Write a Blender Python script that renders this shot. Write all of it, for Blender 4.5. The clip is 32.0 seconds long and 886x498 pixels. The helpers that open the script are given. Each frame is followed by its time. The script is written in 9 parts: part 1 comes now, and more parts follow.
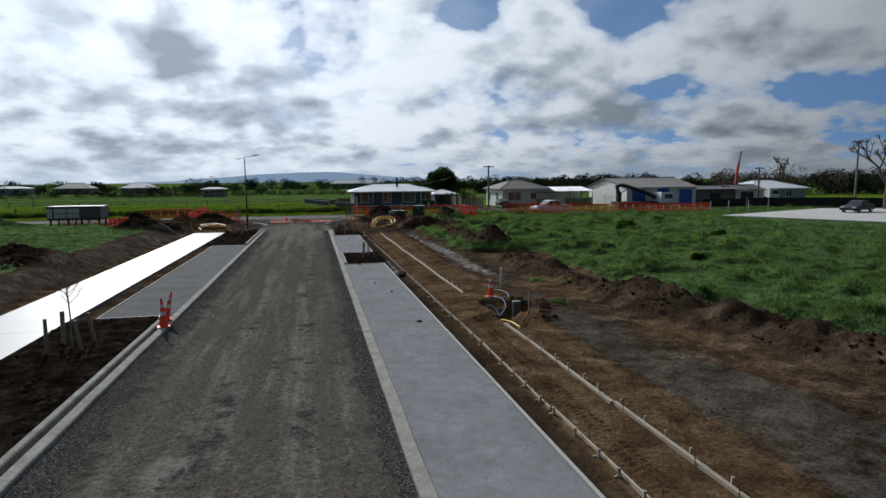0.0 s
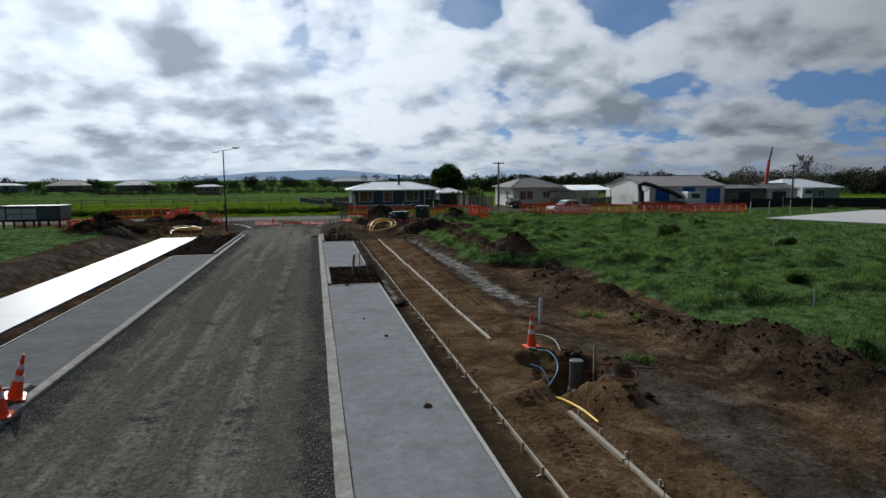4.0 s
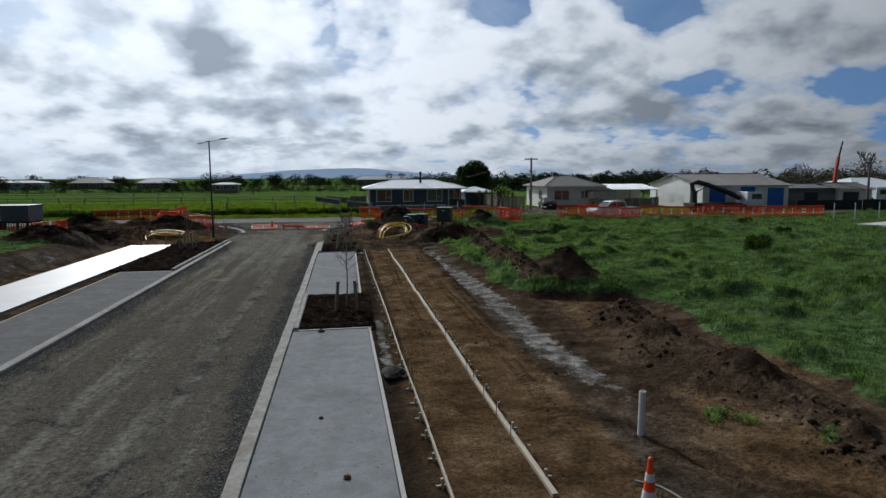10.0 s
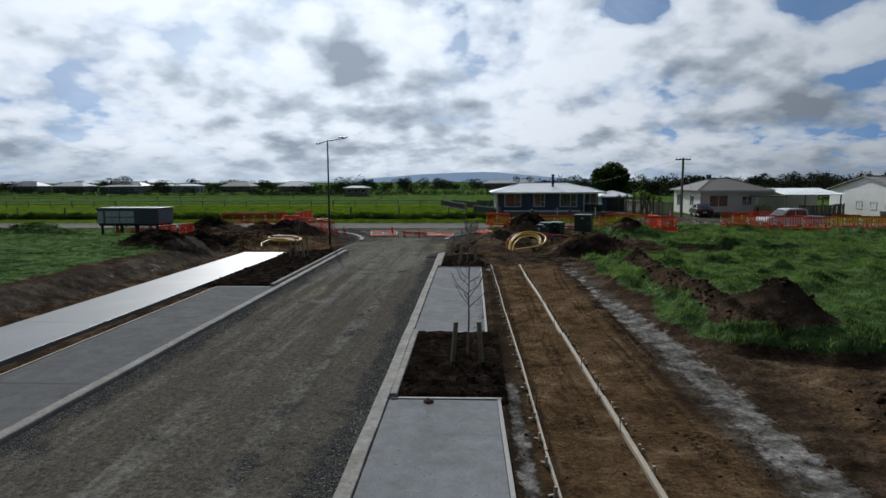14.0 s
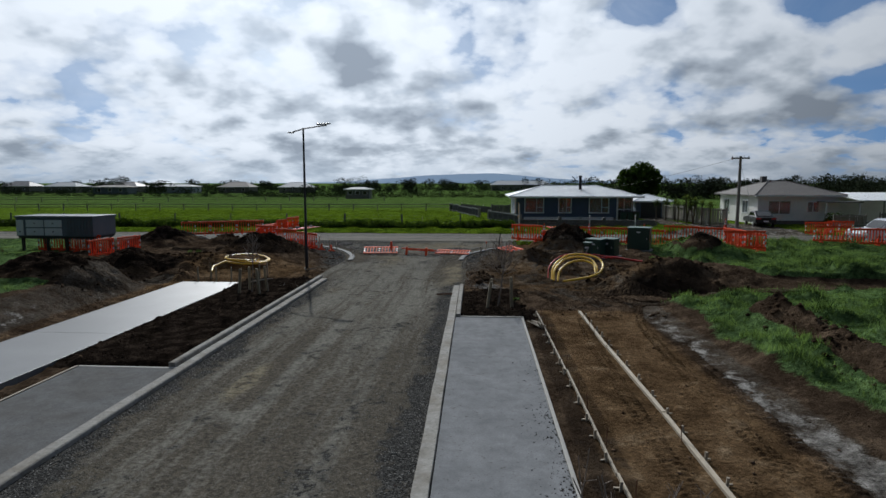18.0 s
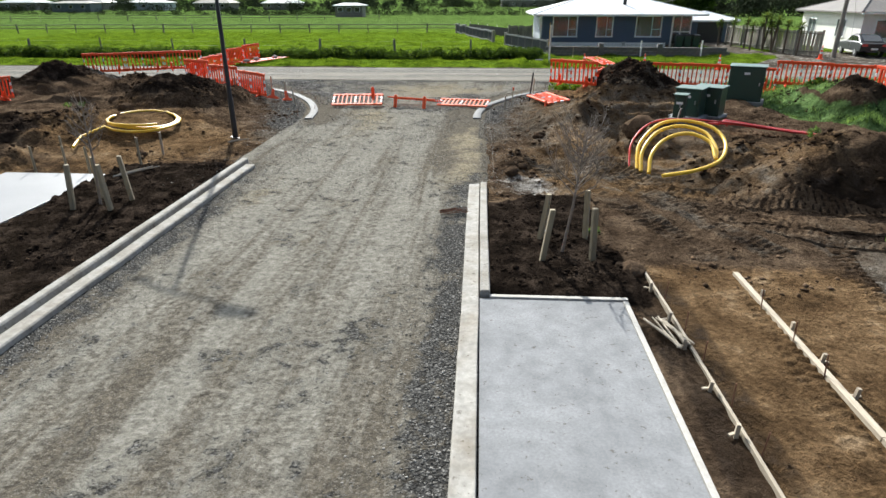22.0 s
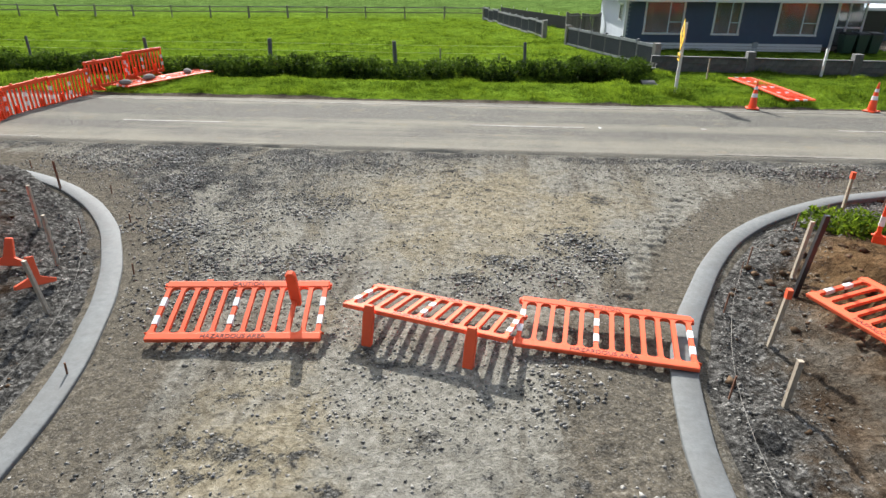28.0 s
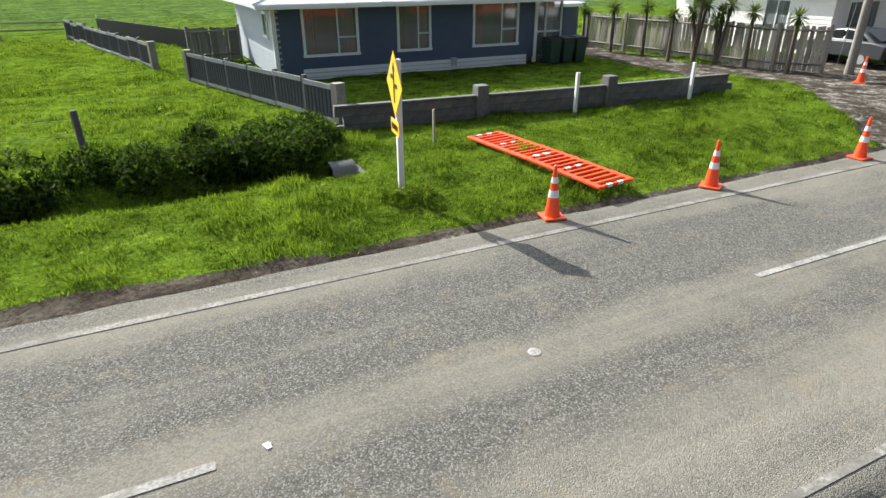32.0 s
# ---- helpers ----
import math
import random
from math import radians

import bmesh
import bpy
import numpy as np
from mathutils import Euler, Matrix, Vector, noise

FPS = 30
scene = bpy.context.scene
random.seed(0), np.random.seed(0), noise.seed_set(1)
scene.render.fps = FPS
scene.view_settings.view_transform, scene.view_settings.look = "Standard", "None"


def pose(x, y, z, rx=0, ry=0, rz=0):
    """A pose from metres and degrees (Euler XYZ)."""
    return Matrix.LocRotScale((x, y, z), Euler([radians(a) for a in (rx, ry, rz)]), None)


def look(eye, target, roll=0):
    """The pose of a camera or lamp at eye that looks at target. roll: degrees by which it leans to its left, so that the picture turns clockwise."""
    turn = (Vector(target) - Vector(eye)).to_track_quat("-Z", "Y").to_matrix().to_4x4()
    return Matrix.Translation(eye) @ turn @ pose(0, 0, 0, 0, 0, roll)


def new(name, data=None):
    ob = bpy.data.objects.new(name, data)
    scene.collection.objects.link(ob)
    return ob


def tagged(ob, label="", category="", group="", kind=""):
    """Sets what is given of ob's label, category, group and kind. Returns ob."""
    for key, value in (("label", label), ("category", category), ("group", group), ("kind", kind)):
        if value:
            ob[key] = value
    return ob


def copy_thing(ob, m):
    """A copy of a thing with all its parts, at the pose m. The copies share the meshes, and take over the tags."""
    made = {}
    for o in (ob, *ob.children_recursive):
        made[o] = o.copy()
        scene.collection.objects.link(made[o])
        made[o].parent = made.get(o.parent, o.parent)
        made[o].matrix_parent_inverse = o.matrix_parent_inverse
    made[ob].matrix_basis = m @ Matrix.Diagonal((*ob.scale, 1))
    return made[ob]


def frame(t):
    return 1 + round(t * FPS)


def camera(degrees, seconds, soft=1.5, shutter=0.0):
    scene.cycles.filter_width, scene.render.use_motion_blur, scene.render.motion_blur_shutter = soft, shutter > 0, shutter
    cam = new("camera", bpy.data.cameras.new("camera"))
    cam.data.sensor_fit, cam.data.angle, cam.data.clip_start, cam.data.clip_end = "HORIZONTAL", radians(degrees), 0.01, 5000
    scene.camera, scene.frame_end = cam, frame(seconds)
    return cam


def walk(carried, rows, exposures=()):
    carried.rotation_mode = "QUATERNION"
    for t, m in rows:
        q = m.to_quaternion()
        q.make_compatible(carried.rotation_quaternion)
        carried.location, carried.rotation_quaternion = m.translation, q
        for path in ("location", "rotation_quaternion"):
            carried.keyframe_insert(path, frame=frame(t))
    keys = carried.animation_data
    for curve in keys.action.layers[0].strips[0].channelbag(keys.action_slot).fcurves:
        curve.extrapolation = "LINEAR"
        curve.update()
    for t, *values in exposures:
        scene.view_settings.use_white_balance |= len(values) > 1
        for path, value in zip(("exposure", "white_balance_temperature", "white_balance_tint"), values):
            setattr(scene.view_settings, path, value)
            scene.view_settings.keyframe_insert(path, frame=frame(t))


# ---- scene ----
cam = camera(73.4, 32.0)
PATH = [
    (0, (-1.401, -10.125, 4.458), (-0.989, -8.182, 4.228), -0.5),
    (0.5, (-1.242, -9.019, 4.421), (-0.831, -7.076, 4.189), -0.4),
    (1, (-1.167, -8.012, 4.405), (-0.753, -6.069, 4.173), -0.4),
    (1.5, (-1.068, -7.086, 4.433), (-0.652, -5.144, 4.2), -0.4),
    (2, (-0.909, -6.093, 4.402), (-0.492, -4.151, 4.17), -0.3),
    (2.5, (-0.765, -5.158, 4.364), (-0.345, -3.217, 4.131), -0.3),
    (3, (-0.593, -4.255, 4.356), (-0.174, -2.314, 4.121), -0.3),
    (3.5, (-0.469, -3.554, 4.404), (-0.056, -1.612, 4.167), -0.3),
    (5.5, (0.446, -0.382, 4.19), (0.826, 1.568, 3.961), -0.5),
    (6, (0.549, 0.287, 4.213), (1.014, 2.218, 3.982), -0.4),
    (6.5, (0.772, 1.055, 4.178), (1.25, 2.983, 3.95), -0.5),
    (7, (0.916, 1.752, 4.207), (1.383, 3.683, 3.976), -0.4),
    (7.5, (1.061, 2.415, 4.234), (1.511, 4.35, 4.0), -0.4),
    (8, (1.219, 3.086, 4.242), (1.653, 5.024, 4.005), -0.3),
    (8.5, (1.313, 3.69, 4.213), (1.734, 5.631, 3.976), -0.3),
    (9, (1.395, 4.229, 4.224), (1.787, 6.176, 3.985), -0.2),
    (9.5, (1.449, 4.704, 4.271), (1.802, 6.658, 4.031), -0.2),
    (10, (1.531, 5.268, 4.228), (1.847, 7.228, 3.988), -0.2),
    (10.5, (1.599, 5.731, 4.235), (1.874, 7.697, 3.994), -0.2),
    (11, (1.612, 6.276, 4.195), (1.829, 8.25, 3.956), -0.3),
    (11.5, (1.629, 6.785, 4.21), (1.782, 8.765, 3.969), -0.2),
    (12, (1.674, 7.449, 4.208), (1.774, 9.432, 3.97), -0.4),
    (12.5, (1.695, 8.245, 4.224), (1.743, 10.23, 3.988), -0.4),
    (13, (1.728, 8.978, 4.17), (1.717, 10.965, 3.94), -0.4),
    (13.5, (1.756, 9.802, 4.183), (1.688, 11.788, 3.954), -0.8),
    (14, (1.59, 10.8, 4.147), (1.488, 12.784, 3.921), -0.2),
    (14.5, (1.532, 12.029, 4.093), (1.413, 14.013, 3.872), -0.4),
    (16.5, (0.834, 17.143, 4.264), (0.719, 19.126, 4.032), 0.2),
    (17, (0.754, 18.293, 4.189), (0.639, 20.277, 3.964), 0.0),
    (17.5, (0.686, 19.652, 4.203), (0.568, 21.636, 3.979), -0.0),
    (18, (0.575, 20.903, 4.202), (0.456, 22.887, 3.98), -0.0),
    (18.5, (0.487, 22.357, 4.167), (0.367, 24.341, 3.949), -0.2),
    (19, (0.389, 23.713, 4.114), (0.269, 25.697, 3.895), -0.1),
    (19.5, (0.258, 24.912, 4.161), (0.142, 26.882, 3.831), 0.1),
    (20, (0.236, 26.461, 4.055), (0.116, 28.398, 3.572), -0.0),
    (20.5, (0.175, 27.859, 4.045), (0.051, 29.758, 3.431), -0.1),
    (21, (0.049, 29.16, 4.073), (-0.076, 31.043, 3.413), -0.1),
    (21.5, (-0.069, 30.406, 4.05), (-0.192, 32.267, 3.329), -0.1),
    (22, (-0.139, 31.481, 4.014), (-0.262, 33.32, 3.235), -0.1),
    (22.5, (-0.187, 32.563, 4.021), (-0.312, 34.39, 3.216), -0.1),
    (23, (-0.293, 33.698, 4.027), (-0.413, 35.519, 3.208), 0.1),
    (23.5, (-0.397, 34.91, 4.023), (-0.521, 36.727, 3.198), 0.0),
    (24, (-0.568, 36.408, 3.964), (-0.693, 38.223, 3.135), -0.0),
    (24.5, (-0.75, 37.926, 3.934), (-0.88, 39.741, 3.102), -0.0),
    (25, (-0.953, 39.487, 4.01), (-1.089, 41.297, 3.169), 0.0),
    (25.5, (-1.185, 41.155, 3.95), (-1.331, 42.965, 3.113), -0.3),
    (27.5, (-2.071, 47.97, 3.961), (-2.218, 49.777, 3.115), 0.2),
    (28, (-2.311, 49.809, 3.891), (-2.461, 51.617, 3.049), 0.3),
    (28.5, (-2.559, 51.744, 3.99), (-2.709, 53.55, 3.144), -0.1),
    (29, (-2.786, 53.615, 3.999), (-2.879, 55.422, 3.147), 0.1),
    (29.5, (-2.7, 55.118, 3.936), (-2.537, 56.921, 3.085), 0.3),
    (30, (-2.261, 56.579, 3.853), (-1.778, 58.324, 3.005), -0.0),
    (30.5, (-1.628, 57.829, 3.843), (-0.902, 59.488, 2.995), -0.3),
    (31, (-0.918, 59.166, 3.819), (-0.166, 60.813, 2.969), -0.4),
    (31.5, (-0.337, 60.606, 3.769), (0.427, 62.249, 2.921), -0.3),
    (32, (0.301, 62.212, 3.727), (1.086, 63.845, 2.881), -0.3),
]
walk(cam, [(t, look(eye, target, roll)) for t, eye, target, roll in PATH], exposures=[(0, -0.05, 5800, 8), (19.2, -0.15, 5800, 8), (20.0, 0.2, 5900, 9), (20.6, 0.85, 6000, 9), (21.5, 1.45, 6100, 8), (23, 1.8, 6200, 8), (25, 1.95, 6250, 8), (27.5, 1.8, 6200, 9), (29, 1.65, 6200, 10), (32, 1.7, 6200, 8)])

# ---- world and light ----
SUN_EL = radians(31.5)
SUN_DIR = Vector((-0.293 * math.cos(SUN_EL), 0.956 * math.cos(SUN_EL), math.sin(SUN_EL))).normalized()


def node(tree, kind, **props):
    n = tree.nodes.new(kind)
    for key, value in props.items():
        if key == "op":
            n.operation = value
        elif key == "kind":
            n.noise_dimensions = value
        elif key == "blend":
            n.blend_type = value
        elif key == "data":
            n.data_type = value
    return n


def math_node(tree, op, a, b=None, clamp=False):
    n = tree.nodes.new("ShaderNodeMath")
    n.operation, n.use_clamp = op, clamp
    for i, v in enumerate((a, b)):
        if v is None:
            continue
        if isinstance(v, (int, float)):
            n.inputs[i].default_value = v
        else:
            tree.links.new(v, n.inputs[i])
    return n.outputs[0]


def noise_node(tree, vec, scale, detail=4.0, rough=0.55, distort=0.0):
    n = tree.nodes.new("ShaderNodeTexNoise")
    n.inputs["Scale"].default_value = scale
    n.inputs["Detail"].default_value = detail
    n.inputs["Roughness"].default_value = rough
    n.inputs["Distortion"].default_value = distort
    if vec is not None:
        tree.links.new(vec, n.inputs["Vector"])
    return n.outputs["Fac"]


def ramp_node(tree, fac, stops):
    n = tree.nodes.new("ShaderNodeValToRGB")
    el = n.color_ramp.elements
    while len(el) < len(stops):
        el.new(0.5)
    for e, (p, c) in zip(el, stops):
        e.position = p
        e.color = (*c, 1) if isinstance(c, tuple) else (c, c, c, 1)
    tree.links.new(fac, n.inputs[0])
    return n.outputs["Color"]


def mix_node(tree, fac, a, b, blend="MIX"):
    n = tree.nodes.new("ShaderNodeMix")
    n.data_type, n.blend_type = "RGBA", blend
    for sock, v in ((n.inputs[0], fac), (n.inputs[6], a), (n.inputs[7], b)):
        if isinstance(v, (int, float)):
            sock.default_value = v
        elif isinstance(v, tuple):
            sock.default_value = (*v, 1)
        else:
            tree.links.new(v, sock)
    return n.outputs[2]


def build_world():
    w = bpy.data.worlds.new("sky")
    scene.world = w
    w.use_nodes = True
    t = w.node_tree
    t.nodes.clear()
    sky = t.nodes.new("ShaderNodeTexSky")
    sky.sky_type, sky.sun_disc = "NISHITA", False
    sky.sun_elevation, sky.sun_rotation = SUN_EL, math.atan2(SUN_DIR.x, SUN_DIR.y)
    sky.ozone_density = 2.0
    sky.dust_density = 0.6
    co = t.nodes.new("ShaderNodeTexCoord").outputs["Generated"]
    lift = t.nodes.new("ShaderNodeVectorMath")
    lift.operation = "ADD"
    lift.inputs[1].default_value = (0, 0, 0.3)
    t.links.new(co, lift.inputs[0])
    t.links.new(lift.outputs[0], sky.inputs["Vector"])
    sep = t.nodes.new("ShaderNodeSeparateXYZ")
    t.links.new(co, sep.inputs[0])
    x, y, z = sep.outputs
    zz = math_node(t, "MAXIMUM", z, 0.0)
    # clouds shrink towards the horizon
    size = math_node(t, "POWER", math_node(t, "ADD", zz, 0.2), -0.5)
    comb = t.nodes.new("ShaderNodeCombineXYZ")
    t.links.new(math_node(t, "MULTIPLY", x, size), comb.inputs[0])
    t.links.new(math_node(t, "MULTIPLY", y, size), comb.inputs[1])
    t.links.new(math_node(t, "MULTIPLY", math_node(t, "MULTIPLY", zz, size), 1.25), comb.inputs[2])

    def moved(by):
        n = t.nodes.new("ShaderNodeVectorMath")
        n.operation = "ADD"
        n.inputs[1].default_value = by
        t.links.new(comb.outputs[0], n.inputs[0])
        return n.outputs[0]

    # bearing and height over the horizon, in degrees
    bearing = math_node(t, "MULTIPLY", math_node(t, "ARCTAN2", x, y), 57.296)
    rise = math_node(t, "MULTIPLY", math_node(t, "ARCSINE", z), 57.296)

    def heaps(spots):
        """A sum of soft spots (bearing, rise, half width, half height, weight)."""
        total = 0.0
        for a, e, sa, se, k in spots:
            u = math_node(t, "POWER", math_node(t, "ABSOLUTE", math_node(t, "DIVIDE", math_node(t, "SUBTRACT", bearing, a), sa)), 2.0)
            v = math_node(t, "POWER", math_node(t, "ABSOLUTE", math_node(t, "DIVIDE", math_node(t, "SUBTRACT", rise, e), se)), 2.0)
            g = math_node(t, "EXPONENT", math_node(t, "MULTIPLY", math_node(t, "ADD", u, v), -1.0))
            total = math_node(t, "ADD", total, math_node(t, "MULTIPLY", g, k))
        return total

    def density(q, fine=True):
        big = noise_node(t, q, 2.0, 2.0, 0.5, 0.0)
        body = noise_node(t, q, 4.3, 12.0 if fine else 4.0, 0.55, 0.0)
        d = math_node(t, "ADD", math_node(t, "MULTIPLY", big, 0.4), math_node(t, "MULTIPLY", body, 0.6))
        vor = t.nodes.new("ShaderNodeTexVoronoi")
        vor.feature = "SMOOTH_F1"
        vor.inputs["Scale"].default_value = 5.2
        vor.inputs["Detail"].default_value = 3.0 if fine else 1.0
        vor.inputs["Roughness"].default_value = 0.55
        vor.inputs["Smoothness"].default_value = 0.35
        t.links.new(q, vor.inputs["Vector"])
        puff = math_node(t, "SUBTRACT", 0.88 if fine else 0.68, vor.outputs["Distance"])
        return math_node(t, "ADD", d, math_node(t, "MULTIPLY", puff, 0.2))

    p = moved(CLOUD_SHIFT)
    sx, sy, sz = CLOUD_SHIFT
    layout = heaps(CLOUD_HEAPS + CLOUD_GAPS)
    # rows of small far clouds low down
    row = math_node(t, "EXPONENT", math_node(t, "MULTIPLY", math_node(t, "POWER", math_node(t, "DIVIDE", rise, 5.0), 2.0), -1.0))
    squash = t.nodes.new("ShaderNodeMapping")
    squash.inputs["Scale"].default_value = (1.0, 1.0, 2.0)
    t.links.new(p, squash.inputs[0])
    small = math_node(t, "SUBTRACT", noise_node(t, squash.outputs[0], 11.0, 8.0, 0.58, 0.3), 0.48)
    small = math_node(t, "MULTIPLY", math_node(t, "MULTIPLY", small, row), 0.75)
    layout = math_node(t, "ADD", layout, small)
    dens = math_node(t, "ADD", density(p), layout)
    above = math_node(t, "ADD", density(moved((sx - 0.03, sy, sz + 0.06)), False), layout)
    # cover thins towards the east side of the sky
    cover = math_node(t, "MULTIPLY", math_node(t, "SUBTRACT", x, 0.1), 0.05)
    body_d = math_node(t, "SUBTRACT", dens, cover)
    mask = ramp_node(t, body_d, [(CLOUD_EDGE - 0.02, 0.0), (CLOUD_EDGE + 0.03, 0.66), (CLOUD_EDGE + 0.11, 1.0)])
    veil = ramp_node(t, noise_node(t, p, 2.6, 7.0, 0.6, 0.8), [(0.42, 0.0), (0.7, 0.45)])
    veil = math_node(t, "MULTIPLY", veil, math_node(t, "SUBTRACT", 0.75, x, True))
    mask = math_node(t, "MAXIMUM", mask, veil)
    # thin rims glow, thick bodies turn grey on the side away from the light
    thick = math_node(t, "ADD", math_node(t, "MULTIPLY", dens, 0.4), math_node(t, "MULTIPLY", above, 0.6))
    lit = math_node(t, "MULTIPLY", math_node(t, "SUBTRACT", dens, above), 1.35)
    thick = math_node(t, "ADD", math_node(t, "SUBTRACT", thick, lit), heaps(CLOUD_BELLIES))
    tone = ramp_node(t, thick, [(0.46, (1.0, 1.0, 1.0)), (0.58, (0.9, 0.91, 0.92)), (0.69, (0.64, 0.67, 0.7)), (0.86, (0.36, 0.39, 0.43))])
    dot = t.nodes.new("ShaderNodeVectorMath")
    dot.operation = "DOT_PRODUCT"
    dot.inputs[1].default_value = SUN_DIR
    t.links.new(co, dot.inputs[0])
    near = math_node(t, "POWER", math_node(t, "MAXIMUM", dot.outputs["Value"], 0.0), 1.8)
    glow = math_node(t, "ADD", math_node(t, "MULTIPLY", near, CLOUD_SUN), CLOUD_BASE)
    cloud = mix_node(t, 1.0, tone, glow, "MULTIPLY")
    # low band of far cloud and haze over the horizon
    low = ramp_node(t, zz, [(0.0, 1.0), (0.022, 0.6), (0.055, 0.0)])
    streak = noise_node(t, p, 3.2, 5.0, 0.6, 0.4)
    lowcol = ramp_node(t, streak, [(0.36, (0.36, 0.42, 0.49)), (0.5, (0.6, 0.65, 0.7)), (0.62, (0.95, 0.96, 0.97))])
    lowcol = mix_node(t, 1.0, lowcol, glow, "MULTIPLY")
    blue = mix_node(t, 1.0, sky.outputs[0], (SKY_GAIN * 0.95, SKY_GAIN * 1.06, SKY_GAIN * 1.1), "MULTIPLY")
    col = mix_node(t, mask, blue, cloud)
    col = mix_node(t, math_node(t, "MULTIPLY", low, 0.85), col, lowcol)
    below = math_node(t, "LESS_THAN", z, -0.002)
    col = mix_node(t, below, col, (1.2, 1.25, 1.2))
    bg = t.nodes.new("ShaderNodeBackground")
    bg.inputs["Strength"].default_value = 0.1
    t.links.new(col, bg.inputs["Color"])
    out = t.nodes.new("ShaderNodeOutputWorld")
    t.links.new(bg.outputs[0], out.inputs[0])


CLOUD_SHIFT = (3.1, 1.7, 0.4)
# (bearing, rise, half width, half height, weight)
CLOUD_HEAPS = [(20.8, 11.0, 5.5, 4.5, 0.16), (40.0, 12.0, 10.0, 2.8, 0.2), (37.6, 4.4, 3.4, 1.5, 0.16), (8.5, 12.5, 5.0, 5.0, 0.12), (27.8, 5.6, 3.0, 1.3, 0.12), (-11.0, 10.5, 7.0, 5.0, 0.1), (-20.0, 6.0, 9.0, 3.0, 0.1), (4.0, 5.0, 16.0, 2.0, 0.08), (31.0, 6.8, 4.0, 0.9, 0.1), (0.0, 2.6, 70.0, 2.4, 0.09)]
CLOUD_GAPS = [(14.8, 15.2, 2.4, 2.6, -0.22), (27.2, 14.0, 4.0, 2.6, -0.26), (34.0, 8.0, 5.0, 1.5, -0.24), (43.5, 7.0, 6.0, 1.2, -0.2), (47.5, 3.6, 3.5, 1.6, -0.14), (-1.5, 12.8, 1.8, 3.2, -0.13), (-26.0, 13.2, 4.5, 2.2, -0.17), (31.0, 3.4, 5.0, 0.9, -0.1)]
CLOUD_BELLIES = [(-11.0, 11.6, 4.0, 2.4, 0.18), (-19.5, 7.8, 4.0, 1.8, 0.16), (-7.6, 6.1, 5.5, 1.1, 0.16), (-0.7, 7.0, 3.0, 1.0, 0.14), (8.7, 7.9, 4.5, 1.3, 0.15), (22.6, 9.4, 3.6, 1.6, 0.15), (41.5, 9.6, 7.0, 1.0, 0.16), (37.9, 3.7, 3.2, 0.7, 0.16), (-34.7, 7.4, 4.0, 1.6, 0.18), (-37.5, 4.1, 4.0, 1.4, 0.16), (29.2, 5.4, 2.4, 0.9, 0.11)]
CLOUD_SUN, CLOUD_BASE, SKY_GAIN, CLOUD_EDGE = 11.0, 1.0, 0.72, 0.405
build_world()
sun_data = bpy.data.lights.new("sun", "SUN")
sun_data.energy, sun_data.angle, sun_data.color = 3.4, radians(0.6), (1.0, 0.93, 0.83)
sun = new("sun", sun_data)
sun.matrix_world = look(SUN_DIR * 60, (0, 0, 0))


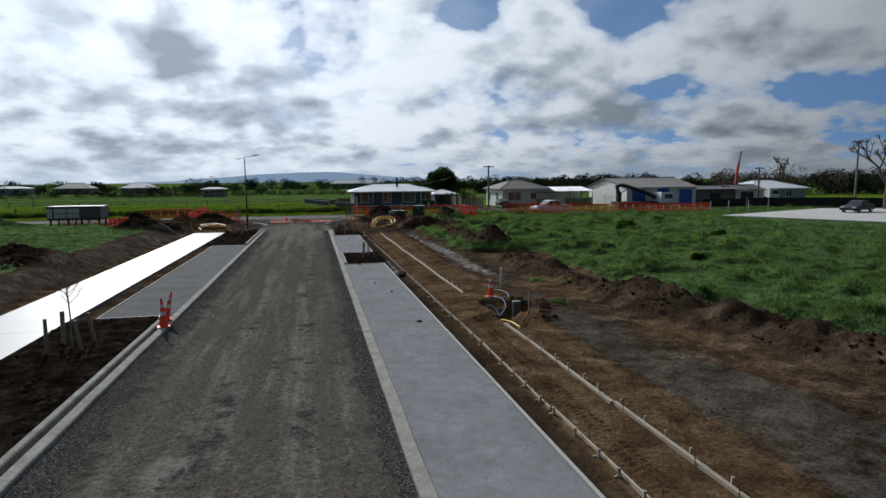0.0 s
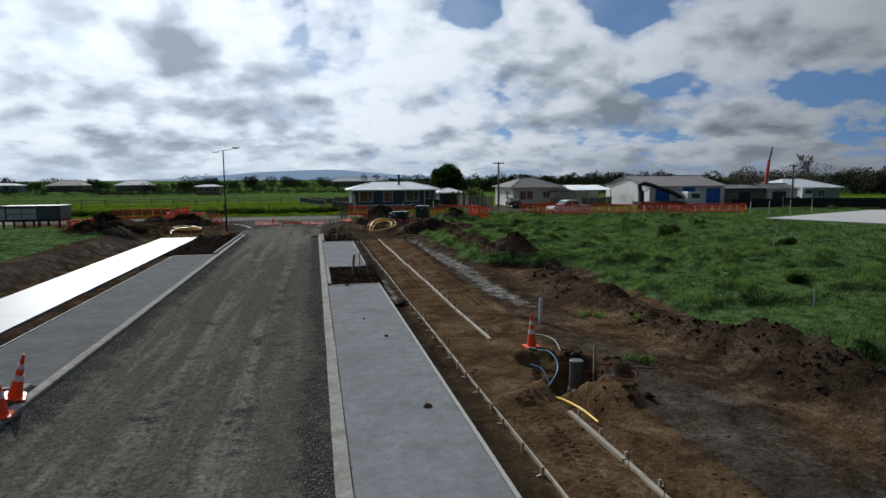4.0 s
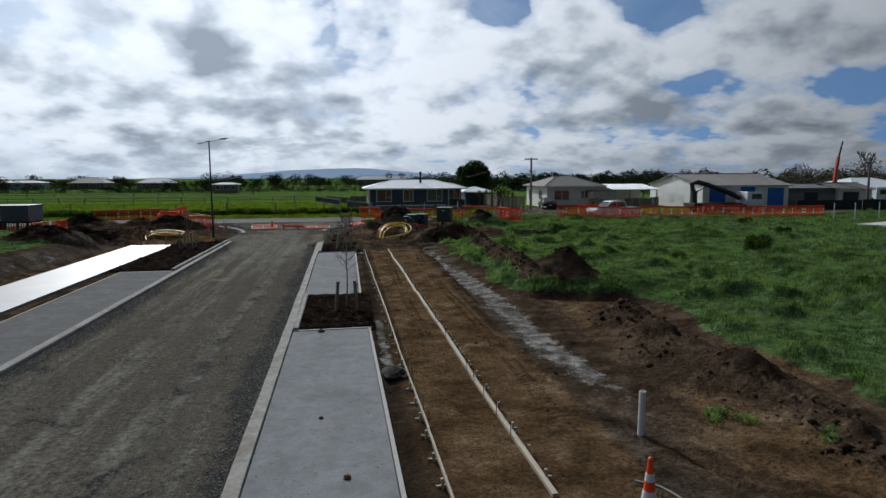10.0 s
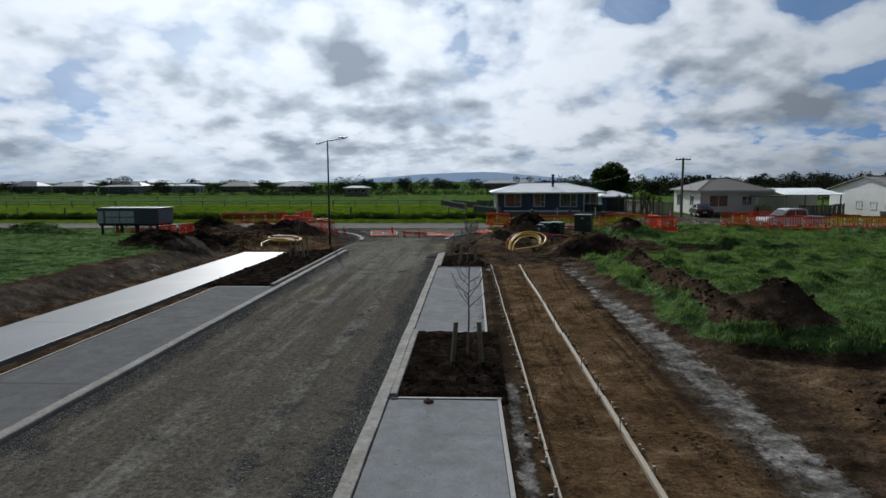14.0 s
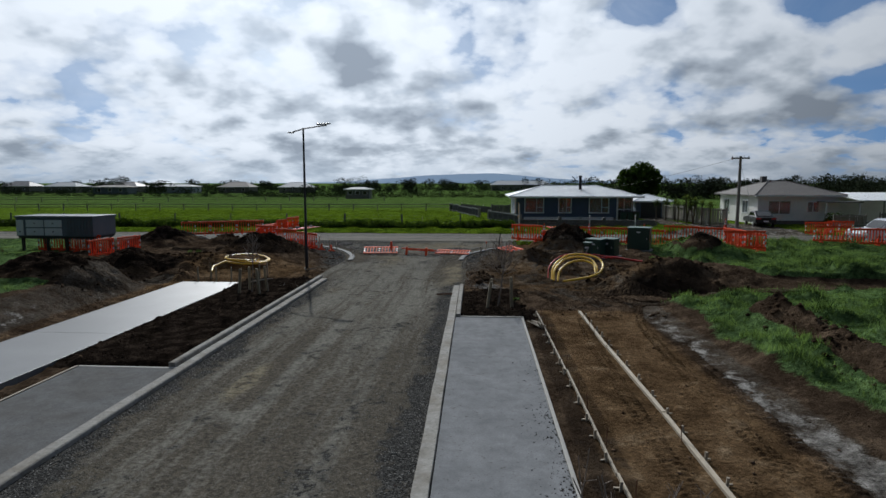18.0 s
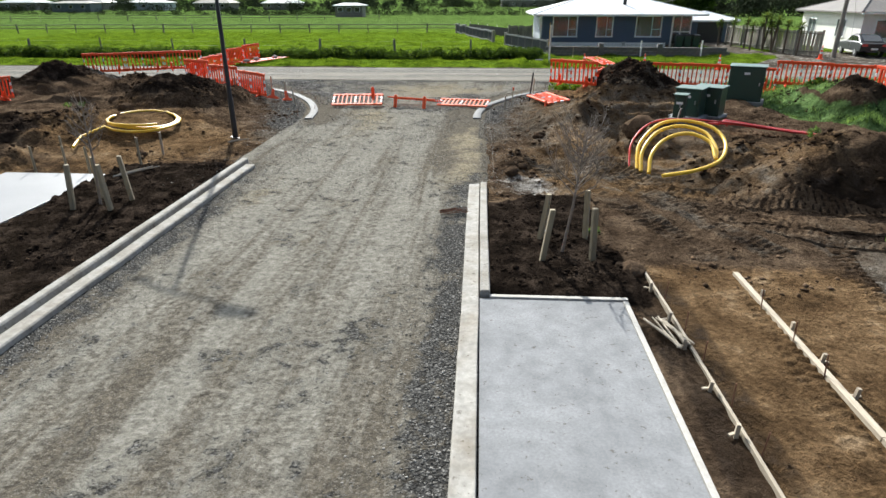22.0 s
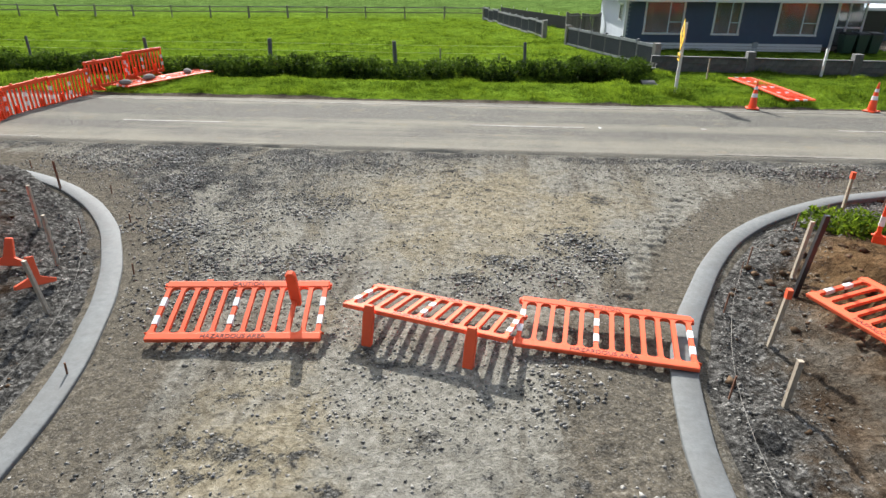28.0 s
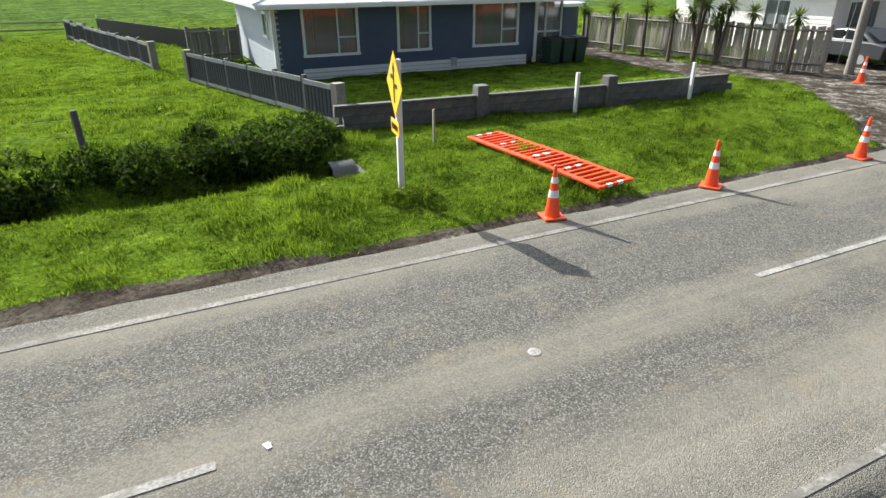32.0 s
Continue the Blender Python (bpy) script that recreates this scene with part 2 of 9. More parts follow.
# ---- materials ----
def material(name, base, rough=0.7, metal=0.0, grain=0.0, grain_scale=20.0, stain=0.0, stain_scale=1.5, bump=0.0, bump_scale=40.0,
             tint=None, random_tone=0.0, stretch=None, coat=0.0, spec=0.5, bump_dist=0.02, island=0.0, speck=0.0):
    m = bpy.data.materials.new(name)
    m.use_nodes = True
    t = m.node_tree
    b = t.nodes["Principled BSDF"]
    b.inputs["Roughness"].default_value = rough
    b.inputs["Metallic"].default_value = metal
    b.inputs["Specular IOR Level"].default_value = spec
    b.inputs["Coat Weight"].default_value = coat
    co = t.nodes.new("ShaderNodeTexCoord").outputs["Object"]
    if stretch:
        mp = t.nodes.new("ShaderNodeMapping")
        mp.inputs["Scale"].default_value = stretch
        t.links.new(co, mp.inputs[0])
        co = mp.outputs[0]
    col = base
    if grain:
        f = noise_node(t, co, grain_scale, 6, 0.65)
        f = ramp_node(t, f, [(0.3, 1 - grain), (0.7, 1 + grain)])
        col = mix_node(t, 1.0, col, f, "MULTIPLY")
    if stain:
        f = noise_node(t, co, stain_scale, 5, 0.6, 0.4)
        f = ramp_node(t, f, [(0.42, 0.0), (0.68, 1.0)])
        dark = tint or tuple(c * 0.45 for c in base)
        col = mix_node(t, math_node(t, "MULTIPLY", f, stain), col, dark)
    if speck:
        f = ramp_node(t, noise_node(t, co, 13.0, 3, 0.6), [(0.64, 0.0), (0.7, 1.0)])
        col = mix_node(t, math_node(t, "MULTIPLY", f, speck), col, (0.07, 0.055, 0.04))
        f = ramp_node(t, noise_node(t, co, 3.1, 6, 0.7, 0.4), [(0.35, 0.86), (0.65, 1.13)])
        col = mix_node(t, 1.0, col, f, "MULTIPLY")
    if random_tone:
        r = t.nodes.new("ShaderNodeObjectInfo").outputs["Random"]
        f = ramp_node(t, r, [(0.0, 1 - random_tone), (1.0, 1 + random_tone)])
        col = mix_node(t, 1.0, col, f, "MULTIPLY")
    if island:
        r = t.nodes.new("ShaderNodeNewGeometry").outputs["Random Per Island"]
        f = ramp_node(t, r, [(0.0, 1 - island), (1.0, 1 + island)])
        col = mix_node(t, 1.0, col, f, "MULTIPLY")
    if isinstance(col, tuple):
        b.inputs["Base Color"].default_value = (*col, 1)
    else:
        t.links.new(col, b.inputs["Base Color"])
    if bump:
        f = noise_node(t, co, bump_scale, 6, 0.6)
        n = t.nodes.new("ShaderNodeBump")
        n.inputs["Strength"].default_value = bump
        n.inputs["Distance"].default_value = bump_dist
        t.links.new(f, n.inputs["Height"])
        t.links.new(n.outputs[0], b.inputs["Normal"])
    return m


def ground_material():
    """Soil, clay, a pale cover and turf, laid out by the sheet's own cover attributes."""
    m = bpy.data.materials.new("earth")
    m.use_nodes = True
    t = m.node_tree
    b = t.nodes["Principled BSDF"]
    co = t.nodes.new("ShaderNodeTexCoord").outputs["Object"]

    def attr(name):
        a = t.nodes.new("ShaderNodeAttribute")
        a.attribute_name = name
        return a.outputs["Fac"]

    n1 = noise_node(t, co, 0.35, 5, 0.6, 0.3)
    n2 = noise_node(t, co, 2.2, 7, 0.65, 0.3)
    n3 = noise_node(t, co, 14.0, 7, 0.7)
    n4 = noise_node(t, co, 60.0, 5, 0.7)
    nb = noise_node(t, co, 0.9, 6, 0.62, 0.5)
    tone = math_node(t, "ADD", math_node(t, "MULTIPLY", nb, 0.65), math_node(t, "MULTIPLY", n2, 0.35))
    soil = ramp_node(t, tone, [(0.34, (0.022, 0.015, 0.0105)), (0.5, (0.068, 0.048, 0.032)), (0.66, (0.16, 0.117, 0.079))])
    clay = ramp_node(t, tone, [(0.33, (0.04, 0.0265, 0.015)), (0.46, (0.102, 0.065, 0.034)), (0.56, (0.162, 0.107, 0.058)), (0.66, (0.26, 0.19, 0.118))])
    grey = ramp_node(t, tone, [(0.34, (0.036, 0.03, 0.0235)), (0.5, (0.078, 0.066, 0.052)), (0.66, (0.145, 0.127, 0.104))])
    pale_cover = ramp_node(t, n2, [(0.36, (0.072, 0.066, 0.057)), (0.5, (0.165, 0.155, 0.14)), (0.66, (0.36, 0.345, 0.318))])
    rank = ramp_node(t, n2, [(0.36, (0.024, 0.042, 0.015)), (0.5, (0.075, 0.126, 0.046)), (0.66, (0.15, 0.23, 0.088))])
    pasture = ramp_node(t, n2, [(0.34, (0.038, 0.066, 0.007)), (0.5, (0.097, 0.159, 0.015)), (0.68, (0.158, 0.235, 0.026))])
    turf = mix_node(t, attr("lush"), rank, pasture)
    broad = ramp_node(t, n1, [(0.35, 0.72), (0.65, 1.25)])
    turf = mix_node(t, 1.0, turf, broad, "MULTIPLY")

    def edge(name, lo=0.42, hi=0.58, k=0.5):
        f = math_node(t, "ADD", attr(name), math_node(t, "MULTIPLY", math_node(t, "SUBTRACT", n2, 0.5), k * 1.6))
        f = math_node(t, "ADD", f, math_node(t, "MULTIPLY", math_node(t, "SUBTRACT", n3, 0.5), k * 0.6))
        return ramp_node(t, f, [(lo, 0.0), (hi, 1.0)])

    col = mix_node(t, edge("clay", 0.3, 0.7, 0.8), soil, clay)
    loam = ramp_node(t, n2, [(0.36, (0.0065, 0.0052, 0.0042)), (0.5, (0.0175, 0.0132, 0.0102)), (0.64, (0.045, 0.034, 0.026))])
    col = mix_node(t, edge("loam", 0.35, 0.65, 0.6), col, loam)
    col = mix_node(t, edge("grey", 0.35, 0.65, 0.7), col, grey)
    grit = ramp_node(t, n3, [(0.34, (0.024, 0.0235, 0.0225)), (0.5, (0.062, 0.06, 0.056)), (0.66, (0.15, 0.146, 0.138))])
    col = mix_node(t, edge("grit", 0.35, 0.65, 0.9), col, grit)
    col = mix_node(t, edge("pale_cover", 0.35, 0.62, 0.9), col, pale_cover)
    col = mix_node(t, edge("turf"), col, turf)
    grain = ramp_node(t, n3, [(0.34, 0.55), (0.66, 1.45)])
    col = mix_node(t, 1.0, col, grain, "MULTIPLY")
    grain = ramp_node(t, n4, [(0.3, 0.75), (0.7, 1.22)])
    col = mix_node(t, 1.0, col, grain, "MULTIPLY")
    t.links.new(col, b.inputs["Base Color"])
    wet = ramp_node(t, n1, [(0.4, 0.55), (0.62, 0.95)])
    wet = mix_node(t, edge("turf"), wet, (0.9, 0.9, 0.9))
    t.links.new(wet, b.inputs["Roughness"])
    b.inputs["Specular IOR Level"].default_value = 0.0
    n5 = noise_node(t, co, 6.0, 6, 0.7, 0.4)
    h = math_node(t, "ADD", math_node(t, "MULTIPLY", n3, 0.1), math_node(t, "MULTIPLY", n4, 0.025))
    h = math_node(t, "ADD", h, math_node(t, "MULTIPLY", n5, 0.16))
    h = math_node(t, "ADD", h, math_node(t, "MULTIPLY", n2, 0.06))
    h = math_node(t, "MULTIPLY", h, math_node(t, "SUBTRACT", 1.0, math_node(t, "MULTIPLY", attr("grey"), 0.55)))
    bp = t.nodes.new("ShaderNodeBump")
    bp.inputs["Strength"].default_value = 0.9
    bp.inputs["Distance"].default_value = 1.0
    t.links.new(h, bp.inputs["Height"])
    t.links.new(bp.outputs[0], b.inputs["Normal"])
    return m


def gravel_material():
    """Rolled aggregate: silt with cells of stone, pale dusty lanes, dark loose gravel, tan patches."""
    m = bpy.data.materials.new("rolled_gravel")
    m.use_nodes = True
    t = m.node_tree
    b = t.nodes["Principled BSDF"]
    co = t.nodes.new("ShaderNodeTexCoord").outputs["Object"]

    def attr(name):
        a = t.nodes.new("ShaderNodeAttribute")
        a.attribute_name = name
        return a.outputs["Fac"]

    def cells(scale):
        vor = t.nodes.new("ShaderNodeTexVoronoi")
        vor.inputs["Scale"].default_value = scale
        t.links.new(co, vor.inputs["Vector"])
        sep = t.nodes.new("ShaderNodeSeparateColor")
        t.links.new(vor.outputs["Color"], sep.inputs[0])
        return vor.outputs["Distance"], sep.outputs[0]

    def cover(name, *terms):
        f = attr(name)
        for noise, k in terms:
            f = math_node(t, "ADD", f, math_node(t, "MULTIPLY", math_node(t, "SUBTRACT", noise, 0.5), k))
        return f

    mp = t.nodes.new("ShaderNodeMapping")
    mp.inputs["Scale"].default_value = (1.0, 0.05, 1.0)
    t.links.new(co, mp.inputs[0])
    lane = noise_node(t, mp.outputs[0], 2.4, 8, 0.68, 0.25)
    patch = noise_node(t, co, 0.7, 8, 0.7, 0.6)
    blot = noise_node(t, co, 2.6, 7, 0.7, 0.5)
    n3 = noise_node(t, co, 11.0, 7, 0.72)
    d1, c1 = cells(26.0)
    d2, c2 = cells(62.0)
    big = ramp_node(t, c1, [(0.0, (0.025, 0.0255, 0.026)), (0.6, (0.08, 0.081, 0.08)), (0.9, (0.16, 0.16, 0.155)), (1.0, (0.32, 0.315, 0.3))])
    small = ramp_node(t, c2, [(0.0, (0.025, 0.0245, 0.024)), (0.7, (0.075, 0.074, 0.07)), (1.0, (0.22, 0.215, 0.2))])
    loose = mix_node(t, 0.5, big, small)
    # loose stones darken towards their cell edges: shade between them put into colour
    gap = ramp_node(t, d1, [(0.25, 1.0), (0.62, 0.35)])
    loose = mix_node(t, 0.8, loose, mix_node(t, 1.0, loose, gap, "MULTIPLY"))
    silt = ramp_node(t, n3, [(0.34, (0.04, 0.036, 0.03)), (0.5, (0.088, 0.079, 0.065)), (0.66, (0.15, 0.136, 0.112))])
    silt = mix_node(t, 0.35, mix_node(t, 1.0, silt, (1.12, 1.08, 0.98), "MULTIPLY"), small)
    dust = ramp_node(t, n3, [(0.34, (0.11, 0.105, 0.089)), (0.5, (0.178, 0.171, 0.147)), (0.66, (0.25, 0.242, 0.214))])
    tan = ramp_node(t, n3, [(0.34, (0.1, 0.084, 0.056)), (0.5, (0.192, 0.168, 0.119)), (0.66, (0.3, 0.27, 0.203))])
    col = mix_node(t, ramp_node(t, cover("dust", (lane, 2.7), (blot, 0.9), (n3, 0.9)), [(0.35, 0.0), (0.9, 0.9)]), silt, dust)
    col = mix_node(t, ramp_node(t, cover("tan", (patch, 2.4), (blot, 1.2)), [(0.4, 0.0), (0.85, 0.9)]), col, tan)
    heap = ramp_node(t, cover("dark", (patch, 2.2), (blot, 2.4), (n3, 1.5), (lane, 0.8)), [(0.42, 0.0), (0.72, 0.95)])
    col = mix_node(t, heap, col, loose)
    t.links.new(col, b.inputs["Base Color"])
    b.inputs["Roughness"].default_value = 0.9
    b.inputs["Specular IOR Level"].default_value = 0.0
    h = math_node(t, "ADD", math_node(t, "MULTIPLY", d1, -0.5), math_node(t, "MULTIPLY", d2, -0.25))
    h = math_node(t, "MULTIPLY", h, math_node(t, "ADD", math_node(t, "MULTIPLY", heap, 0.9), 0.25))
    h = math_node(t, "ADD", h, math_node(t, "MULTIPLY", n3, 0.5))
    h = math_node(t, "ADD", h, math_node(t, "MULTIPLY", blot, 1.2))
    bp = t.nodes.new("ShaderNodeBump")
    bp.inputs["Strength"].default_value = 0.9
    bp.inputs["Distance"].default_value = 0.045
    t.links.new(h, bp.inputs["Height"])
    t.links.new(bp.outputs[0], b.inputs["Normal"])
    return m


def asphalt_material():
    m = bpy.data.materials.new("chip_seal")
    m.use_nodes = True
    t = m.node_tree
    b = t.nodes["Principled BSDF"]
    co = t.nodes.new("ShaderNodeTexCoord").outputs["Object"]
    mp = t.nodes.new("ShaderNodeMapping")
    mp.inputs["Scale"].default_value = (0.05, 1.0, 1.0)
    t.links.new(co, mp.inputs[0])
    lane = noise_node(t, mp.outputs[0], 1.2, 7, 0.66, 0.5)
    n1 = noise_node(t, co, 0.8, 6, 0.65, 0.4)
    n3 = noise_node(t, co, 40.0, 5, 0.75)
    vor = t.nodes.new("ShaderNodeTexVoronoi")
    vor.inputs["Scale"].default_value = 75.0
    t.links.new(co, vor.inputs["Vector"])
    sep = t.nodes.new("ShaderNodeSeparateColor")
    t.links.new(vor.outputs["Color"], sep.inputs[0])
    cover = t.nodes.new("ShaderNodeAttribute")
    cover.attribute_name = "dust"
    chip = ramp_node(t, sep.outputs[0], [(0.0, (0.046, 0.0445, 0.0405)), (0.7, (0.11, 0.107, 0.098)), (1.0, (0.24, 0.234, 0.215))])
    dust = ramp_node(t, n3, [(0.3, (0.13, 0.121, 0.099)), (0.7, (0.275, 0.26, 0.218))])
    f = math_node(t, "ADD", math_node(t, "MULTIPLY", lane, 1.9), math_node(t, "MULTIPLY", n1, 1.0))
    f = math_node(t, "ADD", f, math_node(t, "MULTIPLY", cover.outputs["Fac"], 0.62))
    col = mix_node(t, ramp_node(t, math_node(t, "SUBTRACT", f, 1.2), [(0.25, 0.1), (0.85, 0.92)]), chip, dust)
    n5 = noise_node(t, co, 2.4, 4, 0.6, 0.6)
    col = mix_node(t, ramp_node(t, n5, [(0.58, 0.0), (0.76, 0.4)]), col, (0.25, 0.2, 0.125))
    t.links.new(col, b.inputs["Base Color"])
    b.inputs["Roughness"].default_value = 0.85
    b.inputs["Specular IOR Level"].default_value = 0.02
    h = math_node(t, "ADD", math_node(t, "MULTIPLY", vor.outputs["Distance"], -0.6), math_node(t, "MULTIPLY", n3, 0.3))
    bp = t.nodes.new("ShaderNodeBump")
    bp.inputs["Strength"].default_value = 0.6
    bp.inputs["Distance"].default_value = 0.02
    t.links.new(h, bp.inputs["Height"])
    t.links.new(bp.outputs[0], b.inputs["Normal"])
    return m


def grass_material(name, lo, hi):
    m = bpy.data.materials.new(name)
    m.use_nodes = True
    t = m.node_tree
    b = t.nodes["Principled BSDF"]
    co = t.nodes.new("ShaderNodeTexCoord").outputs["Object"]
    r = t.nodes.new("ShaderNodeNewGeometry").outputs["Random Per Island"]
    n = noise_node(t, co, 0.9, 6, 0.65, 0.3)
    f = math_node(t, "ADD", math_node(t, "MULTIPLY", r, 0.55), math_node(t, "MULTIPLY", math_node(t, "SUBTRACT", n, 0.37), 2.0))
    col = ramp_node(t, f, [(0.25, lo), (0.85, hi)])
    t.links.new(col, b.inputs["Base Color"])
    b.inputs["Roughness"].default_value = 0.7
    b.inputs["Specular IOR Level"].default_value = 0.03
    tr = t.nodes.new("ShaderNodeBsdfTranslucent")
    t.links.new(mix_node(t, 1.0, col, (1.35, 1.4, 0.6), "MULTIPLY"), tr.inputs["Color"])
    mx = t.nodes.new("ShaderNodeMixShader")
    mx.inputs[0].default_value = 0.45
    t.links.new(b.outputs[0], mx.inputs[1])
    t.links.new(tr.outputs[0], mx.inputs[2])
    t.links.new(mx.outputs[0], t.nodes["Material Output"].inputs[0])
    return m


def glass_material():
    m = bpy.data.materials.new("window_glass")
    m.use_nodes = True
    b = m.node_tree.nodes["Principled BSDF"]
    b.inputs["Base Color"].default_value = (0.6, 0.65, 0.68, 1)
    b.inputs["Roughness"].default_value = 0.03
    b.inputs["Transmission Weight"].default_value = 0.85
    b.inputs["IOR"].default_value = 1.38
    return m


EARTH = ground_material()
GRAVEL = gravel_material()
ASPHALT = asphalt_material()
TURF_FIELD = grass_material("rank_grass", (0.014, 0.03, 0.012), (0.18, 0.272, 0.122))
TURF_VERGE = grass_material("mown_grass", (0.022, 0.043, 0.006), (0.165, 0.235, 0.032))
HEDGE_LEAF = grass_material("bramble_leaf", (0.01, 0.021, 0.005), (0.055, 0.09, 0.022))
TREE_LEAF = grass_material("tree_leaf", (0.012, 0.025, 0.007), (0.045, 0.075, 0.018))
CABBAGE_LEAF = grass_material("cabbage_tree_leaf", (0.03, 0.05, 0.015), (0.1, 0.13, 0.05))
CONCRETE = material("bay_concrete", (0.215, 0.221, 0.227), 0.85, spec=0.02, speck=0.55, grain=0.16, grain_scale=34, stain=0.55, stain_scale=0.7, tint=(0.145, 0.151, 0.157), bump=0.25, bump_scale=90, bump_dist=0.004)
DUSTY_CONCRETE = material("dusty_bay_concrete", (0.125, 0.127, 0.128), 0.9, spec=0.04, speck=0.4, grain=0.2, grain_scale=30, stain=0.6, stain_scale=0.9, tint=(0.085, 0.08, 0.072), bump=0.3, bump_scale=80, bump_dist=0.005)
PATH_CONCRETE = material("path_concrete", (0.15, 0.155, 0.16), 0.45, spec=0.36, grain=0.06, grain_scale=25, stain=0.25, stain_scale=0.5, tint=(0.25, 0.255, 0.26), bump=0.15, bump_scale=90, bump_dist=0.003)
KERB_CONCRETE = material("kerb_concrete", (0.285, 0.278, 0.256), 0.85, spec=0.06, speck=0.6, grain=0.2, grain_scale=14, stain=0.55, stain_scale=2.2, tint=(0.15, 0.125, 0.09), bump=0.3, bump_scale=60, bump_dist=0.006)
ARC_CONCRETE = material("arc_concrete", (0.14, 0.147, 0.148), 0.75, spec=0.1, grain=0.15, grain_scale=14, stain=0.5, stain_scale=2.0, tint=(0.12, 0.12, 0.115), bump=0.4, bump_scale=40, bump_dist=0.01)
EDGE_STRIP = material("pale_edge", (0.38, 0.37, 0.345), 0.8, spec=0.15, grain=0.14, grain_scale=20, stain=0.35, stain_scale=3, tint=(0.3, 0.28, 0.24))
SLAB = material("slab_concrete", (0.5, 0.49, 0.46), 0.6, grain=0.08, stain=0.3, stain_scale=0.3)
PINE = material("pine_timber", (0.36, 0.31, 0.235), 0.75, grain=0.25, grain_scale=8, stretch=(6, 0.6, 6), stain=0.3, stain_scale=2, random_tone=0.18)
POST_WOOD = material("treated_stake", (0.29, 0.245, 0.16), 0.8, grain=0.25, grain_scale=10, stretch=(5, 5, 0.8), stain=0.4, stain_scale=3, random_tone=0.15)
GREY_WOOD = material("weathered_timber", (0.2, 0.19, 0.17), 0.85, grain=0.3, grain_scale=9, stretch=(4, 4, 0.7), stain=0.4, stain_scale=1.5, random_tone=0.25)
FENCE_DARK = material("dark_mesh_timber", (0.11, 0.115, 0.12), 0.85, grain=0.3, grain_scale=9, stain=0.3, random_tone=0.2)
NETTING = material("slate_netting", (0.045, 0.052, 0.064), 0.9, grain=0.2, grain_scale=30, stain=0.3, stain_scale=2)
PALE_RAIL = material("weathered_rail", (0.27, 0.28, 0.29), 0.85, grain=0.25, grain_scale=9, stain=0.3, stain_scale=2, random_tone=0.15)
BARK = material("bark", (0.1, 0.082, 0.062), 0.9, grain=0.3, grain_scale=14, bump=0.4, bump_scale=30)
TWIG = material("twig", (0.21, 0.175, 0.145), 0.85, grain=0.2)
PLASTIC_ORANGE = material("orange_plastic", (0.8, 0.078, 0.017), 0.6, spec=0.25, grain=0.08, grain_scale=9, stain=0.22, stain_scale=4, tint=(0.45, 0.1, 0.04), random_tone=0.1)
PLASTIC_FADED = material("faded_orange_plastic", (0.78, 0.115, 0.045), 0.65, spec=0.2, grain=0.06, grain_scale=9, stain=0.25, stain_scale=4, tint=(0.55, 0.13, 0.06), random_tone=0.08)
LETTER_DARK = material("letter_ink", (0.05, 0.012, 0.01), 0.6)
REFLECT_WHITE = material("reflective_white", (0.74, 0.75, 0.76), 0.35, grain=0.05, stain=0.2, stain_scale=8)
CONE_RED = material("cone_plastic", (0.86, 0.085, 0.018), 0.4, stain=0.15, stain_scale=6)
BLACK_RUBBER = material("black_rubber", (0.02, 0.02, 0.02), 0.7)
BLACK_PAINT = material("black_paint", (0.022, 0.022, 0.024), 0.45, metal=0.2)
LAMP_HEAD = material("lamp_housing", (0.06, 0.06, 0.065), 0.4, metal=0.4)
PIPE_YELLOW = material("yellow_duct", (0.78, 0.5, 0.03), 0.4, stain=0.2, stain_scale=3, tint=(0.5, 0.36, 0.1))
PIPE_RED = material("red_duct", (0.5, 0.03, 0.025), 0.4, stain=0.15)
PIPE_BLUE = material("blue_pipe", (0.08, 0.22, 0.45), 0.4)
PIPE_GREY = material("grey_pipe", (0.085, 0.092, 0.08), 0.5, stain=0.2)
PIPE_WHITE = material("white_pipe", (0.66, 0.67, 0.66), 0.45, stain=0.25, stain_scale=4)
CABINET_GREEN = material("green_cabinet", (0.018, 0.05, 0.036), 0.4, grain=0.06, stain=0.15, stain_scale=3)
CABINET_LID = material("cabinet_lid", (0.045, 0.1, 0.075), 0.45, grain=0.06)
STEEL = material("galvanised_steel", (0.4, 0.41, 0.42), 0.45, metal=0.8, grain=0.1)
RUST = material("rusty_steel", (0.15, 0.07, 0.04), 0.8, grain=0.3, grain_scale=12)
NAVY = material("navy_weatherboard", (0.052, 0.082, 0.135), 0.55, grain=0.08, grain_scale=3, stain=0.15, stain_scale=0.6)
PALE_BLUE = material("pale_blue_weatherboard", (0.33, 0.37, 0.42), 0.6, grain=0.05, stain=0.12)
WHITE_PAINT = material("white_paint", (0.74, 0.75, 0.75), 0.5, grain=0.04, stain=0.12, stain_scale=1.5)
ROOF_WHITE = material("pale_iron_roof", (0.66, 0.69, 0.71), 0.45, metal=0.1, grain=0.05, stain=0.15, stain_scale=0.8)
ROOF_GREY = material("grey_tile_roof", (0.14, 0.13, 0.12), 0.75, grain=0.2, grain_scale=5, stain=0.3, stain_scale=0.8)
FAR_ROOF = material("far_pale_roof", (0.48, 0.5, 0.52), 0.7, spec=0.1, grain=0.1)
ROOF_DARK = material("dark_iron_roof", (0.09, 0.09, 0.1), 0.6, grain=0.1)
CREAM_WALL = material("cream_weatherboard", (0.74, 0.73, 0.7), 0.65, grain=0.06, stain=0.15)
SHED_WALL = material("white_shed_cladding", (0.76, 0.76, 0.75), 0.6, grain=0.05, stain=0.2, stain_scale=0.5)
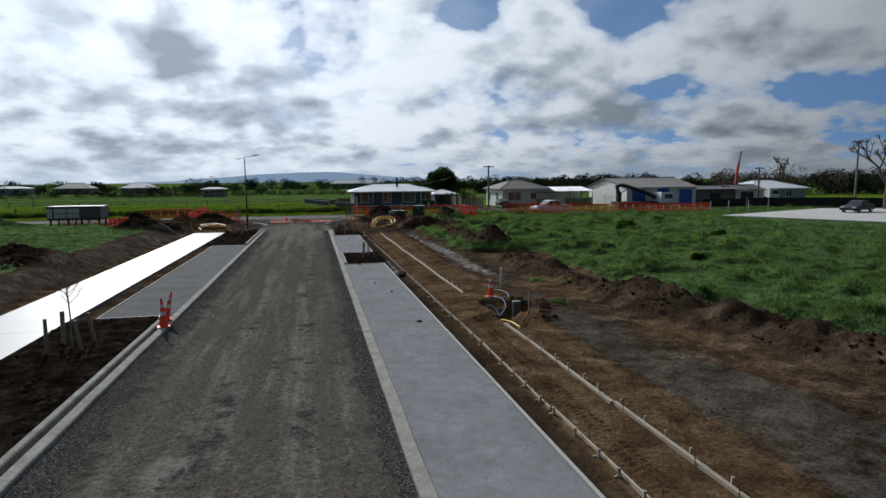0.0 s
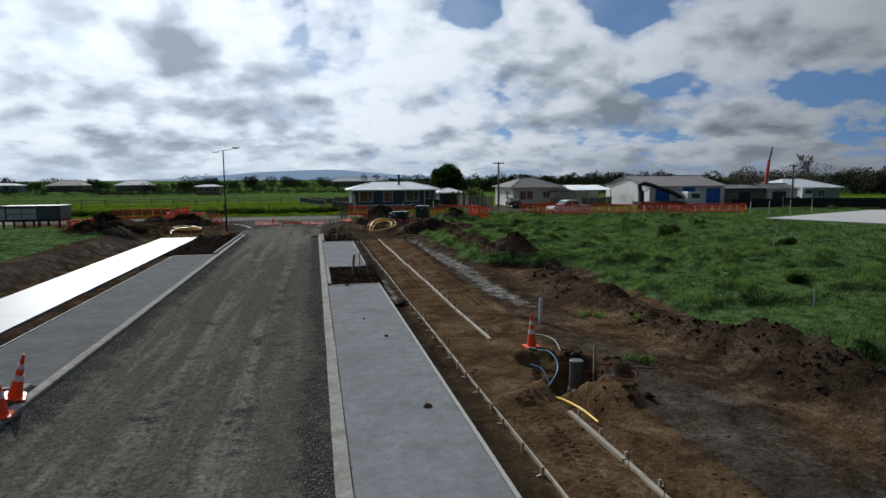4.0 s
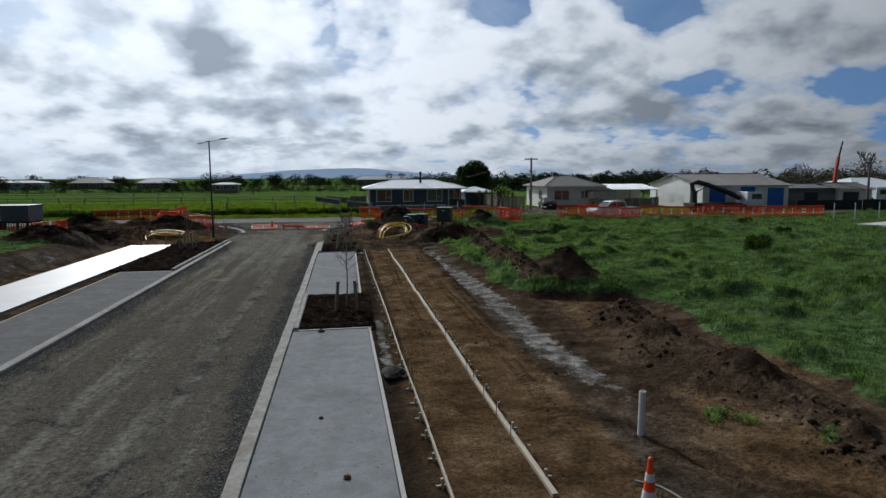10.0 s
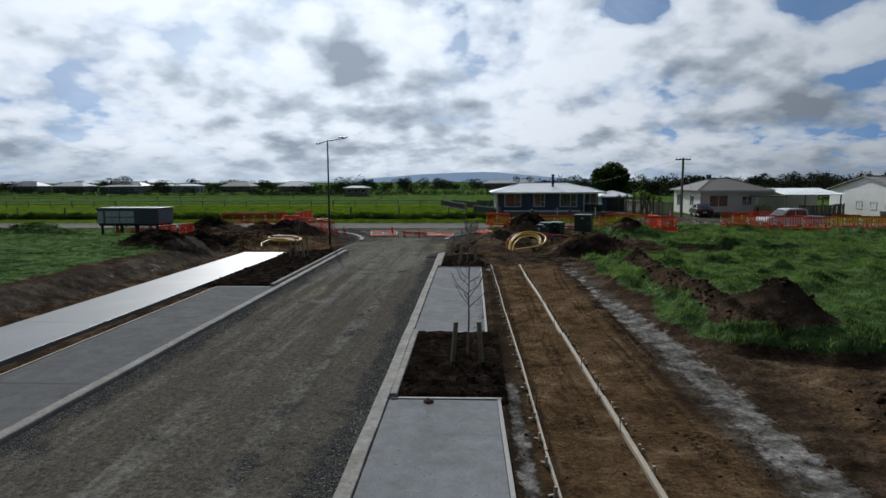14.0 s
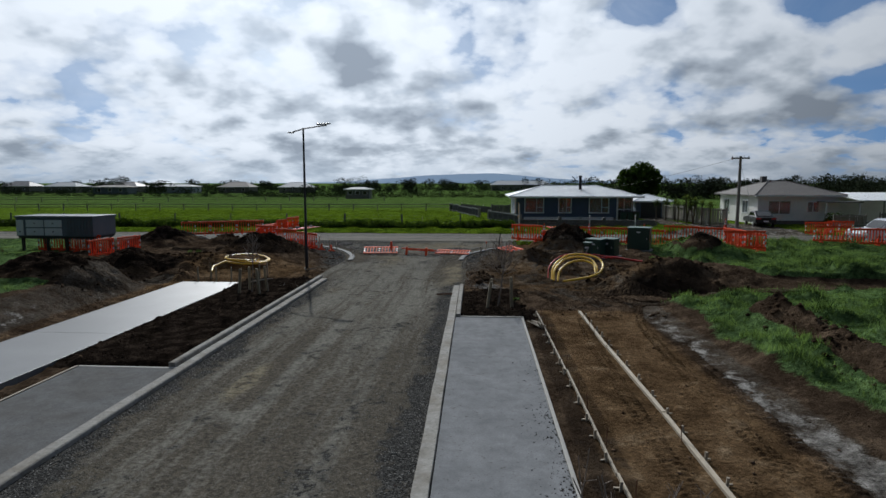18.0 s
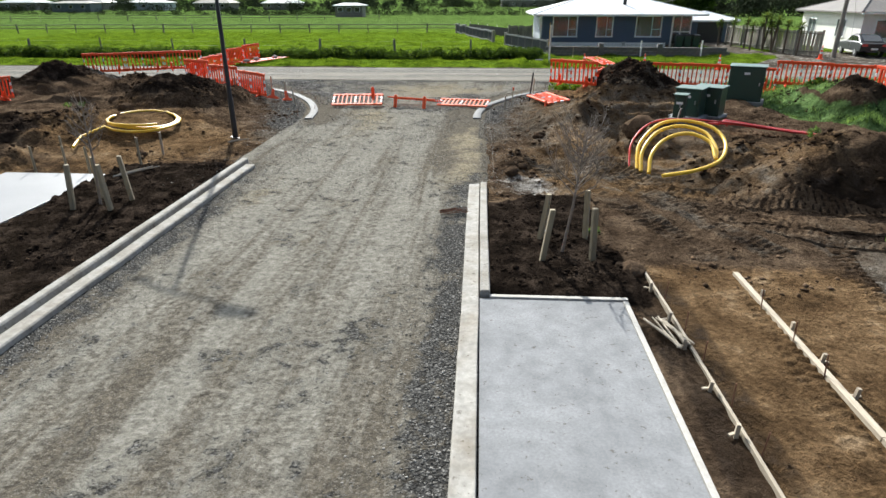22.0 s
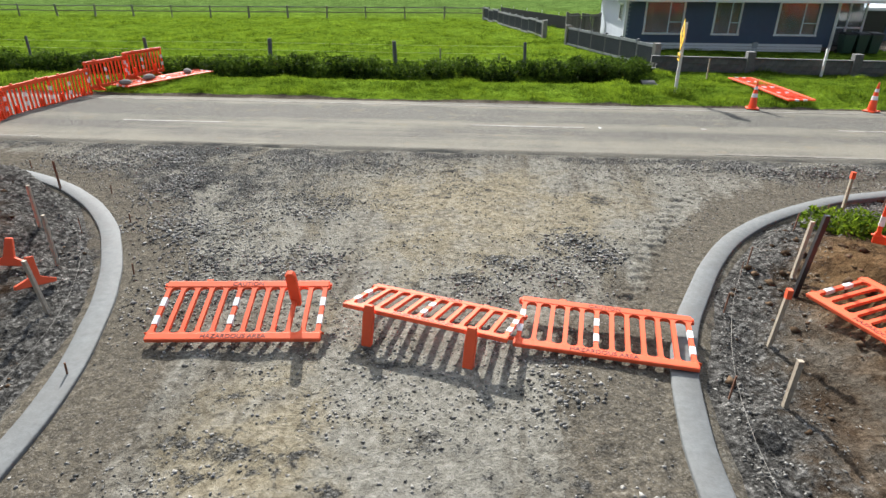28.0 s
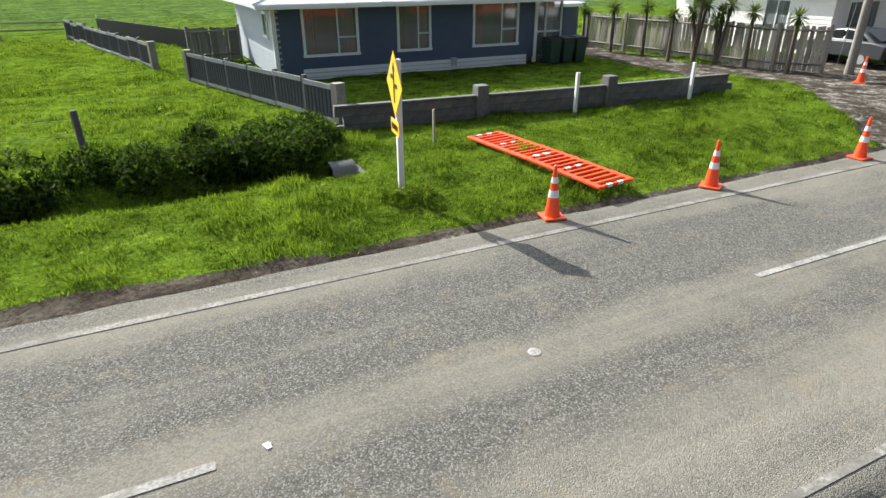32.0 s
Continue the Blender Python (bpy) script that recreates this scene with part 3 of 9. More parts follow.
SHED_ROOF = material("rusty_shed_roof", (0.2, 0.19, 0.18), 0.6, metal=0.2, stain=0.5, stain_scale=0.7, tint=(0.16, 0.11, 0.07), stretch=(1, 0.2, 1))
DOOR_BLUE = material("blue_roller_door", (0.02, 0.13, 0.5), 0.5, grain=0.05)
INTERIOR = material("dim_room", (0.2, 0.17, 0.15), 0.8, grain=0.2, grain_scale=2)
WARM_ROOM = material("warm_room", (0.6, 0.17, 0.09), 0.8, grain=0.3, grain_scale=1.2, stain=0.5, stain_scale=1.6, tint=(0.15, 0.07, 0.05))
CURTAIN = material("orange_curtain", (0.62, 0.2, 0.1), 0.85, grain=0.3, grain_scale=6, stretch=(4, 4, 0.4))
GLASS = glass_material()
BLOCK_WALL = material("grey_block", (0.12, 0.122, 0.12), 0.85, grain=0.25, grain_scale=8, stain=0.4, stain_scale=1.5, random_tone=0.15)
CAR_WHITE = material("white_car_paint", (0.62, 0.64, 0.66), 0.25, coat=0.6)
CAR_DARK = material("dark_car_paint", (0.02, 0.022, 0.026), 0.4, spec=0.3, coat=0.15)
CAR_GLASS = material("car_glass", (0.015, 0.018, 0.02), 0.08, spec=0.7)
CRANE_RED = material("red_crane_paint", (0.5, 0.06, 0.025), 0.45, stain=0.2)
SIGN_YELLOW = material("yellow_sign", (0.85, 0.52, 0.02), 0.45, stain=0.12, stain_scale=5)
ROAD_PAINT = material("worn_road_paint", (0.31, 0.302, 0.28), 0.8, spec=0.05, grain=0.5, grain_scale=30, stain=0.9, stain_scale=2.5, tint=(0.15, 0.145, 0.13))
FADED_PAINT = material("faded_edge_paint", (0.235, 0.226, 0.203), 0.85, spec=0.05, grain=0.5, grain_scale=30, stain=1.0, stain_scale=1.6, tint=(0.12, 0.115, 0.1))
CONTAINER = material("grey_container", (0.1, 0.125, 0.15), 0.55, grain=0.1, stain=0.25)
CONTAINER_WHITE = material("white_door_panel", (0.55, 0.58, 0.6), 0.5, stain=0.2)
STONE = material("loose_stone", (0.19, 0.185, 0.172), 0.85, spec=0.03, grain=0.2, grain_scale=30, island=0.7)
CLOD_DARK = material("topsoil_crumb", (0.022, 0.0165, 0.0125), 0.95, spec=0.0, grain=0.4, grain_scale=20, island=0.5)
CLOD_HEAP = material("heap_clod", (0.042, 0.0295, 0.02), 0.95, spec=0.0, grain=0.4, grain_scale=20, island=0.6)
CLOD = material("soil_clod", (0.085, 0.059, 0.039), 0.95, spec=0.0, grain=0.4, grain_scale=20, island=0.5)
SOIL_LUMP = material("broken_soil", (0.075, 0.053, 0.036), 0.95, spec=0.0, grain=0.45, grain_scale=16, stain=0.4, stain_scale=3, bump=0.8, bump_scale=14, bump_dist=0.05, random_tone=0.25)
FAR_TREE = material("far_foliage", (0.045, 0.054, 0.033), 0.9, spec=0.0, grain=0.4, grain_scale=0.6, island=0.5)
FAR_BARE = material("far_bare_branches", (0.13, 0.11, 0.09), 0.9, spec=0.0, grain=0.3, grain_scale=0.6, island=0.4)
# far haze put in as a blue-grey glow of the slope itself
MOUNTAIN_GLOW = material("far_mountain", (0.02, 0.03, 0.04), 0.95)
MOUNTAIN_GLOW.node_tree.nodes["Principled BSDF"].inputs["Emission Color"].default_value = (0.2, 0.262, 0.345, 1)
MOUNTAIN_GLOW.node_tree.nodes["Principled BSDF"].inputs["Emission Strength"].default_value = 1.0
BAG = material("grey_bag", (0.04, 0.037, 0.033), 0.95, spec=0.02, grain=0.5, grain_scale=12, stain=0.7, stain_scale=5, tint=(0.12, 0.11, 0.1), bump=0.9, bump_scale=11, bump_dist=0.04)
SHADE_CLOTH = material("black_shade_cloth", (0.012, 0.013, 0.013), 0.8)
OLD_PALING = material("old_whitewash_paling", (0.34, 0.32, 0.27), 0.85, spec=0.2, grain=0.3, grain_scale=6, stretch=(4, 4, 0.7), stain=0.4, stain_scale=1.2, random_tone=0.3)


# ---- mesh helpers ----
class Shape:
    """Vertices and faces gathered for one mesh."""

    def __init__(self):
        self.v, self.f = [], []

    def add(self, verts, faces, m=None):
        k = len(self.v)
        self.v += [tuple(m @ Vector(p)) if m else tuple(p) for p in verts]
        self.f += [tuple(i + k for i in f) for f in faces]
        return self

    def box(self, x0, y0, z0, x1, y1, z1, m=None):
        v = [(x0, y0, z0), (x1, y0, z0), (x1, y1, z0), (x0, y1, z0), (x0, y0, z1), (x1, y0, z1), (x1, y1, z1), (x0, y1, z1)]
        f = [(3, 2, 1, 0), (4, 5, 6, 7), (0, 1, 5, 4), (1, 2, 6, 5), (2, 3, 7, 6), (3, 0, 4, 7)]
        return self.add(v, f, m)

    def prism(self, outline, z0, z1, m=None):
        n = len(outline)
        v = [(x, y, z0) for x, y in outline] + [(x, y, z1) for x, y in outline]
        f = [tuple(reversed(range(n))), tuple(range(n, 2 * n))] + [(i, (i + 1) % n, (i + 1) % n + n, i + n) for i in range(n)]
        return self.add(v, f, m)

    def loft(self, rings, closed=True, caps=True, m=None):
        n = len(rings[0])
        v = [p for r in rings for p in r]
        f = []
        for a in range(len(rings) - 1):
            for i in range(n if closed else n - 1):
                j = (i + 1) % n
                f.append((a * n + i, a * n + j, (a + 1) * n + j, (a + 1) * n + i))
        if caps:
            f += [tuple(reversed(range(n))), tuple(range(len(v) - n, len(v)))]
        return self.add(v, f, m)

    def tube(self, points, r, n=8, r2=None, m=None):
        """A round bar along points; r2 is the radius at the far end."""
        pts = [Vector(p) for p in points]
        rings, up = [], None
        for i, p in enumerate(pts):
            d = (pts[min(i + 1, len(pts) - 1)] - pts[max(i - 1, 0)]).normalized()
            ref = Vector((0, 0, 1)) if abs(d.z) < 0.95 else Vector((1, 0, 0))
            a = d.cross(ref).normalized()
            if up is not None and a.dot(up) < 0:
                a = -a
            up = a
            b = d.cross(a)
            rr = r if r2 is None else r + (r2 - r) * i / (len(pts) - 1)
            rings.append([tuple(p + (a * math.cos(q) + b * math.sin(q)) * rr) for q in (2 * math.pi * k / n for k in range(n))])
        return self.loft(rings, m=m)

    def lathe(self, profile, n=16, m=None):
        rings = [[(r * math.cos(2 * math.pi * k / n), r * math.sin(2 * math.pi * k / n), z) for k in range(n)] for r, z in profile]
        return self.loft(rings, m=m)

    def mesh(self, name, mat, smooth=0.0):
        me = bpy.data.meshes.new(name)
        me.from_pydata(self.v, [], self.f)
        me.materials.append(mat)
        if smooth:
            me.polygons.foreach_set("use_smooth", [True] * len(me.polygons))
            me.set_sharp_from_angle(angle=radians(smooth))
        me.update()
        return me


def part(name, shape, mat, parent=None, label="", bevel=0.0, smooth=0.0, m=None):
    ob = new(name, shape.mesh(name, mat, smooth))
    if parent is not None:
        ob.parent = parent
    if m is not None:
        ob.matrix_basis = m
    if bevel:
        b = ob.modifiers.new("bevel", "BEVEL")
        b.width, b.segments, b.limit_method, b.angle_limit = bevel, 2, "ANGLE", radians(40)
    if label:
        tagged(ob, label)
    return ob


def thing(name, m, label, category, group="", kind=""):
    ob = new(name)
    ob.matrix_basis = m
    ob.empty_display_size = 0.2
    return tagged(ob, label, category, group, kind)


def sheet(name, mat, verts, faces, attrs=None, smooth=True):
    """A large mesh from arrays: verts (n, 3), faces (m, k)."""
    me = bpy.data.meshes.new(name)
    nv, nf, k = len(verts), len(faces), faces.shape[1]
    me.vertices.add(nv)
    me.vertices.foreach_set("co", np.ascontiguousarray(verts, dtype=np.float32).ravel())
    me.loops.add(nf * k)
    me.loops.foreach_set("vertex_index", np.ascontiguousarray(faces, dtype=np.int32).ravel())
    me.polygons.add(nf)
    me.polygons.foreach_set("loop_start", np.arange(0, nf * k, k, dtype=np.int32))
    me.update(calc_edges=True)
    me.validate()
    if smooth:
        me.polygons.foreach_set("use_smooth", np.ones(len(me.polygons), dtype=bool))
    for key, values in (attrs or {}).items():
        a = me.attributes.new(key, "FLOAT", "POINT")
        a.data.foreach_set("value", np.ascontiguousarray(values, dtype=np.float32).ravel())
    me.materials.append(mat)
    return new(name, me)


RNG = np.random.default_rng(7)
LATTICE = RNG.random((256, 256))


def value_noise(x, y):
    xi, yi = np.floor(x).astype(int), np.floor(y).astype(int)
    fx, fy = x - xi, y - yi
    fx, fy = fx * fx * (3 - 2 * fx), fy * fy * (3 - 2 * fy)
    a, b = LATTICE[xi % 256, yi % 256], LATTICE[(xi + 1) % 256, yi % 256]
    c, d = LATTICE[xi % 256, (yi + 1) % 256], LATTICE[(xi + 1) % 256, (yi + 1) % 256]
    return (a * (1 - fx) + b * fx) * (1 - fy) + (c * (1 - fx) + d * fx) * fy


def fractal(x, y, octaves=4, gain=0.5):
    out, amp, total = 0.0, 1.0, 0.0
    for k in range(octaves):
        out = out + amp * value_noise(x * 2**k + 17.3 * k, y * 2**k + 5.1 * k)
        total += amp
        amp *= gain
    return out / total - 0.5


def bump(x, y, cx, cy, rx, ry, h, turn=0.0, power=1.3):
    c, s = math.cos(radians(turn)), math.sin(radians(turn))
    u, v = ((x - cx) * c + (y - cy) * s) / rx, (-(x - cx) * s + (y - cy) * c) / ry
    d = np.sqrt(u * u + v * v)
    return h * np.clip(1 - d, 0, None) ** power


def heap_form(x, y, cx, cy, rx, ry, h, turn=0.0):
    """A tipped heap: rounded top, straight flanks, a lobed foot."""
    c, s = math.cos(radians(turn)), math.sin(radians(turn))
    u, v = ((x - cx) * c + (y - cy) * s) / rx, (-(x - cx) * s + (y - cy) * c) / ry
    d = np.sqrt(u * u + v * v + 0.012) - 0.05
    return h * np.clip(1 - d**1.35, 0, None)


def ridge(x, y, pts, width, h):
    """A bank of soil along a line of (x, y)."""
    best = np.full(np.shape(x), 1e9)
    for (ax, ay), (bx, by) in zip(pts, pts[1:]):
        dx, dy = bx - ax, by - ay
        k = np.clip(((x - ax) * dx + (y - ay) * dy) / (dx * dx + dy * dy), 0, 1)
        best = np.minimum(best, np.hypot(x - ax - k * dx, y - ay - k * dy))
    return h * np.clip(1 - best / width, 0, None) ** 1.2


def smooth_step(v, lo, hi):
    k = np.clip((v - lo) / (hi - lo), 0, 1)
    return k * k * (3 - 2 * k)


# ---- the lie of the land ----
ROAD_L = [(-200, -6.0), (46.0, -6.0), (46.8, -6.6), (53, -6.55), (55.4, -7.0), (57.1, -7.75), (59.6, -9.7), (61.3, -12.9), (62.3, -16), (64, -24)]
ROAD_R = [(-200, -0.1), (-1, -0.1), (44.6, -0.4), (45.2, -0.15), (53.2, -0.3), (55.0, -0.2), (57.2, 0.6), (59.5, 2.1), (61.3, 4.8), (62.4, 9), (64, 16)]
ARC_LEFT_PTS = [(-6.42, 52.7), (-6.62, 54.2), (-7.05, 55.6), (-7.75, 57.1), (-8.75, 58.6), (-9.95, 59.8), (-11.3, 60.7), (-12.9, 61.35), (-15.0, 61.9), (-18.0, 62.3)]
ARC_RIGHT_PTS = [(-0.36, 53.1), (-0.32, 54.1), (-0.2, 55.0), (0.07, 56.0), (0.53, 57.07), (1.3, 58.5), (2.08, 59.48), (2.9, 60.18), (3.8, 60.8), (4.7, 61.25), (6.5, 61.85), (9.0, 62.4)]
TURF_R = [(-200, 22), (-14, 15.6), (2.5, 12.4), (6, 11.5), (9, 10.9), (13, 10.4), (18, 10.6), (21.4, 11.4), (22.8, 11.5), (24.2, 10.9), (25.0, 7.6), (26, 7.0), (33, 6.9), (41.5, 6.8), (42.6, 9.0), (43.4, 19), (46.3, 20), (47.2, 13.0), (49, 11.2), (52, 9.9), (54, 9.4), (57, 9.0), (60, 8.5), (62.5, 14), (64, 20)]
TURF_L = [(-200, -16), (0, -14.6), (20, -14.1), (36, -14.2), (44, -14.0), (46.5, -15.5), (49, -19), (54, -23), (60, -27), (64, -30)]
BANK = [(9.05, 38.2), (8.95, 35.3), (8.85, 32.5), (8.8, 29.5), (8.85, 27.6)]
BANK_NEAR = [(9.7, 22.6), (9.25, 20.2), (9.15, 17.5), (9.45, 13.5), (10.0, 9.8), (10.9, 5.5), (12.4, 0), (14.4, -8), (17, -20)]
MOUNDS = [(9.55, 26.7, 1.65, 1.45, 1.05), (6.0, 57.0, 2.1, 1.8, 1.3), (8.3, 45.7, 2.9, 1.6, 1.0), (6.2, 46.4, 1.5, 1.0, 0.45), (10.6, 45.4, 2.4, 1.2, 0.4), (4.3, 48.2, 1.2, 0.9, 0.45), (2.9, 52.6, 2.0, 1.4, 0.35),
          (12.7, 54.0, 3.2, 1.7, 0.85), (0.75, 46.9, 0.55, 0.5, 0.4), (4.15, 8.4, 0.4, 1.5, 0.26), (6.15, 9.3, 0.5, 0.9, 0.24), (5.5, 10.7, 0.9, 0.4, 0.16), (5.6, 7.9, 0.7, 0.7, 0.2), (-31.5, 54.0, 4.2, 1.8, 1.1), (-15.4, 48.0, 2.7, 2.2, 0.95), (-15.4, 42.2, 2.3, 1.8, 0.95), (-15.8, 22.5, 2.2, 2.6, 0.75), (-13.4, 46.6, 1.2, 1.4, 0.5), (-11.8, 54.4, 2.4, 1.5, 0.85),
          (-20.6, 59.8, 3.2, 2.0, 0.95), (-15.2, 57.5, 1.6, 1.2, 0.45), (-21.5, 22.5, 4.0, 2.6, 0.8), (-18.0, 16.2, 3.0, 2.0, 0.5), (-16.5, 20.5, 2.0, 2.0, 0.4), (-13.6, 50.0, 1.2, 1.0, 0.4)]
PITS = [(5.35, 9.6, 0.75, 0.7, -0.95), (4.75, 8.4, 0.42, 1.4, -0.7), (4.9, 10.5, 0.5, 0.6, -0.5), (4.1, 51.0, 0.9, 1.7, -1.0), (3.95, 48.6, 0.5, 1.0, -0.7), (5.3, 52.3, 1.2, 0.6, -0.6), (5.6, 53.6, 2.0, 0.5, -0.5),
        (-14.8, 48.6, 1.5, 0.9, -0.6), (-11.4, 49.0, 1.4, 0.4, -0.45), (-17.0, 54.0, 2.0, 0.7, -0.5), (0.9, 45.0, 0.8, 0.9, -0.08), (-13.6, 46.2, 0.9, 2.0, -0.3)]


def along(table, y):
    ys, xs = np.array([p[0] for p in table], float), np.array([p[1] for p in table], float)
    return np.interp(y, ys, xs)


def arc_gap(x, y):
    """Distance to the nearer of the two curved kerbs."""
    best = np.full(np.shape(x), 1e9)
    for pts in (ARC_LEFT_PTS, ARC_RIGHT_PTS):
        for (ax, ay), (bx, by) in zip(pts, pts[1:]):
            dx, dy = bx - ax, by - ay
            k = np.clip(((x - ax) * dx + (y - ay) * dy) / (dx * dx + dy * dy), 0, 1)
            best = np.minimum(best, np.hypot(x - ax - k * dx, y - ay - k * dy))
    return best


def mounds_at(x, y):
    z = np.zeros(np.shape(x))
    wob = 1 + 0.5 * fractal(x * 0.9, y * 0.9, 3)
    for i, (cx, cy, rx, ry, h) in enumerate(MOUNDS):
        z = np.maximum(z, heap_form(x, y, cx, cy, rx * 1.12, ry * 1.12, h * 1.05, 13 * i) * wob)
    z = np.maximum(z, ridge(x, y, BANK, 0.95, 0.66) * np.clip(wob + 0.9 * fractal(x * 0.5, y * 0.5 + 4, 3), 0.5, 1.6))
    z = np.maximum(z, ridge(x, y, BANK_NEAR, 1.4, 0.54) * np.clip(wob + 1.7 * fractal(x * 0.3, y * 0.3, 2) + 1.5 * fractal(x * 0.95 + 5, y * 0.95, 3), 0.2, 2.1))
    return z


def pits_at(x, y):
    z = np.zeros(np.shape(x))
    for cx, cy, rx, ry, h in PITS:
        z = np.minimum(z, bump(x, y, cx, cy, rx * 1.2, ry * 1.2, h, 0, 0.6))
    return z


def turf_at(x, y):
    """How far a place lies inside grass: below 0.5 bare."""
    wob = 1.6 * fractal(x * 0.35, y * 0.35, 4)
    right = (x - along(TURF_R, y)) / 0.8 + wob
    left = (along(TURF_L, y) - x) / 0.8 + wob
    g = np.where(x > -3, right, left)
    g = np.where(y > 63.9, (y - 70.0) / 0.35 + 0.5 + np.where(x < 2.5, 1.5, 0.6) * wob - 0.5 * smooth_step(-x, -2.5, 1.0) * (y < 71), g)
    heap = mounds_at(x, y)
    g = np.where((heap > 0.1) & (y < 42), np.minimum(g, 1.5), g)
    g = g - np.clip(heap - 0.12, 0, 0.4) * 9 * np.where((x > 11.4) & (y > 53), 0.25, 1)
    drive = np.minimum(x - 15.4 - np.clip((y - 70.5) * 0.9, 0, 4.2), 27.5 - x) / 0.7
    track = np.minimum(drive, np.minimum(y - 69, 80.5 - y))
    lane = np.minimum(np.minimum(x - 18.0 - (y - 78) * 0.05, 21.0 - x + (y - 78) * 0.05) / 0.4, np.minimum(y - 78, 99 - y))
    g = np.where(y > 68, np.minimum(g, 1.2) - 2.2 * np.clip(np.maximum(track, lane) + 0.4 * wob, 0, 1), g)
    return g


def tussock(x, y):
    """Clumped growth over the fields, 0 to about 0.4."""
    return np.clip(1.35 * fractal(x * 0.95 + 40, y * 0.95, 3) - 0.02, 0, 1)


TYRE_RUNS = [[(0.5, 47.9), (1.4, 46.5), (2.5, 44.3), (3.6, 41.4), (3.9, 40.5)], [(1.5, 48.6), (2.5, 46.8), (3.5, 44.5), (4.6, 41.8), (5.0, 40.8)], [(3.9, 44.9), (5.5, 44.0), (8.0, 43.4), (11.0, 43.1)], [(4.4, 43.3), (6.5, 42.6), (9.0, 42.2), (12.5, 42.0)], [(2.4, 51.0), (2.6, 48.8), (3.0, 47.0), (4.3, 44.2), (5.6, 42.2), (7.4, 41.2)]]


def tyre_marks(x, y, run):
    """How far the ground is pressed flat along a line of (x, y)."""
    best = np.full(np.shape(x), 1e9)
    for (ax, ay), (bx, by) in zip(run, run[1:]):
        dx, dy = bx - ax, by - ay
        d = math.hypot(dx, dy)
        k = np.clip(((x - ax) * dx + (y - ay) * dy) / (d * d), 0, 1)
        r = np.hypot(x - ax - k * dx, y - ay - k * dy)
        best = np.minimum(best, r)
    return np.exp(-((best / 0.4) ** 4))


def land(x, y):
    """Height of the ground sheet."""
    rough = fractal(x * 1.1, y * 1.1, 5, 0.6)
    house_pad = (x > 38) & (x < 86) & (y > 29) & (y < 58)
    field = np.where(house_pad, 0.15, np.where(x < -3, 0.4, 1.0)) * (0.16 * fractal(x * 0.45, y * 0.45, 3) + 0.10 * fractal(x * 1.4, y * 1.4, 3) + 0.8 * tussock(x, y))
    g = np.clip(turf_at(x, y), 0, 1)
    near = smooth_step(y, -60, -20) * (1 - smooth_step(np.abs(x), 60, 140)) * (1 - smooth_step(y, 120, 200))
    corner = smooth_step(y, 40, 43.5) * (1 - smooth_step(y, 60.5, 62.5))
    z = -0.03 + 0.10 * rough + corner * (0.17 * rough + 0.08 * fractal(x * 3.1, y * 3.1, 3))
    z = z * (1 - g) + g * (0.02 + field * np.where(y > 69, 0.35, 1.0))
    # the corners lie above the road
    east = smooth_step(x, 1.0, 3.4) * smooth_step(y, 45, 49) * (1 - smooth_step(y, 57.5, 61)) * (1 - smooth_step(x, 14, 18))
    west = smooth_step(-x, 8.6, 11.5) * smooth_step(y, 47, 51) * (1 - smooth_step(y, 60.0, 63)) * (1 - smooth_step(-x, 17, 20))
    z = z + 0.38 * east * (1 - g) + 0.42 * west * (1 - g)
    # machine tracks
    wheel = 0.03 * np.sin(y * 2 * math.pi / 0.33) * np.exp(-(((x - 3.05) / 0.22) ** 2)) + 0.03 * np.sin(y * 2 * math.pi / 0.33 + 1) * np.exp(-(((x - 5.1) / 0.25) ** 2))
    z = z + wheel * ((y > -20) & (y < 40.5))
    pressed = np.zeros(np.shape(x))
    for run in TYRE_RUNS:
        wide = tyre_marks(x, y, run)
        pressed = np.maximum(pressed, 0.85 * wide)
    strip = smooth_step(x, 2.3, 2.6) * (1 - smooth_step(x, 5.4, 6.2)) * (1 - smooth_step(y, 40, 41))
    z = z * (1 - strip) + strip * (-0.02 + 0.05 * rough)
    heap = mounds_at(x, y)
    z = z + heap + 0.9 * np.clip(heap, 0, 0.5) * rough
    # crumbly lumps over bare soil
    crumb = 0.6 * np.abs(fractal(x * 2.3 + 3, y * 2.3, 4, 0.7)) + 0.7 * np.abs(fractal(x * 5.3, y * 5.3 + 7, 2, 0.7))
    mud = np.clip(grey_at(x, y), 0, 1) * (y < 45)
    z = z + (0.26 * crumb - 0.035) * (1 - g) * (1 - 0.8 * mud) * (1 - 0.55 * clay_at(x, y)) * (1 - pressed) * np.where(heap > 0.08, 1.35, 1.0) * (1 - 0.6 * strip) * (y < 63)
    z = z + pits_at(x, y)
    # the bank beside the path
    lift = (1 - smooth_step(y, 58.5, 63)) * smooth_step(y, -60, -30)
    bank = smooth_step(-x, 12.2, 14.1) * (1 - smooth_step(y, 43, 46)) + smooth_step(-x, 17.0, 20.5) * smooth_step(y, 43, 46) * (1 - smooth_step(y, 48, 54))
    z = z + 0.68 * bank * lift * (x < 0) * (1 - smooth_step(-x, 60, 90))
    # the uncut field stands higher than the stripped strip
    z = z + 0.36 * smooth_step(x - along(TURF_R, y), -1.0, 2.5) * lift * (x > 0) * (1 - smooth_step(x, 70, 110))
    # garden beds lie a little proud
    bed = ((x > 0.0) & (x < 2.2) & (((y > 21.75) & (y < 26.72)) | ((y > 39.2) & (y < 44.0)))) | ((x < -6.4) & (x > -9.3) & ((y < 10.7) | ((y > 33.8) & (y < 46))))
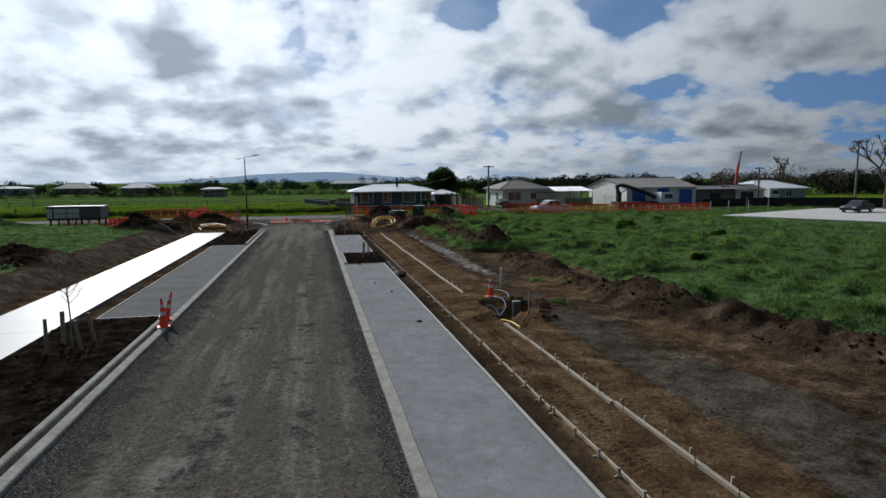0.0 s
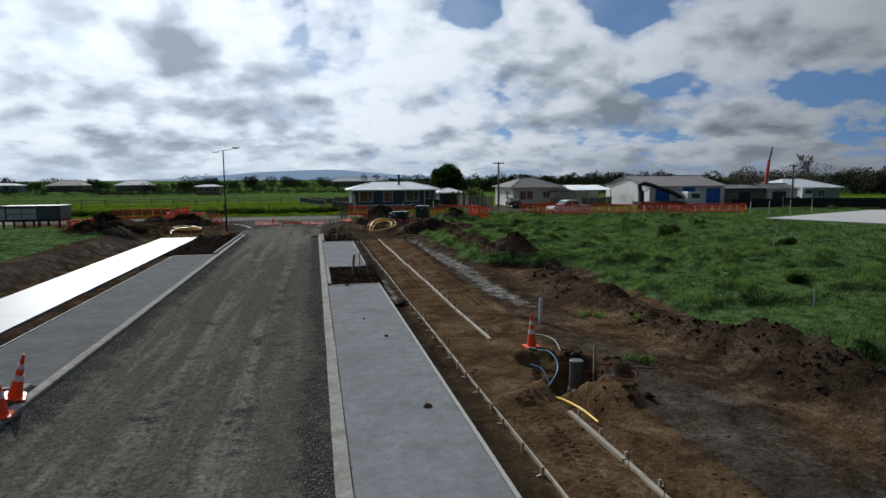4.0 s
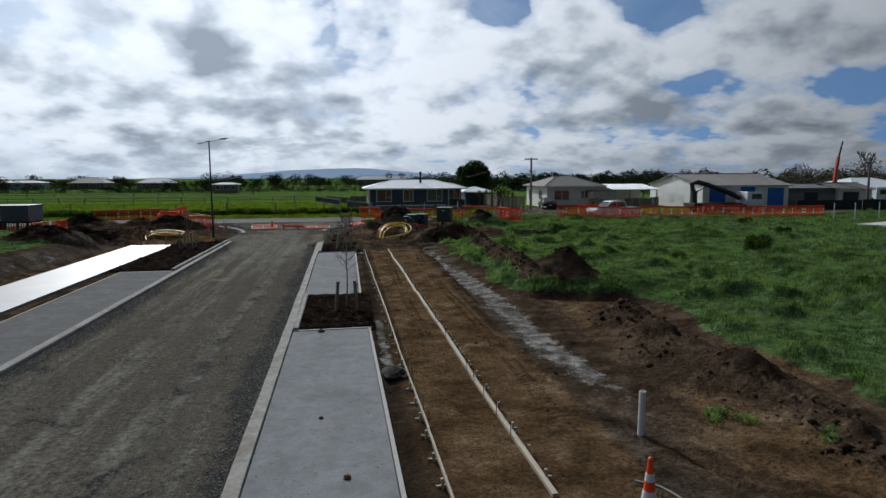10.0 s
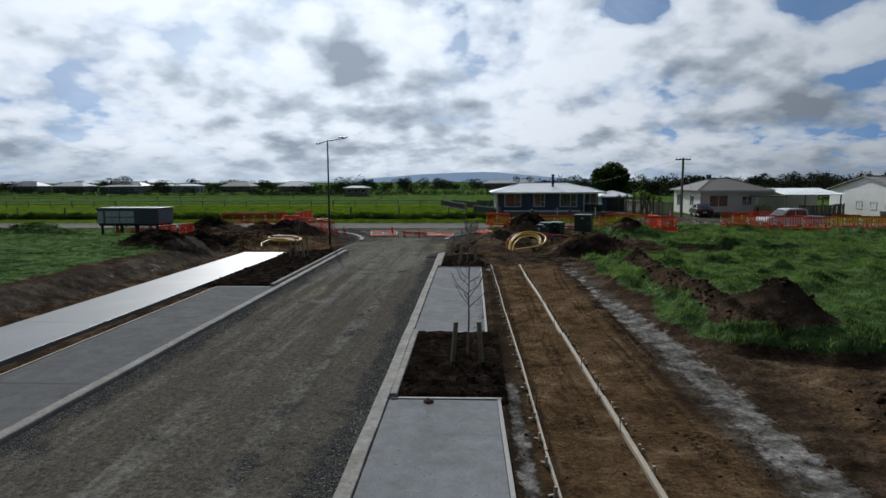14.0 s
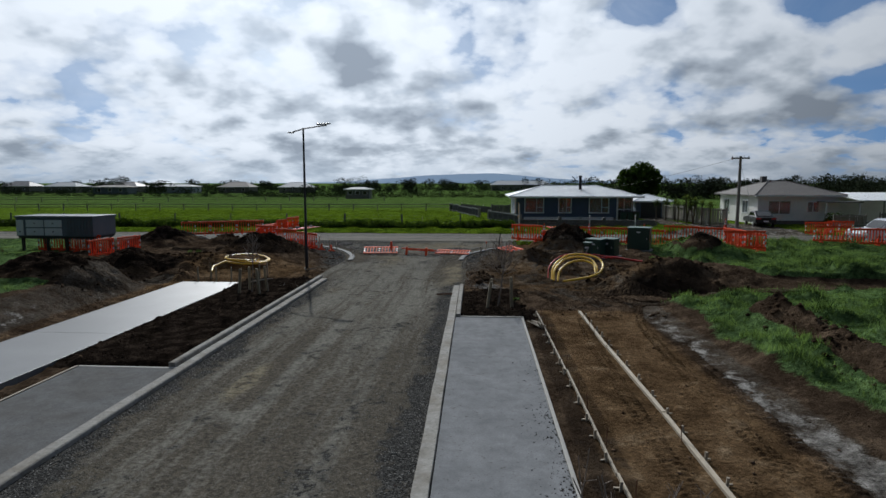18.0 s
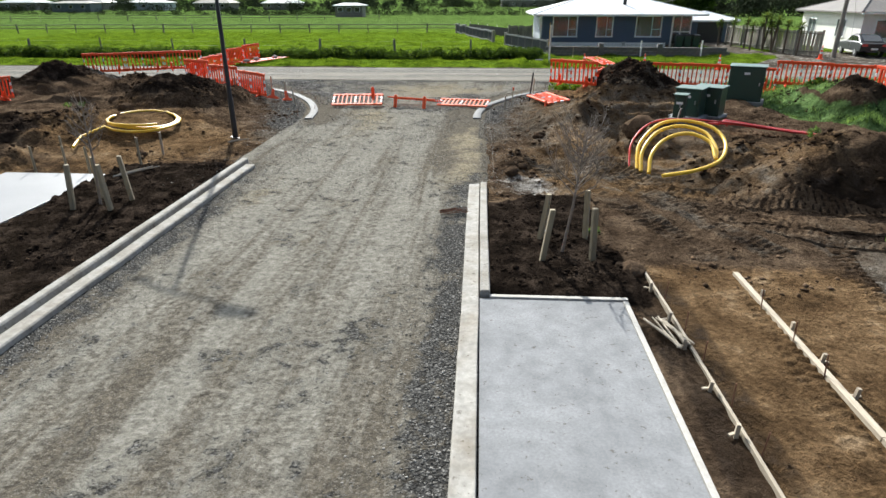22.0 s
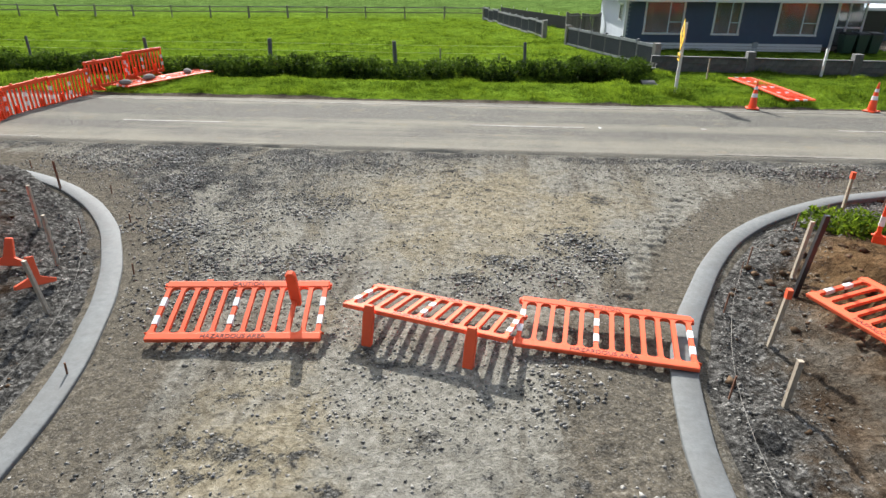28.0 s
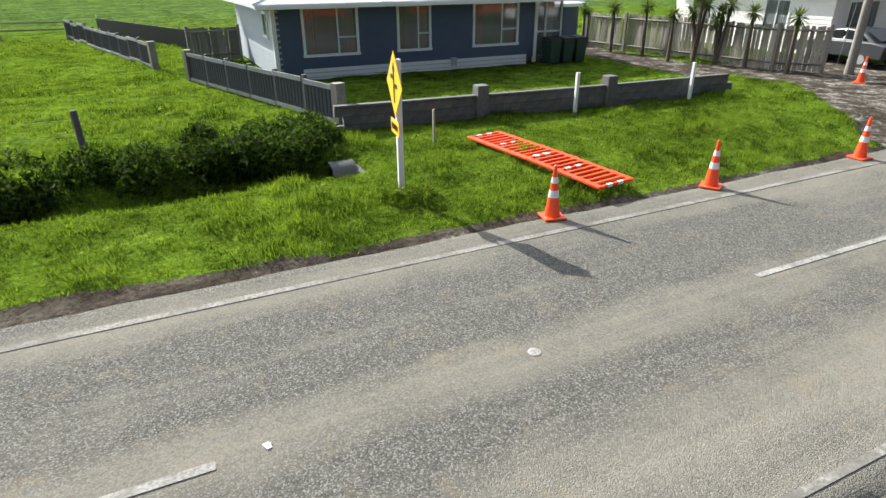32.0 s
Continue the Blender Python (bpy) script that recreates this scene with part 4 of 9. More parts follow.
    z = np.where(bed, np.maximum(z, 0.0) + 0.04 + 0.06 * rough + 0.2 * crumb, z)
    # under built surfaces the sheet keeps below them
    inside = np.minimum(x - along(ROAD_L, y), along(ROAD_R, y) - x)
    z = np.where((y < 63.9), z * (1 - smooth_step(inside, -0.5, 0.1)) - 0.12 * smooth_step(inside, -0.35, 0.15), z)
    kerb_r, kerb_l = (x > -0.6) & (x < 0.01) & (y < 44.9), (x > -6.42) & (x < -5.7) & (y < 46.3)
    pads = ((x > -0.1) & (x < np.where(y < 24, 2.09 + 0.0125 * (21.7 - np.clip(y, -20, 22)), 1.97)) & ((y < 21.68) | ((y > 26.8) & (y < 39.12)))) | ((x > -8.6) & (x < -6.1) & (y > 10.85) & (y < 33.6)) | ((x > -12.0) & (x < -9.25) & (y < 45.3))
    z = np.where(kerb_r | kerb_l | pads, np.minimum(z, -0.12), z)
    bedding = 1 - smooth_step(arc_gap(x, y), 0.14, 0.5)
    z = z * (1 - bedding) + bedding * np.minimum(z, -0.05)
    main = smooth_step(y, 63.2, 63.8) * (1 - smooth_step(y, 69.5, 69.8))
    z = z * (1 - main) - 0.14 * main
    # ditch behind the verge, west of the culvert
    ditch = np.exp(-(((y - 73.6) / 0.55) ** 2)) * (1 - smooth_step(x, 3.4, 4.3)) * smooth_step(x, -70, -60)
    z = z - 0.45 * ditch
    z = z + 0.2 * smooth_step(y, 70.5, 73) * (y > 69)
    return z * near + (-0.02) * (1 - near) + 0.2 * smooth_step(y, 70.5, 73) * (1 - near)


def stretch_axis(spans, far, grow=1.22):
    """Even steps over (start, end, step) spans, then growing ones out to far."""
    core = list(np.concatenate([np.arange(a, b - 1e-6, h) for a, b, h in spans]))
    step = spans[-1][2]
    up, s = [core[-1]], step
    while up[-1] < far:
        s *= grow
        up.append(up[-1] + s)
    down, s = [core[0]], spans[0][2]
    while down[-1] > -far:
        s *= grow
        down.append(down[-1] - s)
    return np.array(down[:0:-1] + core + up[1:])


def grid_sheet(name, mat, xs, ys, height, attrs, keep=None):
    gx, gy = np.meshgrid(xs, ys)
    z = height(gx, gy)
    nx, ny = len(xs), len(ys)
    idx = np.arange(nx * ny).reshape(ny, nx)
    quads = np.stack([idx[:-1, :-1], idx[:-1, 1:], idx[1:, 1:], idx[1:, :-1]], -1).reshape(-1, 4)
    if keep is not None:
        mask = keep(gx, gy, z)
        quads = quads[mask.ravel()[quads].any(1)]
    return sheet(name, mat, np.stack([gx, gy, z], -1).reshape(-1, 3), quads, {k: f(gx, gy) for k, f in attrs.items()})


def pale_at(x, y):
    mid = np.interp(y, [12, 17, 25, 33, 40], [6.9, 6.5, 6.45, 6.1, 6.2])
    # pale strip; the glint of sun on wet soil is in its colour
    strip = np.exp(-(((x - mid + 0.5 * fractal(x * 0.4, y * 0.25, 3)) / 0.46) ** 2)) * smooth_step(y, 14, 18) * (1 - smooth_step(y, 39, 42)) * (1 - 0.45 * smooth_step(y, 27, 35))
    # pale gravel spot, with the white sheen of wet ground put into its colour
    sheen_spot = np.exp(-(((x - 1.0) / 0.8) ** 2 + ((y - 45.1) / 1.1) ** 2)) * 1.1
    gap = np.exp(-(((x - 2.38) / 0.14) ** 2)) * (smooth_step(y, 17, 18) * (1 - smooth_step(y, 22.5, 23.5)))
    far = (0.22 + 0.5 * fractal(x * 0.6, y * 0.25, 3)) * np.exp(-(((x + 13.1) / 0.45) ** 2)) * (y < 44) * (x < 0) + 0.25 * smooth_step(y, 69.4, 69.6) * (1 - smooth_step(y, 69.9, 70.3)) * smooth_step(x, -1, 3)
    drive = 0.62 * smooth_step(x, 14.5, 16.0) * smooth_step(y, 69.6, 70.2) * (1 - smooth_step(y, 88, 96)) * (x < 42)
    return np.clip(0.6 * drive + strip * 0.85 + 0.62 * sheen_spot + gap * 0.8 + far, 0, 1)


def clay_at(x, y):
    strip = smooth_step(x, 2.3, 2.7) * (1 - smooth_step(x, 5.2, 6.2)) * (1 - smooth_step(y, 40, 41))
    path = smooth_step(-x, 11.8, 12.1) * (1 - smooth_step(-x, 12.5, 13.0)) * (y < 46)
    left = 1.3 * np.exp(-(((x + 10.2) / 3.6) ** 2 + ((y - 48.6) / 3.4) ** 2))
    pile = 0.7 * np.exp(-(((x - 5.6) / 2.4) ** 2 + ((y - 46.2) / 1.3) ** 2)) 
    pile = pile + 0.75 * np.exp(-(((x - 3.4) / 1.8) ** 2 + ((y - 56) / 2.6) ** 2))
    pipe = 0.6 * np.exp(-(((x - 7.6) / 1.2) ** 2 + ((y - 13.2) / 2.2) ** 2)) + 0.45 * np.exp(-(((x - 10) / 1.5) ** 2 + ((y - 27) / 1.5) ** 2))
    pile = pile + 0.5 * np.exp(-(((x - 3.3) / 1.6) ** 2 + ((y - 54) / 2.4) ** 2))
    shoulder = (0.42 + 0.9 * fractal(x * 0.35, y * 0.35 + 8, 3)) * smooth_step(x, 7.2, 8.4) * (y < 41) * (1 - smooth_step(mounds_at(x, y), 0.08, 0.25)) 
    spots = 1.1 * np.clip(fractal(x * 0.3 + 9, y * 0.3, 4) + 0.08, 0, 1) * smooth_step(y, 40, 44) * (y < 63)
    return np.clip(strip * 0.92 + path * 0.35 + left * 0.65 + pile + pipe + spots + shoulder + 0.42 * smooth_step(x, 0.6, 1.6) * (1 - smooth_step(x, 7, 9)) * smooth_step(y, 43.5, 45) * (1 - smooth_step(y, 54, 56)), 0, 1)


def grey_at(x, y):
    wide = np.interp(y, [-10, 4, 9, 14, 20], [8.6, 8.2, 7.6, 7.0, 6.8]) + 1.2 * fractal(x * 0.4, y * 0.4 + 3, 3)
    mud = smooth_step(x, 5.5, 5.9) * (1 - smooth_step(x, wide - 0.5, wide + 0.5)) * (1 - smooth_step(y, 14, 20))
    bank = smooth_step(-x, 12.4, 12.8) * (1 - smooth_step(-x, 13.9, 14.6)) * (y < 46)
    edge = smooth_step(x, 5.5, 5.9) * (1 - smooth_step(x, 6.6, 7.0)) * (y > 18) * (y < 42)
    arc = np.exp(-((np.minimum(np.abs(x - along(ROAD_L, y)), np.abs(x - along(ROAD_R, y))) / 1.2) ** 2)) * smooth_step(y, 47.5, 51) * (y < 64)
    verge = smooth_step(y, 69.2, 69.5) * (1 - smooth_step(y, 70.1, 70.8))
    churned = smooth_step(x, 0.6, 1.6) * (1 - smooth_step(x, 6, 9)) * smooth_step(y, 43, 45) * (1 - smooth_step(y, 55, 58))
    drive = smooth_step(x, 13.5, 15) * (y > 69.7) * (y < 100) * (x < 40)
    return np.clip((0.62 + 1.1 * fractal(x * 0.5 + 3, y * 0.3, 3)) * mud + 0.6 * bank + 0.6 * edge + arc + verge + drive + 0.5 * churned, 0, 1)


def grit_at(x, y):
    """Grey road gravel spilled behind the curved kerbs."""
    return np.exp(-((arc_gap(x, y) / np.where(x < -3, 1.9, 1.15)) ** 2)) * (y < 63.5)


def loam_at(x, y):
    """Dark topsoil: beds, heaps and banks."""
    rim = 2.2 + 1.2 * fractal(x * 0.7, y * 0.7, 3) * (y > 30)
    bed = ((x > 0.0) & (x < rim) & (((y > 21.6) & (y < 26.8)) | ((y > 39.1) & (y < 43.6 + 1.6 * fractal(x * 0.8, y * 0.8 + 4, 3))))) | ((x < -6.3) & (x > -9.4) & ((y < 10.9) | ((y > 33.5) & (y < 46.3))))
    heap = smooth_step(mounds_at(x, y), 0.3, 0.6) * np.where((np.abs(x - 7.2) < 4.2) & (np.abs(y - 46) < 1.8), 0.12, np.where((x > 8.5) & (y < 42), 0.42 + 1.6 * np.clip(fractal(x * 0.4 + 2, y * 0.4, 3), 0, 0.5), 0.8))
    bank = 0.12 * smooth_step(-x, 12.3, 12.8) * (x < 0) * (1 - smooth_step(y, 45, 48))
    slot = 0.5 * smooth_step(x, 2.05, 2.2) * (1 - smooth_step(x, 2.8, 3.0)) * (y < 40)
    edge = 0.7 * smooth_step(x, 5.2, 6.5) * smooth_step(y, 40.5, 42) * (1 - smooth_step(y, 43.5, 45.5))
    cleat = 0.55 * np.exp(-(((x - np.interp(y, [20, 27, 33, 40], [5.6, 5.6, 6.0, 6.0])) / 0.3) ** 2)) * smooth_step(y, 18, 22) * (1 - smooth_step(y, 38, 41))
    return np.clip(np.where(bed, 1.0, 0.0) + heap + bank + slot + edge + cleat, 0, 1)


XS = stretch_axis([(-24, -14, 0.2), (-14, 9.5, 0.09), (9.5, 13.5, 0.1), (13.5, 18, 0.16)], 3200)
YS = stretch_axis([(-8, 40, 0.14), (40, 62.5, 0.09), (62.5, 76, 0.2)], 3200)
ground = grid_sheet("ground", EARTH, XS, YS, land, {"turf": lambda x, y: np.clip(turf_at(x, y), 0, 1), "pale_cover": pale_at, "clay": clay_at, "grey": grey_at, "grit": grit_at, "loam": loam_at, "lush": lambda x, y: smooth_step(y, 66, 70) * (1 - 0.6 * smooth_step(y, 104, 125))})
tagged(ground, "bare brown earth and green turf round a new road", "ground", kind="structure")


CROSS_HEAPS = [(-8.0, 58.3, 1.3, 1.6), (-6.6, 56.2, 0.7, 0.8), (-5.4, 57.6, 0.7, 0.45), (-6.5, 57.4, 0.5, 0.6), (-5.4, 59.6, 0.6, 0.6), (-2.4, 57.0, 0.55, 0.35), (-1.7, 57.6, 0.65, 0.38), (-0.85, 58.6, 0.6, 0.4), (-0.5, 58.1, 0.5, 0.4), (-1.1, 55.0, 0.6, 0.6), (-9.6, 62.3, 2.2, 0.9), (-8.3, 60.2, 0.9, 1.6), (-1.0, 53.6, 0.4, 0.8), (3.7, 62.8, 2.2, 0.4), (-6.3, 62.6, 1.6, 0.5)]


def loose_at(x, y):
    """Heaps of loose stone on the crossing."""
    out = np.zeros(np.shape(x))
    for cx, cy, rx, ry in CROSS_HEAPS:
        out = np.maximum(out, np.exp(-(((x - cx) / rx / 1.25) ** 2 + ((y - cy) / ry / 1.25) ** 2)))
    return np.clip(out * (0.8 + 1.6 * fractal(x * 1.3 + 3, y * 1.3, 4)), 0, 1)


def tread_mark(x, y):
    """Distance across the tyre track that leaves the crossing, and run along it."""
    ax, ay, bx, by = -0.55, 56.4, 1.5, 61.3
    d = math.hypot(bx - ax, by - ay)
    u = ((x - ax) * (bx - ax) + (y - ay) * (by - ay)) / d
    v = (-(x - ax) * (by - ay) + (y - ay) * (bx - ax)) / d
    return u, v


def road_height(x, y):
    inside = np.minimum(x - along(ROAD_L, y), along(ROAD_R, y) - x)
    cross = smooth_step(y, 44, 54)
    z = 0.014 * fractal(x * 1.3, y * 0.5, 4) + 0.05 * fractal(x * 2.6, y * 2.6, 4, 0.7) * cross * smooth_step(inside, 0.05, 0.6) + 0.06 * loose_at(x, y) * cross
    z = z + 0.03 * np.abs(fractal(x * 5, y * 5, 2)) * loose_at(x, y)
    z = z - 0.014 * (np.exp(-(((x + 1.9) / 0.3) ** 2)) + np.exp(-(((x + 3.6) / 0.3) ** 2)) + np.exp(-(((x + 4.9) / 0.25) ** 2))) * (y < 60)
    u, v = tread_mark(x, y)
    on = smooth_step(u, 0, 0.5) * (1 - smooth_step(u, 5.0, 5.8))
    z = z + on * np.exp(-((v / 0.24) ** 2)) * (0.022 * np.sin(u * 2 * math.pi / 0.3 + 2.5 * np.abs(v) / 0.24) - 0.02)
    z = z - 0.22 * smooth_step(-inside, 0.1, 0.6) * (y < 63.95) - 0.02
    z = z + bump(x, y, 5.2, 63.0, 1.6, 0.7, 0.16) + 0.1 * bump(x, y, 7.4, 62.9, 1.4, 0.5, 1.0)
    z = z - 0.25 * smooth_step(y, 63.75, 63.95)
    bedding = 1 - smooth_step(arc_gap(x, y), 0.14, 0.45)
    return z * (1 - bedding) + bedding * np.minimum(z, -0.02)


def dust_at(x, y):
    lanes = np.exp(-(((x + 1.9) / 0.4) ** 2)) + np.exp(-(((x + 3.4) / 0.45) ** 2)) + 0.8 * np.exp(-(((x + 4.8) / 0.35) ** 2))
    lanes = lanes * (1 - smooth_step(y, 46, 56))
    cross = smooth_step(y, 28, 48)
    track = np.exp(-(((x + 7.2 + (y - 59.3) * 0.5) / 0.35) ** 2)) * smooth_step(y, 56.5, 58) * (1 - smooth_step(y, 61, 62)) + np.exp(-(((x + 6.0 + (y - 59.3) * 0.5) / 0.2) ** 2)) * smooth_step(y, 57.5, 58.5) * (1 - smooth_step(y, 60.5, 61.5))
    mid = np.exp(-(((x + 3.15) / 0.45) ** 2)) * smooth_step(y, 49, 52) * (1 - smooth_step(y, 56, 57.5))
    u, v = tread_mark(x, y)
    tyre = np.exp(-((v / 0.26) ** 2)) * smooth_step(u, -0.3, 0.3) * (1 - smooth_step(u, 4.8, 5.6))
    inside = np.minimum(x - along(ROAD_L, y), along(ROAD_R, y) - x)
    silt = np.exp(-(((inside - 0.5) / 0.7) ** 2)) * smooth_step(y, 45, 47) * np.where(x > -3, 1, smooth_step(y, 52, 54))
    spots = 1.2 * np.exp(-(((x + 3.85) / 0.28) ** 2 + ((y + 0.5) / 0.35) ** 2)) + 0.9 * np.exp(-(((x + 3.85) / 0.25) ** 2 + ((y - 31.1) / 0.3) ** 2))
    silt = np.maximum(silt, 1.2 * np.exp(-(((arc_gap(x, y) - 0.5) / 0.5) ** 2)) * (inside > 0))
    return np.clip(spots + 0.28 + 0.3 * lanes + 0.5 * cross - 1.3 * silt + 0.6 * track + 0.5 * mid + 0.7 * tyre, -0.4, 1.2)


def tan_at(x, y):
    core = 1.35 * np.exp(-(((x + 2.6) / 2.9) ** 2 + ((y - 60) / 2.9) ** 2)) + 1.1 * np.exp(-(((x + 4.3) / 0.9) ** 2 + ((y - 53) / 2.6) ** 2)) + 0.3 * np.exp(-(((x + 1.3) / 0.7) ** 2 + ((y - 47) / 3) ** 2)) + 0.5 * np.exp(-(((x + 5.2) / 0.8) ** 2 + ((y - 44) / 2) ** 2))
    strip = 1.3 * np.exp(-(((x + 0.5) / 0.42) ** 2)) * smooth_step(y, 44.5, 45.5) * (1 - smooth_step(y, 51, 53))
    spot = 1.2 * np.exp(-(((x + 4.35) / 0.2) ** 2 + ((y - 33.0) / 1.1) ** 2))
    inside = np.minimum(x - along(ROAD_L, y), along(ROAD_R, y) - x)
    gutter = np.exp(-(((arc_gap(x, y) - 0.5) / 0.45) ** 2)) * (inside > 0)
    return np.clip(0.2 + 0.5 * core + 0.35 * strip + spot - 1.2 * gutter, -0.6, 1)


def dark_at(x, y):
    in_l, in_r = x - along(ROAD_L, y), along(ROAD_R, y) - x
    inside = np.minimum(in_l, in_r)
    wob = 0.5 * fractal(x * 0.5, y * 0.35, 3)
    edge_r = 1 - smooth_step(in_r + wob, 0.25, 0.75)
    edge_l = 1 - smooth_step(in_l + wob, 0.3, np.interp(y, [-10, 10, 20, 46], [1.7, 1.2, 0.8, 0.7]))
    edge = np.maximum(edge_l, edge_r) * (1 - smooth_step(y, 44, 50)) * (1 - 0.4 * smooth_step(y, 40, 46))
    wide = 0.22 * np.exp(-(((x + 1.75) / 0.22) ** 2)) * (1 - smooth_step(y, 30, 44)) + 0.2 * np.exp(-(((x + 3.4) / 0.35) ** 2)) * (1 - smooth_step(y, 4, 24))
    smooth = np.exp(-(((inside - 0.45) / 0.5) ** 2)) * smooth_step(y, 45, 47) * np.where(x > -3, 1, smooth_step(y, 52, 54))
    smooth = np.maximum(smooth, 1.4 * np.exp(-(((arc_gap(x, y) - 0.5) / 0.45) ** 2)) * (inside > 0))
    edge_far = 0.5 * np.exp(-(((y - 63.4) / 0.4) ** 2))
    return np.clip(0.2 + 0.62 * edge + wide + 0.36 * loose_at(x, y) + 0.4 * np.exp(-(((x + 8.2) / 2.0) ** 2 + ((y - 61.3) / 1.6) ** 2)) + edge_far - 0.5 * smooth, -0.5, 1)


gravel_xs = np.concatenate([np.arange(-26, -14, 0.4), np.arange(-14, 8, 0.1), np.arange(8, 19, 0.4)])
gravel_ys = np.concatenate([np.arange(-120, -12, 2.0), np.arange(-12, 63.99, 0.1), [63.99]])
gravel_road = grid_sheet("road", GRAVEL, gravel_xs, gravel_ys, road_height, {"dust": dust_at, "tan": tan_at, "dark": dark_at}, keep=lambda x, y, z: z > -0.2)
tagged(gravel_road, "unsealed road of rolled grey gravel with tan patches", "road", kind="structure")


def tyre_track(run, wide, pitch, base, mat, fields, label, deep=0.035, lip=0.02):
    """Tread bars pressed along a line, on a fine strip of its own."""
    path = smooth_run(run, 0.035)
    n = 2 * int(wide / 0.035) + 1
    across = np.linspace(-wide, wide, n)
    p = np.array(path)
    d = np.gradient(p, axis=0)
    d /= np.linalg.norm(d, axis=1)[:, None]
    gx = p[:, 0][:, None] - d[:, 1][:, None] * across[None]
    gy = p[:, 1][:, None] + d[:, 0][:, None] * across[None]
    at = np.arange(len(p))[:, None] * 0.035 + 0 * gx
    q = np.abs(across)[None] / wide + 0 * gx
    worn = np.clip(0.65 + 1.6 * fractal(gx * 1.2, gy * 1.2, 3), 0.15, 1)
    bar = np.clip(1.8 * np.sin(2 * math.pi * at / pitch + 2.4 * q + math.pi * (across > 0)[None]), -1, 1) * (q < 0.82) * (q > 0.06)
    z = base(gx, gy) + 0.3 * lip + 0.004 + worn * deep * bar + lip * np.exp(-(((q - 0.92) / 0.08) ** 2))
    ends = np.minimum(at, at[-1] - at)
    z = z - 0.12 * (1 - smooth_step(ends, 0.0, 0.35)) - (0.1 if lip else 0.05) * smooth_step(q, 0.94 if lip else 0.7, 1.0)
    idx = np.arange(gx.size).reshape(gx.shape)
    quads = np.stack([idx[:-1, :-1], idx[:-1, 1:], idx[1:, 1:], idx[1:, :-1]], -1).reshape(-1, 4)
    ob = sheet("tyre_track", mat, np.stack([gx, gy, z], -1).reshape(-1, 3), quads, {k: f(gx, gy) for k, f in fields.items()})
    tagged(ob, label, "tyre track", kind="structure")


def smooth_run(run, step):
    """Even steps along a rounded line through a few points."""
    P = [np.array(q, float) for q in run]
    P = [2 * P[0] - P[1]] + P + [2 * P[-1] - P[-2]]
    pts = []
    for a, b, c, d in zip(P, P[1:], P[2:], P[3:]):
        for t in np.linspace(0, 1, 40, endpoint=False):
            pts.append(0.5 * (2 * b + (c - a) * t + (2 * a - 5 * b + 4 * c - d) * t * t + (3 * b - a - 3 * c + d) * t**3))
    pts = np.array(pts + [P[-2]])
    s = np.concatenate([[0], np.cumsum(np.linalg.norm(np.diff(pts, axis=0), axis=1))])
    k = np.arange(0, s[-1], step)
    return np.stack([np.interp(k, s, pts[:, 0]), np.interp(k, s, pts[:, 1])], -1)


zero = lambda x, y: 0 * x
soil_fields = {"turf": zero, "pale_cover": lambda x, y: 0.5 * pale_at(x, y), "clay": clay_at, "grey": lambda x, y: 0.4 + 0.9 * fractal(x * 0.6, y * 0.6, 3), "loam": zero, "lush": zero}
for run in TYRE_RUNS:
    tyre_track(run, 0.34, 0.15, land, EARTH, soil_fields, "tread marks of a tyre pressed into damp soil", 0.026, 0.03)
clay_fields = dict(soil_fields, grey=lambda x, y: 0.2 + 0 * x)
for run in ([(3.55, 20), (3.5, 28), (3.6, 36), (3.9, 40)], [(5.15, 14), (5.2, 22), (5.1, 30), (5.4, 38), (6.2, 42)], [(3.4, -6), (3.5, 2), (3.6, 9)], [(5.7, 24), (5.75, 30), (5.9, 37)]):
    tyre_track(run, 0.2, 0.17, land, EARTH, clay_fields, "tread marks of a digger pressed into brown clay", 0.022)
gravel_fields = {"dust": lambda x, y: dust_at(x, y) + 0.1, "tan": tan_at, "dark": lambda x, y: 0.6 * dark_at(x, y)}
for run in ([(-0.6, 56.3), (0.2, 58.4), (1.1, 60.5), (2.2, 61.8)], [(-1.1, 54.6), (-1.25, 53.0), (-1.3, 51.0)], [(-6.3, 57.8), (-7.0, 59.2), (-8.0, 61.0)]):
    tyre_track(run, 0.22, 0.2, road_height, GRAVEL, gravel_fields, "tyre tread marks in the dust of the crossing", 0.016, 0.0)


